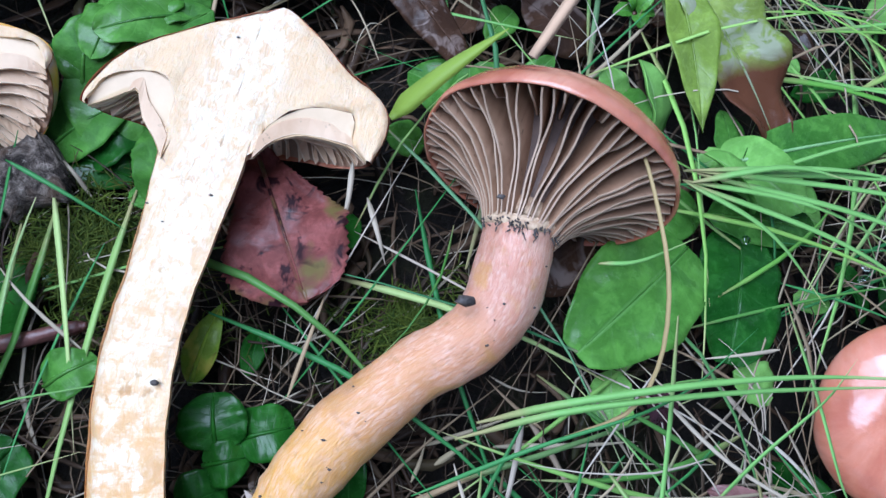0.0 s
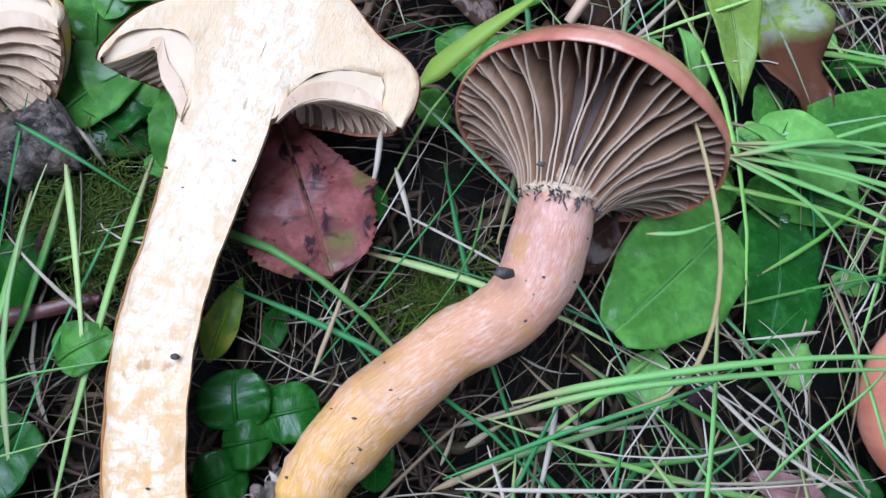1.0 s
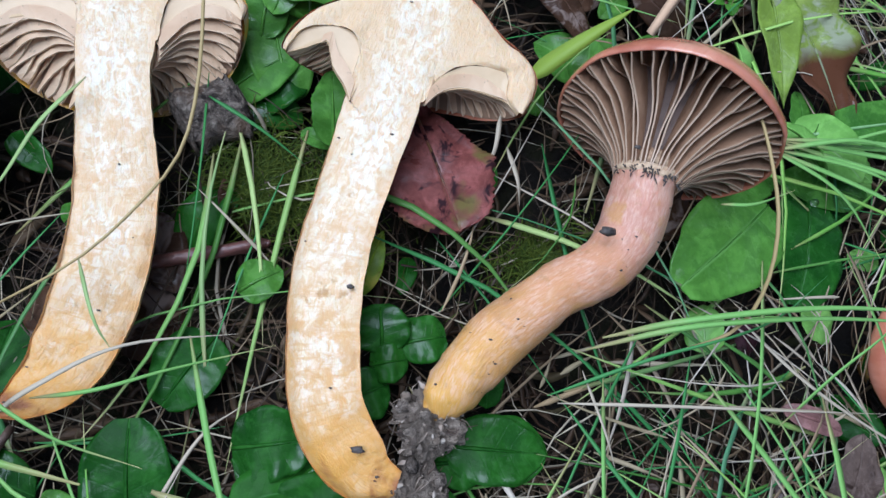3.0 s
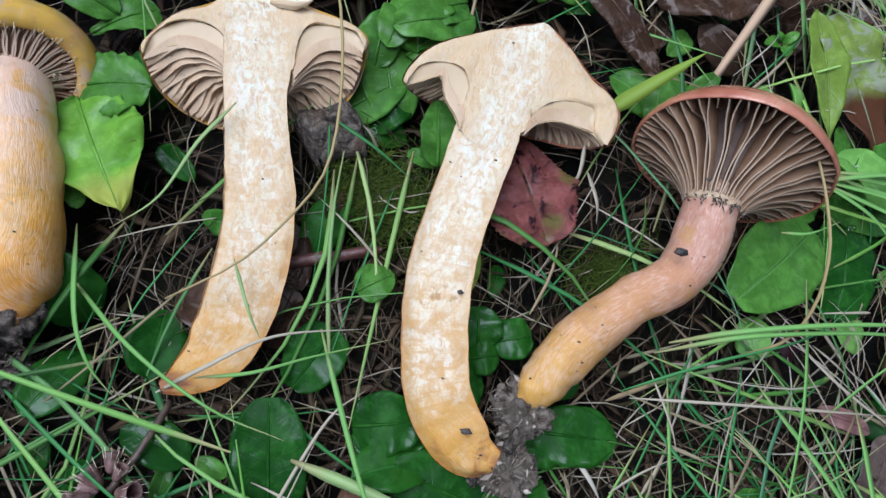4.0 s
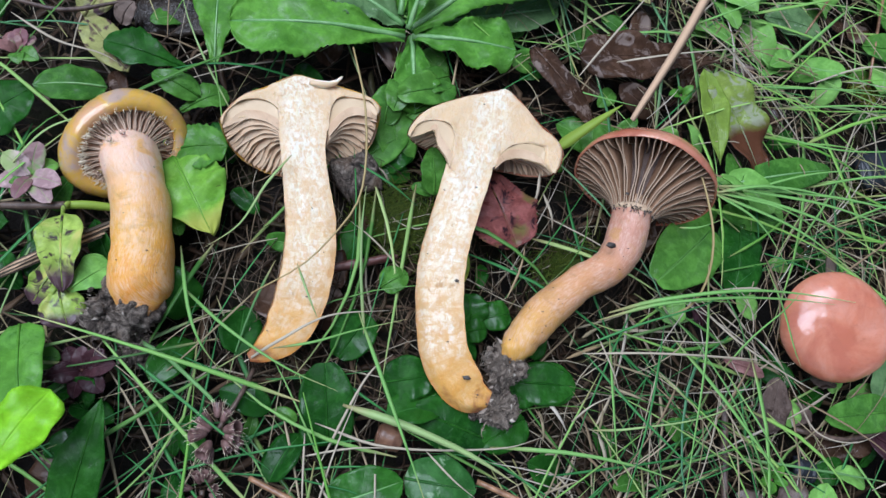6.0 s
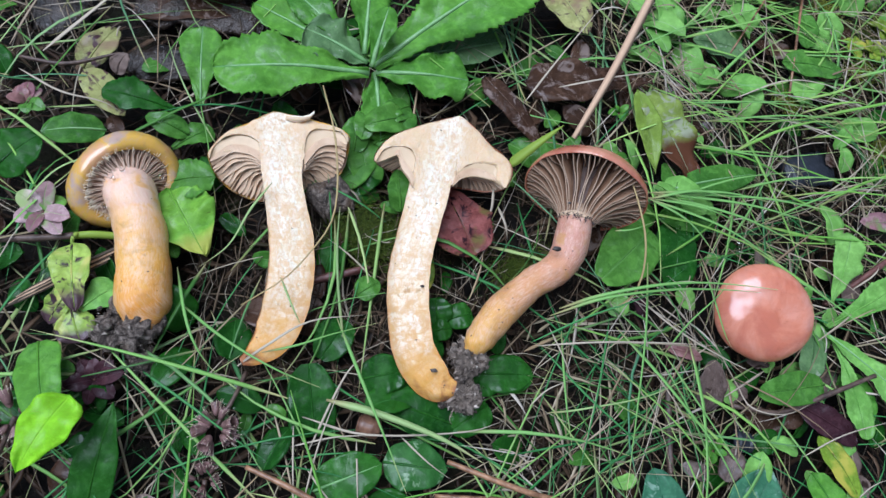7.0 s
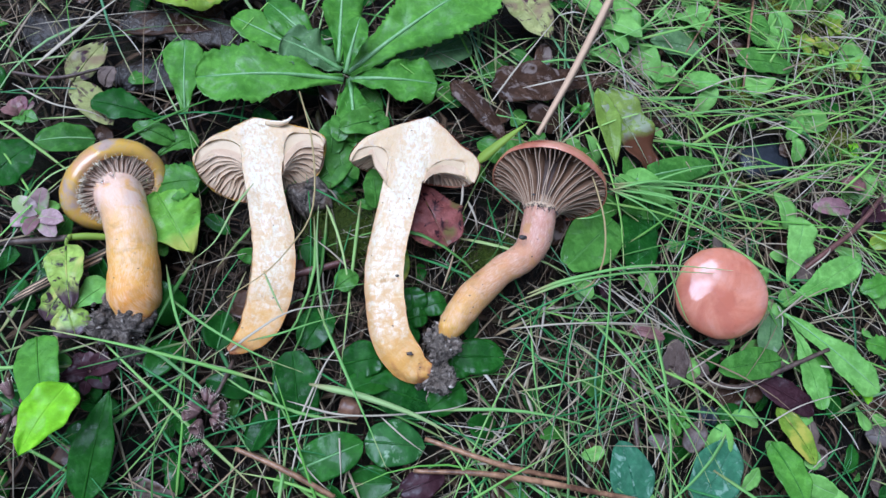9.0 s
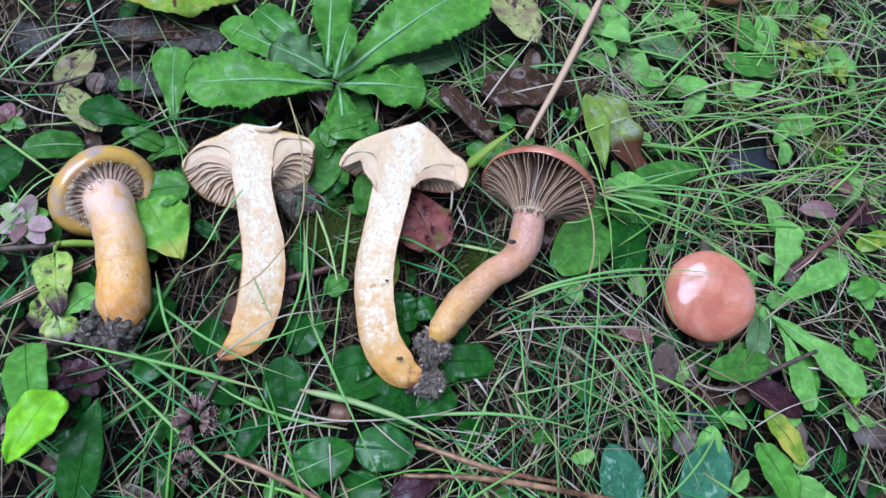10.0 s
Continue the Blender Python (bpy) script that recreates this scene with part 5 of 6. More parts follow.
leaf("dark_leaf", "dark green leaf at the stalk foot", (-1.7, -53.6, -5.1), (10.9, -50.5, -5.1), 12, DEEP, group=LG)
leaf("dark_leaf", "dark glossy leaf behind the foot", (2.7, -50.0, -5.1), (23.5, -48.3, -4.3), 16, DEEP, group=LG)
leaf("dark_leaf", "dark glossy leaf below the cut foot", (-44.6, -57.2, -4.0), (-25.6, -54.2, -3.0), 15, DEEP, group=LG)
leaf("dark_leaf", "dark green leaf with a notch", (-32.7, -65.3, -4.0), (-16.9, -61.5, -3.0), 14, MIDGREEN, group=LG)
leaf("green_leaf", "deep green leaf between caps", (-56.4, 40.8, -4.0), (-55.5, 57.5, -0.0), 12, GREEN, group=LG)
leaf("green_leaf", "veined green leaf behind the cut cap", (-48.0, 46.1, -3.0), (-31.1, 60.5, 1.0), 13, GREEN, group=LG)
leaf("green_leaf", "pale stalk-like leaf of the rosette", (-48.5, 58.7, -2.0), (-53.4, 73.0, -2.0), 8, TOOTHED, group=LG, shape="strap")
leaf("purple_leaf", "small dark purple leaf under grass", (75.3, -19.6, -8.0), (69.3, -11.2, -5.1), 7, PURPLE, group=LG)
leaf("brown_leaf", "grey-brown hairy withered leaf", (103.0, -57.1, -12.8), (108.5, -35.1, -9.9), 13, WITHERED, group="dead leaves", ripple=2.0)
leaf("brown_leaf", "large brown wet leaf on the soil", (-157.1, 97.7, -6.0), (-105.3, 107.1, -6.0), 12, BROWN, group="dead leaves", shape="strap", ripple=2.0)
leaf("pale_leaf", "yellowish pale leaf on dark litter", (-170.0, 64.9, -4.0), (-160.7, 86.6, -4.0), 14, DULL_YELLOW, group=LG)
leaf("brown_leaf", "small grey-white curled dead leaf", (-156.0, 63.0, -2.0), (-152.3, 71.0, 2.0), 8, WITHERED, group="dead leaves")
leaf("olive_leaf", "yellow-green leaf among straw", (180.8, -35.3, -14.9), (186.1, -57.3, -13.9), 9, TOOTHED, group=LG, tooth=0.1)
leaf("yellow_leaf", "small yellow-green leaf in the lawn", (225.9, 20.5, -12.0), (246.3, 28.9, -9.0), 10, YELLOWING, group=LG)
leaf("purple_leaf", "purplish round leaf in the lawn", (219.9, 41.7, -13.0), (195.4, 39.8, -10.9), 11, PINK, group=LG)
leaf("purple_leaf", "rosy purple leaf in the lawn", (221.5, 60.3, -16.0), (234.7, 55.4, -14.0), 9, ROSY, group=LG)
leaf("purple_leaf", "dark purplish leaf in the lawn", (225.8, 37.2, -13.0), (247.8, 43.6, -12.0), 11, PURPLE, group=LG)
leaf("lobed_leaf", "small light green lobed leaf", (214.4, -5.2, -12.0), (232.9, 1.4, -10.0), 11, TOOTHED, group=LG, tooth=0.3, teeth=6)
leaf("lobed_leaf", "small light green lobed leaf", (211.1, -31.9, -12.0), (223.8, -35.9, -11.0), 10, TOOTHED, group=LG, tooth=0.3, teeth=6)
leaf("dark_leaf", "reddish dark serrated leaf", (-20.5, -103.1, -2.0), (-3.1, -96.9, -0.1), 11, PURPLE, group=LG, tooth=0.1)



# ---- single grass blades, straws and stems ----
def blade_mesh(points, width, n=18, fold=0.25, taper=1.0):
    """A grass blade: a V-folded strip with thickness, through places, narrowing to its tip."""
    c = spline(points, n)
    verts, uvs = [], []
    for i in range(n + 1):
        t = Vector(c[min(i + 1, n)] - c[max(i - 1, 0)]).normalized()
        side = t.cross(Vector((0, 0, 1)))
        side = side.normalized() if side.length > 1e-3 else Vector((1, 0, 0))
        up = side.cross(t)
        s = i / n
        w = width * 0.5 * (min(1.0, 0.25 + s * 5) * (1 - taper * s ** 2.0) + 0.04)
        p = Vector(c[i])
        verts += [tuple(p - side * w + up * w * fold), tuple(p), tuple(p + side * w + up * w * fold), tuple(p - up * min(0.25, w * 0.4))]
        uvs += [(0, s), (0.5, s), (1, s), (0.5, s)]
    faces = grid_faces(n + 1, 4, True) + [(0, 1, 2, 3), (4 * n + 3, 4 * n + 2, 4 * n + 1, 4 * n)]
    return verts, faces, uvs


def blade(name, label, points, width, mat, category="grass blade", group="", **kw):
    v, f, uv = blade_mesh(points, width, **kw)
    o = points[0]
    ob = solid(name, [(x - o[0], y - o[1], z - o[2]) for x, y, z in v], f, mat, uvs=uv)
    ob.location = Vector(o) * MM
    return tagged(ob, label, category, group)


def rod(name, label, points, mat, category, group="", n=16, around=8, wobble=0.0):
    v, f, uv = tube(points, n, around, wobble)
    o = points[0]
    ob = solid(name, [(x - o[0], y - o[1], z - o[2]) for x, y, z in v], f, mat, uvs=uv)
    ob.location = Vector(o[:3]) * MM
    return tagged(ob, label, category, group)


rod("dry_grass", "long thin ochre stem bent over a halved mushroom", [(*(-71.4, 60.6, 14.0), .31), (*(-64.6, 36.5, 20.0), .37), (*(-61.4, 15.1, 20.0), .37), (*(-62.2, 0.0, 19.0), .34), (*(-68.6, -12.2, 17.5), .31), (*(-77.1, -23.1, 16.0), .27), (*(-91.5, -32.7, 10.0), .24)], OCHRE, "dry grass")
rod("dry_grass", "curved dry tan stem beside the pink cap", [(*(53.0, 31.8, 28.6), .25), (*(57.0, 18.0, 28.3), .38), (*(60.3, 3.7, 26.0), .42), (*(61.3, -9.1, 19.9), .42), (*(58.7, -17.9, 12.1), .42), (*(48.5, -23.3, 6.9), .35)], OCHRE, "dry grass")
GB = "single long grass blades"
blade("grass_blade", "broad light green grass blade", [(9.8, 39.6, 1.9), (20.4, 47.7, 9.7), (32.2, 57.5, 13.5)], 4.6, OLIVEBLADE, group=GB, fold=0.5)
blade("grass_blade", "fresh green blade arching over the pink cap", [(32.2, -21.9, 3.5), (47.2, -17.3, 13.0), (72.4, -11.9, 18.5), (98.4, -8.4, 15.3), (137.2, -6.1, 7.4)], 1.5, GRASS_BRIGHT, group=GB)
blade("grass_blade", "fresh green blade arching over the pink cap", [(28.2, -25.2, 3.6), (47.1, -18.8, 13.0), (73.2, -13.7, 16.3), (99.3, -10.3, 13.0), (124.7, -7.7, 6.6)], 1.3, GRASS_BRIGHT, group=GB)
for tip, w in (((194.1, 41.9, -9.9), 1.5), ((164.2, 19.2, -7.7), 1.5), ((135.9, 24.3, -6.5), 1.3), ((116.2, 38.1, 1.8), 1.5), ((110.7, 9.2, -3.3), 1.3), ((150.4, 40.6, -5.3), 1.3),
               ((148.0, 8.0, -6.0), 1.4), ((176.0, 31.0, -6.0), 1.4)):
    a = Vector((76.5 + 2.0 * math.sin(tip[0]), 34.5 + 1.5 * math.cos(tip[0]), 1.8))
    t = Vector(tip)
    blade("grass_blade", "fresh green blade of a tuft beside the pink cap", [tuple(a), tuple(a.lerp(t, 0.5) + Vector((0, 1.5, 5))), tuple(t)], w, GRASS_BRIGHT, group=GB)
blade("straw_blade", "flat tan straw blade", [(90.3, 157.8, 5.0), (60.3, 96.0, 9.0), (38.6, 54.9, 8.3)], 4.2, TAN, "straw", taper=0.5, fold=0.05)
rod("pine_needle", "brown pine needle in the lawn", [(*(165.8, 177.4, -9.7), .55), (*(133.1, 126.9, -10.3), .5)], NEEDLE, "pine needle", n=4)
rod("pine_needle", "orange-brown pine needle in the lawn", [(*(185.2, 180.8, -9.9), .8), (*(166.4, 107.1, -11.7), .6)], NEEDLE, "pine needle", n=4)
rod("pine_needle", "brown pine needle on the litter", [(*(-83.0, -88.3, 2.0), .8), (*(-65.5, -95.2, 4.0), 1.1), (*(-45.3, -105.0, 3.0), 1.0)], NEEDLE, "pine needle")
rod("pine_needle", "brown pine needle on the litter", [(*(-15.7, -95.3, 2.0), .8), (*(20.7, -96.9, 4.7), 1.2), (*(77.2, -105.3, -1.3), 1.1)], NEEDLE, "pine needle")
rod("pine_needle", "brown pine needle on the litter", [(*(-11.5, -83.3, 2.0), .9), (*(18.5, -92.7, 4.8), 1.15), (*(47.6, -97.8, 0.9), .8)], NEEDLE, "pine needle")
rod("twig", "thin grey-brown twig in the lawn", [(*(117.1, -53.9, -14.4), 1.2), (*(139.0, -55.6, -12.7), 1.2), (*(162.3, -46.6, -9.6), 1.2), (*(185.0, -37.3, -6.9), 0.9)], TWIG, "twig", wobble=0.3)
rod("woody_twig", "reddish brown plant stem", [(*(173.6, -2.8, -17.8), 1.4), (*(199.3, 15.4, -12.0), 1.4), (*(217.7, 28.8, -10.0), 1.3), (*(236.3, 47.6, -8.0), 1.1)], REDTWIG, "stem", wobble=0.3)
blade("grass_blade", "grey-green arched grass blade", [(-57.7, -63.8, 3.0), (-38.0, -68.3, 8.0), (-16.0, -75.4, 9.0), (1.8, -83.3, 3.9)], 2.8, GRASS, group=GB)
blade("grass_blade", "thin green grass blade", [(-56.6, -33.1, 3.0), (-45.2, -58.3, 12.0), (-36.8, -75.1, 12.0), (-26.5, -95.5, 8.0)], 1.3, GRASS_BRIGHT, group=GB)
# blades that cross each other south of the pink stalk
blade("grass_blade", "long green blade crossing the others", [(24.9, -37.2, 0.7), (40.3, -56.1, 8.3), (61.2, -73.8, 7.9), (71.1, -85.6, 2.6)], 1.0, GRASS_BLUE, group=GB)
blade("grass_blade", "long green blade crossing the others", [(57.0, -27.2, 2.3), (75.4, -51.5, 9.0), (98.7, -76.2, 3.2), (113.7, -99.8, -5.8)], 1.4, GRASS_BRIGHT, group=GB)
blade("grass_blade", "long green blade crossing the others", [(75.6, 6.3, -2.1), (65.5, -30.5, 11.4), (58.6, -64.4, 13.1), (55.0, -98.9, 6.4)], 1.0, GRASS_BRIGHT, group=GB)
blade("grass_blade", "thin blue-green blade in the lawn", [(21.1, -36.1, 0.7), (42.0, -25.8, 8.2), (67.5, -15.0, 11.1), (91.8, 2.2, 0.7)], 0.9, GRASS_BLUE, group=GB)
blade("grass_blade", "thin green blade in the lawn", [(34.4, -30.2, -0.5), (32.3, -50.4, 7.5), (33.0, -64.4, 8.5), (36.5, -76.1, 3.4)], 1.0, GRASS_BRIGHT, group=GB)
blade("grass_blade", "thin blue-green blade in the lawn", [(55.3, -22.9, 0.4), (46.5, -50.2, 9.0), (40.2, -73.3, 9.3), (36.4, -92.5, 3.4)], 0.9, GRASS_BLUE, group=GB)
blade("grass_blade", "green blade running to the pink cap", [(79.7, -36.6, -2.8), (87.9, -24.0, 5.6), (99.9, -12.4, 8.9), (109.2, -3.0, 7.0)], 0.8, GRASS_BRIGHT, group=GB)
blade("grass_blade", "green blade beside the pink cap", [(104.4, 10.5, -8.1), (99.6, -11.8, 7.0), (102.3, -27.9, 8.4), (108.7, -32.8, 3.1)], 0.9, GRASS_BRIGHT, group=GB)
blade("straw_blade", "yellow straw blade in the lawn", [(68.4, -10.5, -3.0), (83.8, -26.0, 2.4), (110.3, -36.5, -3.2), (135.3, -41.6, -12.5)], 0.9, PALE_STRAW, "straw", group=GB)
blade("straw_blade", "pale straw blade in the lawn", [(23.3, -37.5, 1.7), (46.6, -35.5, 8.0), (76.1, -33.1, 5.9), (111.0, -29.9, -5.3)], 0.8, PALE_STRAW, "straw", group=GB)
blade("grass_blade", "long green blade over the leaves", [(132.0, 12.5, -8.2), (153.1, -0.3, -1.4), (180.5, -18.6, -1.9), (213.5, -40.7, -10.0)], 0.9, GRASS_BRIGHT, group=GB)
blade("grass_blade", "long thin green blade", [(77.3, -31.6, -2.3), (92.8, -59.7, 3.5), (110.9, -82.6, -1.3), (125.2, -100.9, -9.5)], 0.8, GRASS_BRIGHT, group=GB)
blade("grass_blade", "thin blade among straw", [(28.0, -63.3, -0.4), (40.3, -61.7, 7.3), (71.1, -53.7, 6.6), (110.0, -34.3, -7.1)], 0.8, GRASS, group=GB)
blade("straw_blade", "pale curved straw in the lawn", [(119.0, -43.5, -12.7), (119.8, -55.3, -4.8), (137.7, -57.0, -6.6), (160.5, -47.7, -11.6)], 0.7, PALE_STRAW, "straw", group=GB)
blade("grass_blade", "long green blade beside the orange stalk", [(-118.1, -17.7, -0.0), (-110.4, -38.2, 8.0), (-104.9, -48.9, 8.0), (-98.8, -56.2, 2.0)], 1.2, GRASS_BRIGHT, group=GB)
blade("grass_blade", "long green blade low in the lawn", [(-128.6, -54.3, -2.0), (-104.5, -68.7, 6.0), (-87.2, -79.5, 6.0), (-74.8, -87.1, -0.0)], 1.0, GRASS_BLUE, group=GB)
blade("grass_blade", "green blade arching between the stalks", [(-118.0, -29.0, -2.0), (-97.3, -44.2, 8.0), (-77.2, -54.7, 10.0), (-60.1, -59.7, 4.0)], 1.1, GRASS_BRIGHT, group=GB)
blade("grass_blade", "thin green blade between the stalks", [(-86.6, 16.9, 10.0), (-93.2, 4.8, 10.0), (-99.8, -8.9, 6.0), (-110.6, -17.3, -0.0)], 1.0, GRASS, group=GB)
blade("grass_blade", "dark green blade over the stalk foot", [(-78.7, -21.3, 11.0), (-72.8, -32.8, 12.0), (-69.3, -38.4, 8.0)], 0.8, GRASS, group=GB)
blade("straw_blade", "bent straw over the stalk foot", [(-90.9, -53.5, 1.0), (-79.9, -46.6, 12.0), (-66.0, -37.3, 13.0), (-46.5, -31.7, 6.0)], 1.1, PALE_STRAW, "straw", group=GB)
blade("grass_blade", "green blade across the stalk foot", [(-82.3, -48.9, 7.0), (-69.6, -45.9, 11.0), (-57.2, -40.2, 8.0), (-39.3, -32.6, -0.0)], 0.9, GRASS_BRIGHT, group=GB)
blade("grass_blade", "thin grass blade over the gills", [(48.1, 6.0, 24.9), (55.6, 7.2, 25.4), (69.5, 14.8, 18.9)], 0.8, GRASS_BRIGHT, group=GB)
blade("grass_blade", "tall green blade at the frame of leaves", [(-176.4, -4.1, 4.0), (-164.4, 10.2, 12.0), (-154.5, 19.6, 10.0), (-145.5, 31.4, 4.0)], 0.8, GRASS, group=GB)
blade("straw_blade", "pale straw across bark", [(-189.4, 56.3, 4.0), (-170.9, 46.4, 8.0), (-156.2, 45.2, 6.0), (-148.8, 44.2, -0.0)], 0.9, PALE_STRAW, "straw", group=GB)
blade("straw_blade", "long pale straw on bark", [(-182.7, 65.6, 4.0), (-170.6, 78.8, 8.0), (-159.9, 95.4, 8.0), (-150.9, 112.8, 4.0)], 1.6, PALE_STRAW, "straw", group=GB)
rod("twig", "thin dark twig lying on bark", [(*(-193.7, 65.4, -2.0), .8), (*(-174.8, 63.6, -0.0), .9), (*(-156.2, 72.6, -1.0), .5)], TWIG, "twig", wobble=0.2)
rod("twig", "brown stem turning green beside the ochre cap", [(*(-182.0, -13.5, 1.0), 1.4), (*(-168.0, -12.0, 2.0), 1.4), (*(-155.0, -10.0, 3.0), 1.3)], TWIG, "twig", wobble=0.2)
rod("plant_stem", "pale green leaf stem under the orange stalk", [(*(-155.0, -10.0, 3.0), 1.4), (*(-149.0, -9.0, 3.0), 1.5), (*(-141.0, -8.0, 1.0), 1.4)], OLIVEBLADE, "stem")
for k in range(5):
    blade("straw_blade", "brown straw in a bundle under the orange stalk", [(-174.0 + k, -38.0 + 1.3 * k, -1.0), (-158.5 + k * 0.8, -28.5 + 1.2 * k, 1.0 + 0.4 * k), (-143.0 + 0.5 * k, -18.0 + 1.4 * k, 0.0)], 1.6, TAN if k % 2 else STRAW, "straw", group=GB, taper=0.3)
blade("straw_blade", "pale straw crossing dark leaves", [(-62.6, -82.8, -0.0), (-51.7, -55.0, 4.0), (-43.4, -45.6, 4.0)], 0.9, PALE_STRAW, "straw", group=GB)
blade("straw_blade", "pale straw crossing dark leaves", [(-65.8, -70.1, -0.0), (-41.8, -75.4, 4.0), (-6.2, -72.6, 3.9), (10.9, -67.2, -0.1)], 0.9, PALE_STRAW, "straw", group=GB)
blade("straw_blade", "upright pale straw between two caps", [(3.2, 27.3, 5.9), (3.0, 18.9, 3.9), (1.6, 14.5, -2.1)], 1.2, PALE_STRAW, "straw", group=GB)
blade("straw_blade", "pale straw on the litter", [(6.7, 21.9, -0.1), (9.9, 13.3, 0.9), (11.9, 8.5, -3.2)], 1.2, PALE_STRAW, "straw", group=GB)
blade("grass_blade", "blue-green blade running under the cut stalk", [(-63.1, 20.0, 4.0), (-50.8, 14.6, 3.0), (-40.3, 9.8, -2.0)], 1.0, GRASS_BLUE, group=GB)
for a, m, q in (((-62.2, -99.5, 1.0), (-58.6, -79.0, 5.0), (-52.1, -55.9, 3.0)), ((-68.4, -73.6, 2.0), (-66.7, -89.2, 4.0), (-64.6, -105.0, 1.0)), ((-62.9, -87.0, 1.0), (-54.1, -97.2, 4.0), (-44.6, -105.1, 1.0)), ((-45.4, -77.3, 1.0), (-44.1, -91.1, 4.0), (-42.5, -105.1, 1.0)),
                ((-69.1, -80.9, 1.0), (-52.4, -76.7, 4.0), (-32.9, -75.1, 2.0)), ((-29.7, -75.1, 3.0), (-19.7, -83.6, 5.0), (-9.7, -89.6, 1.0)), ((28.6, -29.7, 1.6), (33.2, -42.8, 5.5), (37.9, -51.4, 1.4)), ((20.4, -61.3, 0.7), (26.6, -54.9, 5.7), (40.5, -48.9, 1.3)),
                ((111.7, 2.7, -9.5), (117.0, -23.9, -4.4), (111.7, -31.0, -9.5)), ((147.8, -73.9, -13.2), (167.1, -63.7, -8.7), (201.4, -54.6, -11.0)), ((168.3, -93.5, -14.7), (178.2, -84.9, -11.8), (192.2, -80.8, -14.9)), ((192.8, 8.8, -11.9), (192.0, -10.0, -9.9), (196.5, -22.2, -12.9))):
    blade("straw_blade", "single pale straw lying on the litter", [a, m, q], 0.7, PALE_STRAW, "straw", group=GB)
for a, m, q in (((91.7, 37.6, -3.3), (122.9, 49.5, 0.8), (167.5, 62.0, -5.7)), ((104.0, 69.0, -6.0), (141.8, 64.2, -0.9), (196.1, 78.2, -7.9)), ((112.8, 82.8, -7.7), (159.6, 89.7, -1.6), (225.4, 97.7, -8.0)), ((121.7, 46.2, -9.0), (164.4, 56.8, -2.7), (221.5, 59.2, -10.0)),
                ((63.8, 106.9, 1.6), (92.0, 122.8, 4.7), (136.9, 157.8, -6.6)), ((139.8, 32.6, -10.8), (173.5, 48.4, -3.8), (230.5, 67.0, -10.0)), ((170.5, 135.1, -11.8), (211.9, 133.2, -4.0), (265.6, 130.9, -10.0)), ((95.7, 87.2, -4.1), (137.8, 94.8, -2.6), (195.6, 102.8, -9.9))):
    blade("grass_blade", "long fresh blade lying across the far lawn", [a, m, q], 1.0, GRASS_BRIGHT, group=GB)
for a, m, q in (((131.6, 99.4, -8.2), (164.9, 112.7, -3.7), (212.5, 114.3, -10.0)), ((33.0, 81.7, 5.5), (60.2, 90.0, 8.0), (108.3, 112.2, -4.8)), ((17.1, 71.6, 5.8), (33.8, 97.1, 9.5), (64.0, 143.3, 3.6)), ((212.9, 153.4, -12.0), (199.4, 124.0, -7.0), (198.3, 108.8, -12.9))):
    blade("straw_blade", "long bleached straw across the far lawn", [a, m, q], 0.95, PALE_STRAW, "straw", group=GB)



# ---- uncountable grass, straw and moss ----
def free_of(points, grow=1.0):
    for x, y, z in points:
        for cx, cy, cr in CLEAR:
            if (x - cx) ** 2 + (y - cy) ** 2 < (cr * grow) ** 2:
                return False
    return True


def scatter(name, label, count, area, length, width, lift, mat, seed, heading=None, density=None, n=6, sag=1.0, base_z=-5.0, clear=True, crook=0.25):
    """Many blades joined into one: each lies or leans in a random direction."""
    local = random.Random(seed)
    verts, faces, uvs = [], [], []
    made = tries = 0
    while made < count and tries < count * 30:
        tries += 1
        x, y = local.uniform(area[0], area[2]), local.uniform(area[1], area[3])
        if density and local.random() > density(x, y):
            continue
        a = local.uniform(0, 2 * math.pi) if heading is None else local.gauss(heading[0], heading[1])
        ln, w = local.uniform(*length), width[0] + (width[1] - width[0]) * local.random() ** 1.8
        hz = local.uniform(*lift)
        bend = local.gauss(0, crook) * (2.2 if local.random() < 0.2 else 1.0)
        pts = []
        for k in range(4):
            s = k / 3
            aa = a + bend * s
            px, py = x + math.cos(aa) * ln * s, y + math.sin(aa) * ln * s
            pts.append((px, py, level(px, py) + base_z + hz * math.sin(math.pi * min(1.0, 0.15 + s * 0.75 * sag))))
        if clear and not free_of(pts):
            continue
        v, f, uv = blade_mesh(pts, w, n)
        k0 = len(verts)
        verts += v
        uvs += uv
        faces += [tuple(k0 + q for q in ff) for ff in f]
        made += 1
    return tagged(solid(name, verts, faces, mat, uvs=uvs), label, "grass", kind="stuff")


def gap_noise(x, y):
    return max(0.0, 0.5 + noise.noise(Vector((x / 34.0, y / 34.0, 2.0))))


def lawn(x, y):
    """How thickly green grass grows: thin among the leaves, thick to the north-east."""
    if x > 105 and y < 12:
        d = 0.06
    elif x > 35 and y > 5:
        d = 0.08 + 0.06 * min(1.0, max(0.0, (y - 25) / 45.0))
    elif x > 8 and y <= 5:
        d = 0.2
    elif y < -15:
        d = 0.2
    elif x < -30 and y > 20:
        d = 0.09
    elif y < 20:
        d = 0.34
    else:
        d = 0.16
    return d * (0.15 + 1.7 * gap_noise(x + 90, y) ** 1.6)


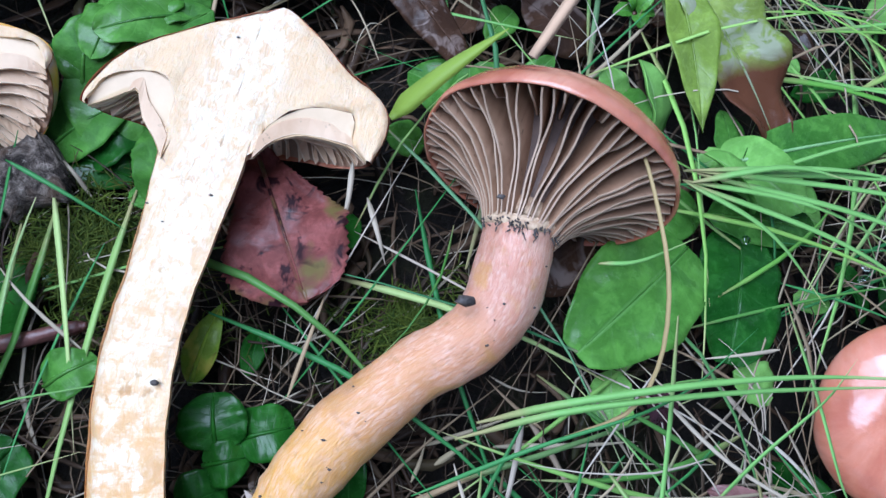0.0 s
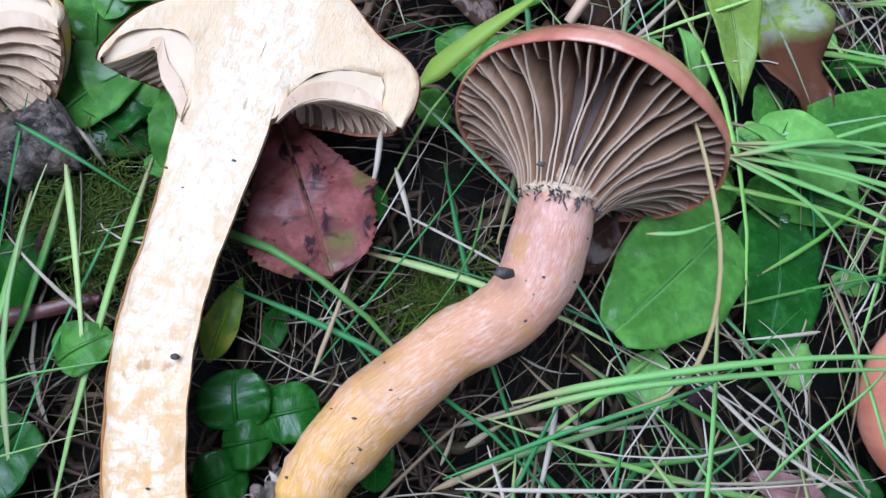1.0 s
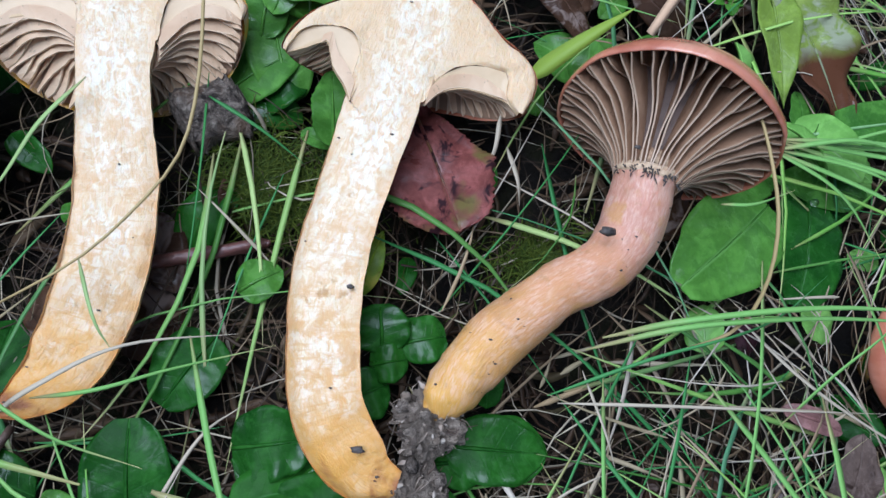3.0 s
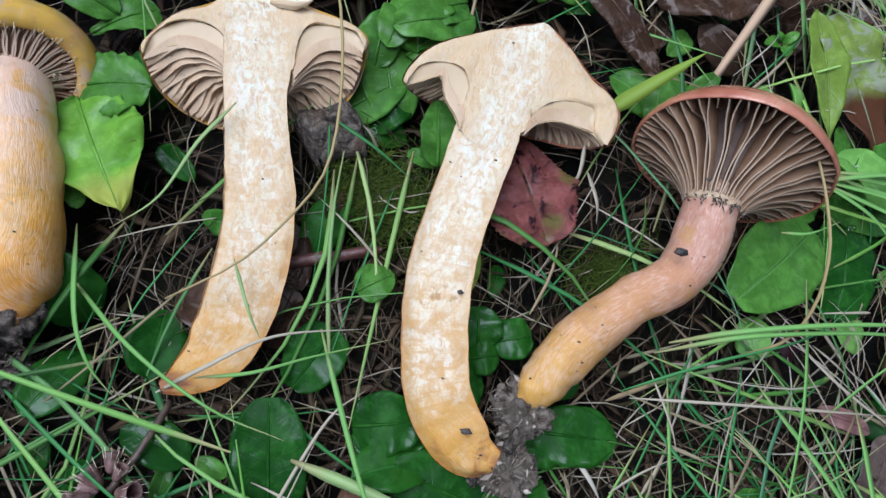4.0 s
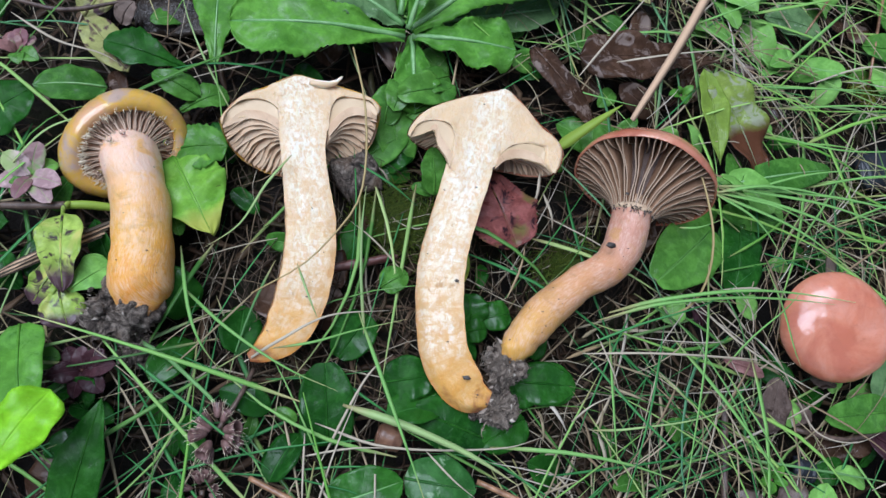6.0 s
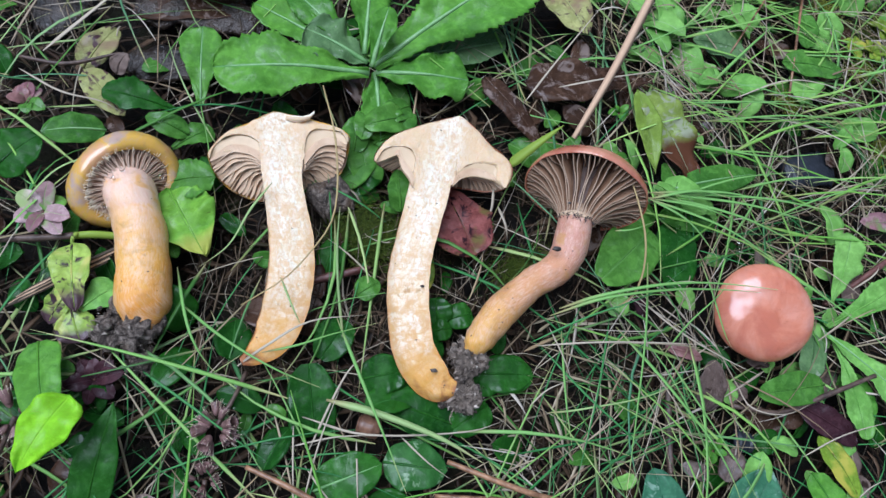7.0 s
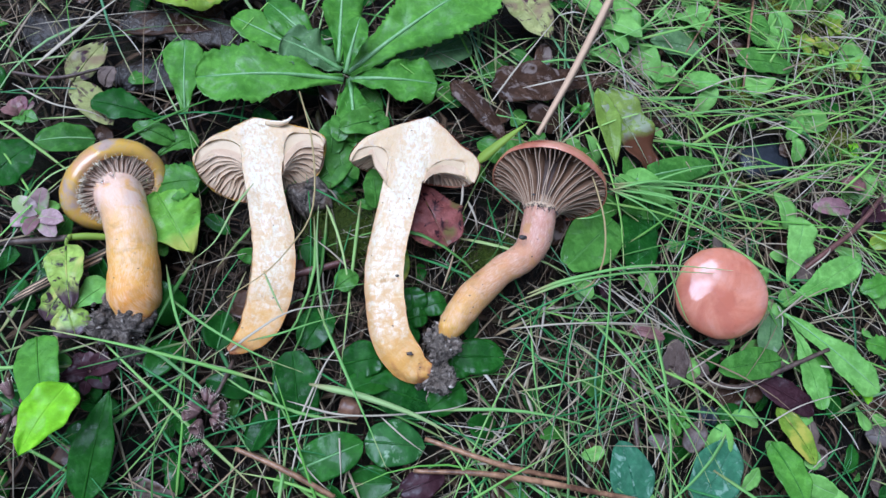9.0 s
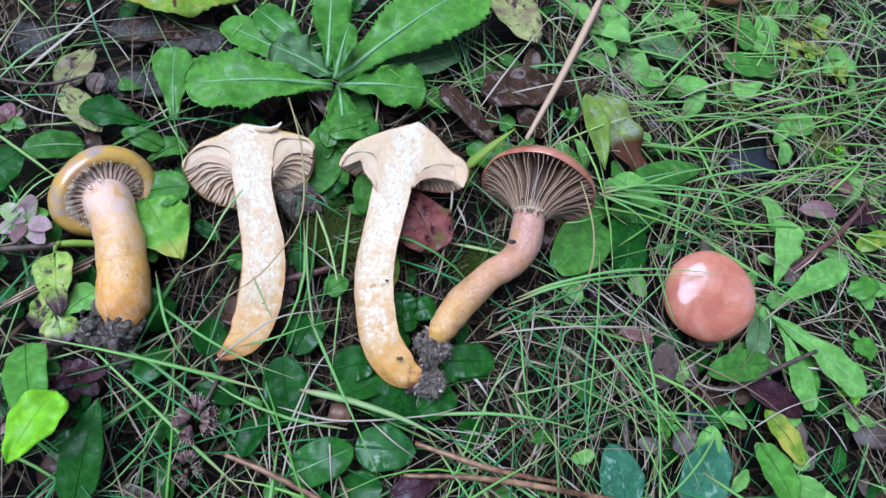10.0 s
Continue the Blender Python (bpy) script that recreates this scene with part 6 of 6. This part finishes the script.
def thatch(x, y):
    """How thickly dry straw lies."""
    if x > 118 and y < 12:
        d = 0.3
    elif y > 25 and x < 30:
        d = 0.45
    elif -110 < x < 45 and -50 < y < 25:
        d = 0.6
    elif y < -15 and x < 15:
        d = 0.45
    else:
        d = 0.42
    return d * (0.12 + 1.8 * gap_noise(x, y) ** 1.6)


CLEAR += [(178, 71, 9), (189, 75, 8)]  # bare over the grey stone
WIDE = (-250, -190, 290, 270)
scatter("brown_litter", "dark brown decaying stems and leaf shreds on soil", 7000, WIDE, (4, 26), (0.4, 3.4), (0, 5), LITTER, 16, density=lambda x, y: 0.4 + 0.8 * gap_noise(x - 40, y), base_z=-13.5, crook=0.6, n=4, clear=False)
scatter("dry_straw", "thatch of dry pale and brown straw on the soil", 3000, WIDE, (12, 55), (0.3, 0.95), (0, 9), STRAW, 11, density=thatch, base_z=-10.5, crook=0.32)
scatter("dry_straw", "tangle of fine brown and tan straw between the stalks", 560, (-120, -75, 75, 45), (10, 50), (0.2, 0.6), (0, 7), STRAW, 19, density=lambda x, y: 0.2 + 0.9 * gap_noise(x + 11, y - 7), base_z=-11.0, crook=0.45, clear=False)
scatter("lawn_grass", "thin green lawn grass blades leaning over the litter", 760, WIDE, (30, 105), (0.55, 1.75), (2, 13), GRASS, 12, density=lawn, base_z=-7.5, crook=0.2)
scatter("blue_grass", "fine blue-green grass blades between the stalks", 170, (-180, -150, 190, 60), (30, 95), (0.5, 1.3), (2, 10), GRASS_BLUE, 20, density=lambda x, y: 0.2 + gap_noise(x - 60, y + 30), base_z=-6.0, crook=0.2)
scatter("fresh_grass", "long fresh light green grass blades", 150, WIDE, (45, 120), (0.8, 1.7), (6, 16), GRASS_BRIGHT, 15, base_z=-5.0, density=lambda x, y: 0.0 if -115 < x < 60 and -40 < y < 45 else lawn(x, y), crook=0.15)
scatter("pale_straw", "pale bleached grass stems among the green", 400, WIDE, (20, 70), (0.35, 1.0), (3, 10), PALE_STRAW, 14, base_z=-6.0, density=lambda x, y: 0.4 * thatch(x, y) + 0.4 * lawn(x, y), crook=0.12)
scatter("lawn_grass", "thick bright grass on the far lawn", 180, (40, 8, 290, 250), (45, 125), (0.8, 1.8), (5, 17), GRASS_BRIGHT, 17, heading=(0.1, 0.6), base_z=-4.0, density=lambda x, y: min(1.0, max(0.0, (x - 50) / 70.0) + max(0.0, (y - 50) / 60.0)) * (0.3 + gap_noise(x, y)), crook=0.15)
scatter("pale_straw", "bleached straw lying across the far lawn", 520, (40, -60, 290, 250), (20, 80), (0.4, 1.1), (4, 14), PALE_STRAW, 18, base_z=-4.0, density=lambda x, y: 0.2 + gap_noise(x + 20, y), crook=0.12)
scatter("pale_straw", "short flat bleached straw pieces on the litter", 90, (5, -125, 120, -15), (8, 34), (0.6, 1.6), (0, 6), PALE_STRAW, 22, base_z=-6.0, density=lambda x, y: 0.2 + gap_noise(x + 70, y), crook=0.15)
scatter("outer_lawn", "lawn grass going on round the place", 2600, (-800, -750, 850, 850), (40, 120), (0.8, 2.6), (4, 22), GRASS, 23, base_z=-10.0, density=lambda x, y: 0.0 if -250 < x < 290 and -190 < y < 270 else 1.0, n=4, clear=False)
# small leaves low in the litter, built as a few kinds and set out again
def litter_leaves(kind, label, mat, count, area, size, seed, heights=(-7, -2), shape="oval", tooth=0.0, group="small leaves in the litter"):
    local = random.Random(seed)
    shapes = []
    for k in range(4):
        v, f, uv = leaf_mesh((-6, 0, 0), (6, 0, local.uniform(-2, 3)), local.uniform(6, 9.5), arch=local.uniform(0.5, 2.0), fold=local.uniform(0.05, 0.3), shape=shape, tooth=tooth, teeth=6, m=4, n=14, seed=local.uniform(0, 40), ripple=0.9)
        shapes.append((v, f, uv))
    first = {}
    made = 0
    while made < count:
        x, y = local.uniform(area[0], area[2]), local.uniform(area[1], area[3])
        if not free_of([(x, y, 0)], 0.8):
            continue
        k = local.randrange(4)
        if k not in first:
            ob = solid(kind, *shapes[k][:2], mat, uvs=shapes[k][2])
            tagged(ob, label, "leaf", group)
            first[k] = ob
        else:
            ob = new(kind, first[k].data)
            tagged(ob, label, "leaf", group)
        s = local.uniform(*size)
        z = level(x, y) + local.uniform(*heights)
        ob.matrix_world = Matrix.Translation(Vector((x, y, z)) * MM) @ Euler((local.gauss(0, 0.3), local.gauss(0, 0.3), local.uniform(0, 6.28))).to_matrix().to_4x4() @ Matrix.Scale(s, 4)
        made += 1


litter_leaves("dark_leaf", "small dark green leaf under the grass", DEEP, 110, (-230, -150, 240, 200), (0.8, 1.6), 31, (-10, -5))
litter_leaves("dark_leaf", "small dark green leaf in the lower lawn", DEEP, 40, (-220, -140, 20, -15), (0.8, 1.7), 35, (-6, -2))
litter_leaves("green_leaf", "small green leaf among grass blades", GREEN, 60, (-230, -150, 250, 220), (0.5, 1.2), 32, (-7, -2))
litter_leaves("green_leaf", "small light green leaf in the lawn", LIGHT, 50, (60, -120, 260, 220), (0.5, 1.2), 33, (-6, 0), tooth=0.1)
litter_leaves("green_leaf", "oval light green leaf half covered by lawn grass", LIGHT, 30, (60, 20, 260, 210), (1.2, 2.2), 36, (-4, 3))
litter_leaves("green_leaf", "small green leaf in the litter behind the caps", GREEN, 26, (-60, 35, 70, 110), (0.7, 1.5), 37, (-9, -3))
litter_leaves("withered_leaf", "grey-brown withered leaf on dark litter", WITHERED, 22, (95, -140, 245, 15), (0.9, 1.9), 38, (-7, 0), tooth=0.08)
litter_leaves("green_leaf", "small light green toothed leaf near the pink cap", LIGHT, 22, (100, -140, 245, 15), (0.6, 1.6), 39, (-4, 3), tooth=0.1)
litter_leaves("brown_leaf", "wet brown decaying leaf on the soil", BROWN, 90, (-230, -150, 250, 220), (0.8, 2.0), 34, (-10, -5))


# ---- bark, stone, seed heads and other small finds ----
def slab(name, label, a, b, width, thick, mat, category, wobble=0.25):
    """A rough flat piece: a squashed lumpy tube from a to b."""
    p, q = Vector(a), Vector(b)
    mid = p.lerp(q, 0.5)
    v, f, uv = tube([(*p, width * 0.3), (*p.lerp(q, 0.12), width * 0.48), (*mid, width * 0.5), (*p.lerp(q, 0.88), width * 0.45), (*q, width * 0.2)], 40, 22, width * wobble)
    ob = solid(name, [(x - p.x, y - p.y, (z - p.z) * thick / width) for x, y, z in v], f, mat, uvs=uv)
    ob.location = p * MM
    return tagged(ob, label, category)


slab("bark_piece", "long wet dark strip of bark", (-156.5, 100.2, -7.0), (-99.6, 102.1, -7.0), 16, 6, BARK, "bark")
slab("bark_piece", "wet brown piece of rotten bark", (-154.4, 71.6, -8.0), (-116.4, 79.6, -8.0), 16, 6, BARK, "bark")
slab("bark_piece", "dark wet bark beside soil", (-197.4, 93.3, -8.0), (-174.3, 94.3, -9.0), 20, 6, BARK, "bark")
slab("stone", "dark grey smooth stone under grass", (167.6, 68.4, -24.7), (195.9, 76.7, -24.9), 20, 8, SLATE, "stone", 0.1)
slab("stone", "dark stone chip in the shade", (119.1, -67.5, -18.7), (128.1, -69.8, -19.8), 9, 6, SLATE, "stone", 0.15)
slab("soil_lump", "lump of dark wet soil", (-70.6, 15.1, -6.0), (-57.8, 25.2, -6.0), 17, 12, CLOD, "soil")
slab("soil_lump", "lump of dark wet soil", (-69.2, 18.6, -9.0), (-62.0, 19.4, -9.0), 12, 9, CLOD, "soil")
slab("seed", "brown nut-like seed capsule", (-45.6, -71.4, -0.0), (-36.8, -73.4, -0.0), 8, 8, NUT, "seed", 0.08)
slab("twig", "thick dark twig on the soil", (-73.1, -18.8, -5.0), (-45.1, -9.3, -5.0), 3.2, 3.2, REDTWIG, "twig", 0.15)
slab("twig", "dark twig across the litter", (84.8, -45.3, -9.8), (83.2, -84.8, -9.5), 2.8, 2.8, TWIG, "twig", 0.15)


def flower_head(centre, size, count, foot, seed, label="dried brown flower head with bristly cups"):
    """A withered whorl: bristly cups round a stem."""
    local = random.Random(seed)
    c = Vector(centre)
    ob = thing("dried_flower_head", foot, label, "flower head", "dried flower heads")
    v, f, uv = tube([(*foot, 0.9), (*(Vector(foot).lerp(c, 0.5) + Vector((1, 0, 2))), 0.8), (*c, 0.9)], 10, 8, 0.2)
    solid("stem", v, f, TWIG, ob)
    for k in range(count):
        a = k * 2.4 + local.uniform(-0.4, 0.4)
        d = Vector((math.cos(a), math.sin(a), local.uniform(0.0, 0.9))).normalized()
        p = c + d * size * local.uniform(0.15, 0.5)
        axes = frame_of(d, (0, 0, 1) if abs(d.z) < 0.9 else (1, 0, 0))
        L = size * local.uniform(0.4, 0.65)
        R = L * 0.34
        v, f, uv = revolve([(0.1, 0), (R * 0.6, L * 0.15), (R, L * 0.6), (R * 1.15, L), (R * 0.95, L * 0.97), (R * 0.7, L * 0.5), (0.1, L * 0.25)], p, axes, n=12, around=12, wobble=0.5, size=2.0)
        cup = solid("cup", v, f, DRYHEAD, ob)
        vv, ff = [], []
        for h in range(9):
            t = h * 0.7
            e = axes[0] * math.cos(t) + axes[2] * math.sin(t)
            tv, tf, _ = tube([(*(p + d * L * 0.7 + e * R), 0.09), (*(p + d * L * 1.25 + e * R * 1.5), 0.03)], 1, 3)
            ff += [tuple(q + len(vv) for q in w) for w in tf]
            vv += tv
        tagged(solid("bristles", vv, ff, VEIL, cup), kind="stuff")


flower_head((-94.9, -75.8, 4.0), 9.0, 11, (-87.8, -55.1, -2.0), 3)
flower_head((-159.6, -75.7, 4.0), 9.0, 10, (-165.3, -87.8, -4.0), 4)
flower_head((-96.8, -93.2, -3.0), 7.0, 8, (-98.5, -101.1, -7.0), 6)


def whorl_plant(centre, size, count, mats, seed, label, name="small_plant"):
    """A small plant: short stem and a whorl of leaves."""
    local = random.Random(seed)
    c = Vector(centre)
    ob = thing(name, c - Vector((0, 0, 8)), label, "plant")
    v, f, uv = tube([(*(c - Vector((1, 1, 8))), 0.6), (*c, 0.5)], 4, 6)
    solid("stem", v, f, REDTWIG, ob)
    for k in range(count):
        a = k * 2.4 + local.uniform(-0.3, 0.3)
        L = size * local.uniform(0.7, 1.1)
        tip = c + Vector((math.cos(a) * L, math.sin(a) * L, local.uniform(-1, 4)))
        b = c + Vector((math.cos(a), math.sin(a), 0)) * 0.6
        v, f, uv = leaf_mesh(tuple(b), tuple(tip), L * local.uniform(0.55, 0.8), arch=1.0, fold=0.2, m=5, n=12, seed=local.uniform(0, 30), shape="oval")
        solid("leaf", v, f, mats[k % len(mats)], ob, uvs=uv)


whorl_plant((-167.0, -2.5, 5.0), 11, 8, (BLUSH, BLUSH, PINK, LIGHT), 21, "small plant with blush pink and pale green leaves")
whorl_plant((-184.2, 43.1, 2.0), 8, 7, (PINK, ROSY, GREEN), 22, "small plant with rosy withered leaves")
whorl_plant((-138.8, -61.4, -0.0), 10, 7, (PURPLE,), 23, "small dark purple plant in litter")
whorl_plant((65.8, 77.7, -2.6), 5, 6, (TOOTHED,), 24, "tiny light green seedling in grass")
whorl_plant((233.3, 80.4, -18.0), 6, 7, (TOOTHED, BRIGHT), 25, "tiny light green seedling in grass")
for k, q in enumerate(((237.8, 166.0, -16.0), (226.0, 147.0, -14.0), (243.0, 133.0, -14.0), (215.0, 150.0, -15.0))):
    whorl_plant(q, 8, 9, (YELLOWING,), 26 + 10 * k, "yellow-green mossy seedling in grass")
whorl_plant((250.0, 58.6, -18.0), 8, 8, (TOOTHED, PINK), 27, "small plant with green and rosy leaves")
whorl_plant((104.8, -73.5, -12.1), 7, 5, (TOOTHED,), 28, "small light green plant in litter")
whorl_plant((207.4, -54.8, -18.0), 8, 6, (BRIGHT,), 29, "small light green plant in litter")


def moss_patch(centre, radius, count, seed, mat=MOSS):
    """Short crowded shoots."""
    local = random.Random(seed)
    verts, faces, uvs = [], [], []
    for k in range(count):
        r, a = radius * abs(local.gauss(0, 0.55)), local.uniform(0, 6.28)
        r *= 0.6 + 0.8 * gap_noise(centre[0] + 30 * math.cos(a), centre[1] + 30 * math.sin(a))
        x, y = centre[0] + r * math.cos(a), centre[1] + r * math.sin(a)
        z = level(x, y) + centre[2] + wob(x, y, 0, 6, 2)
        t, h = local.uniform(0, 6.28), local.uniform(1.5, 6.0)
        pts = [(x, y, z), (x + math.cos(t) * h * 0.4, y + math.sin(t) * h * 0.4, z + h * 0.6), (x + math.cos(t) * h, y + math.sin(t) * h, z + h * 0.7)]
        v, f, uv = blade_mesh(pts, local.uniform(0.2, 0.5), 3)
        faces += [tuple(q + len(verts) for q in w) for w in f]
        verts += v
        uvs += uv
    return tagged(solid("moss", verts, faces, mat, uvs=uvs), "yellow-green moss on the damp soil", "moss", kind="stuff")


moss_patch(Vector((-44.1, 4.7, -0.0)) + Vector((0, 0, -9 - level(*(-44.1, 4.7, -0.0)[:2]))), 17, 2200, 41)
moss_patch(Vector((18.1, -3.6, -0.2)) + Vector((0, 0, -9 - level(*(18.1, -3.6, -0.2)[:2]))), 12, 1200, 42)
moss_patch(Vector((234.8, 159.7, -16.0)) + Vector((0, 0, -6 - level(*(234.8, 159.7, -16.0)[:2]))), 18, 1200, 43)
moss_patch(Vector((-52.1, 5.8, -0.0)) + Vector((0, 0, -9 - level(*(-52.1, 5.8, -0.0)[:2]))), 15, 1600, 44)
moss_patch(Vector((159.1, 52.7, -15.6)) + Vector((0, 0, -12 - level(*(159.1, 52.7, -15.6)[:2]))), 20, 500, 45)
for x, y, r, count, seed in ((222, 141, 13, 700, 46), (241, 168, 14, 800, 47), (228, 88, 12, 500, 48), (205, 176, 12, 500, 49), (172, 110, 10, 400, 51)):
    moss_patch(Vector((x, y, -5.0)), r, count, seed, MOSS_LIGHT)


def droplet(place, r, label="clear round water drop on a leaf"):
    bm = bmesh.new()
    bmesh.ops.create_icosphere(bm, subdivisions=3, radius=r * MM)
    me = bpy.data.meshes.new("water_drop")
    bm.to_mesh(me)
    bm.free()
    me.polygons.foreach_set("use_smooth", np.full(len(me.polygons), True))
    me.materials.append(DROP)
    ob = new("water_drop", me)
    ob.location = Vector(place) * MM
    tagged(ob, label, "water drop", "water drops")


droplet((126.9, 22.1, -9.7), 1.4)
droplet((127.3, 19.2, -11.7), 1.3)
droplet((94.4, 24.2, -6.9), 1.1)
for q in ((-143.8, 10.8, 13.6), (-140.6, 14.2, 13.2), (-127.2, 14.0, 10.5), (-144.8, -0.5, 11.5)):
    droplet(q, 1.0, "clear water drop hanging on the gills")
# the scar on the standing cap
v, f, uv = tube([(*(128.2, -11.8, 7.6), 0.3), (*(128.8, -16.9, 6.5), 0.45), (*(129.4, -21.9, 4.9), 0.3)], 10, 6, 0.15)
solid("scar", v, f, SPECK, e_cap, "thin dark scar with a pale edge")

# dirt specks scattered over the stalks
local = random.Random(77)


def dirt(parent, stalk, count, top_only):
    c = spline(stalk, 60)
    for k in range(count):
        i = min(59, int(60 * local.random() ** 1.5))
        t = Vector(c[i + 1, :3] - c[i, :3]).normalized()
        side = t.cross(Vector((0, 0, 1))).normalized()
        s = local.uniform(-0.85, 0.85)
        p = Vector(c[i, :3]) + side * c[i, 3] * s
        if not top_only:
            p.z += c[i, 3] * math.sqrt(1 - s * s)
        else:
            p.z += 0.5
        specks(parent, [(tuple(p), local.uniform(0.12, 0.4))])


dirt(d_ob, D_STALK, 34, False)
dirt(a_ob, A_STALK, 16, False)
dirt(b_ob, B_STALK, 10, True)
dirt(c_ob, C_STALK, 14, True)
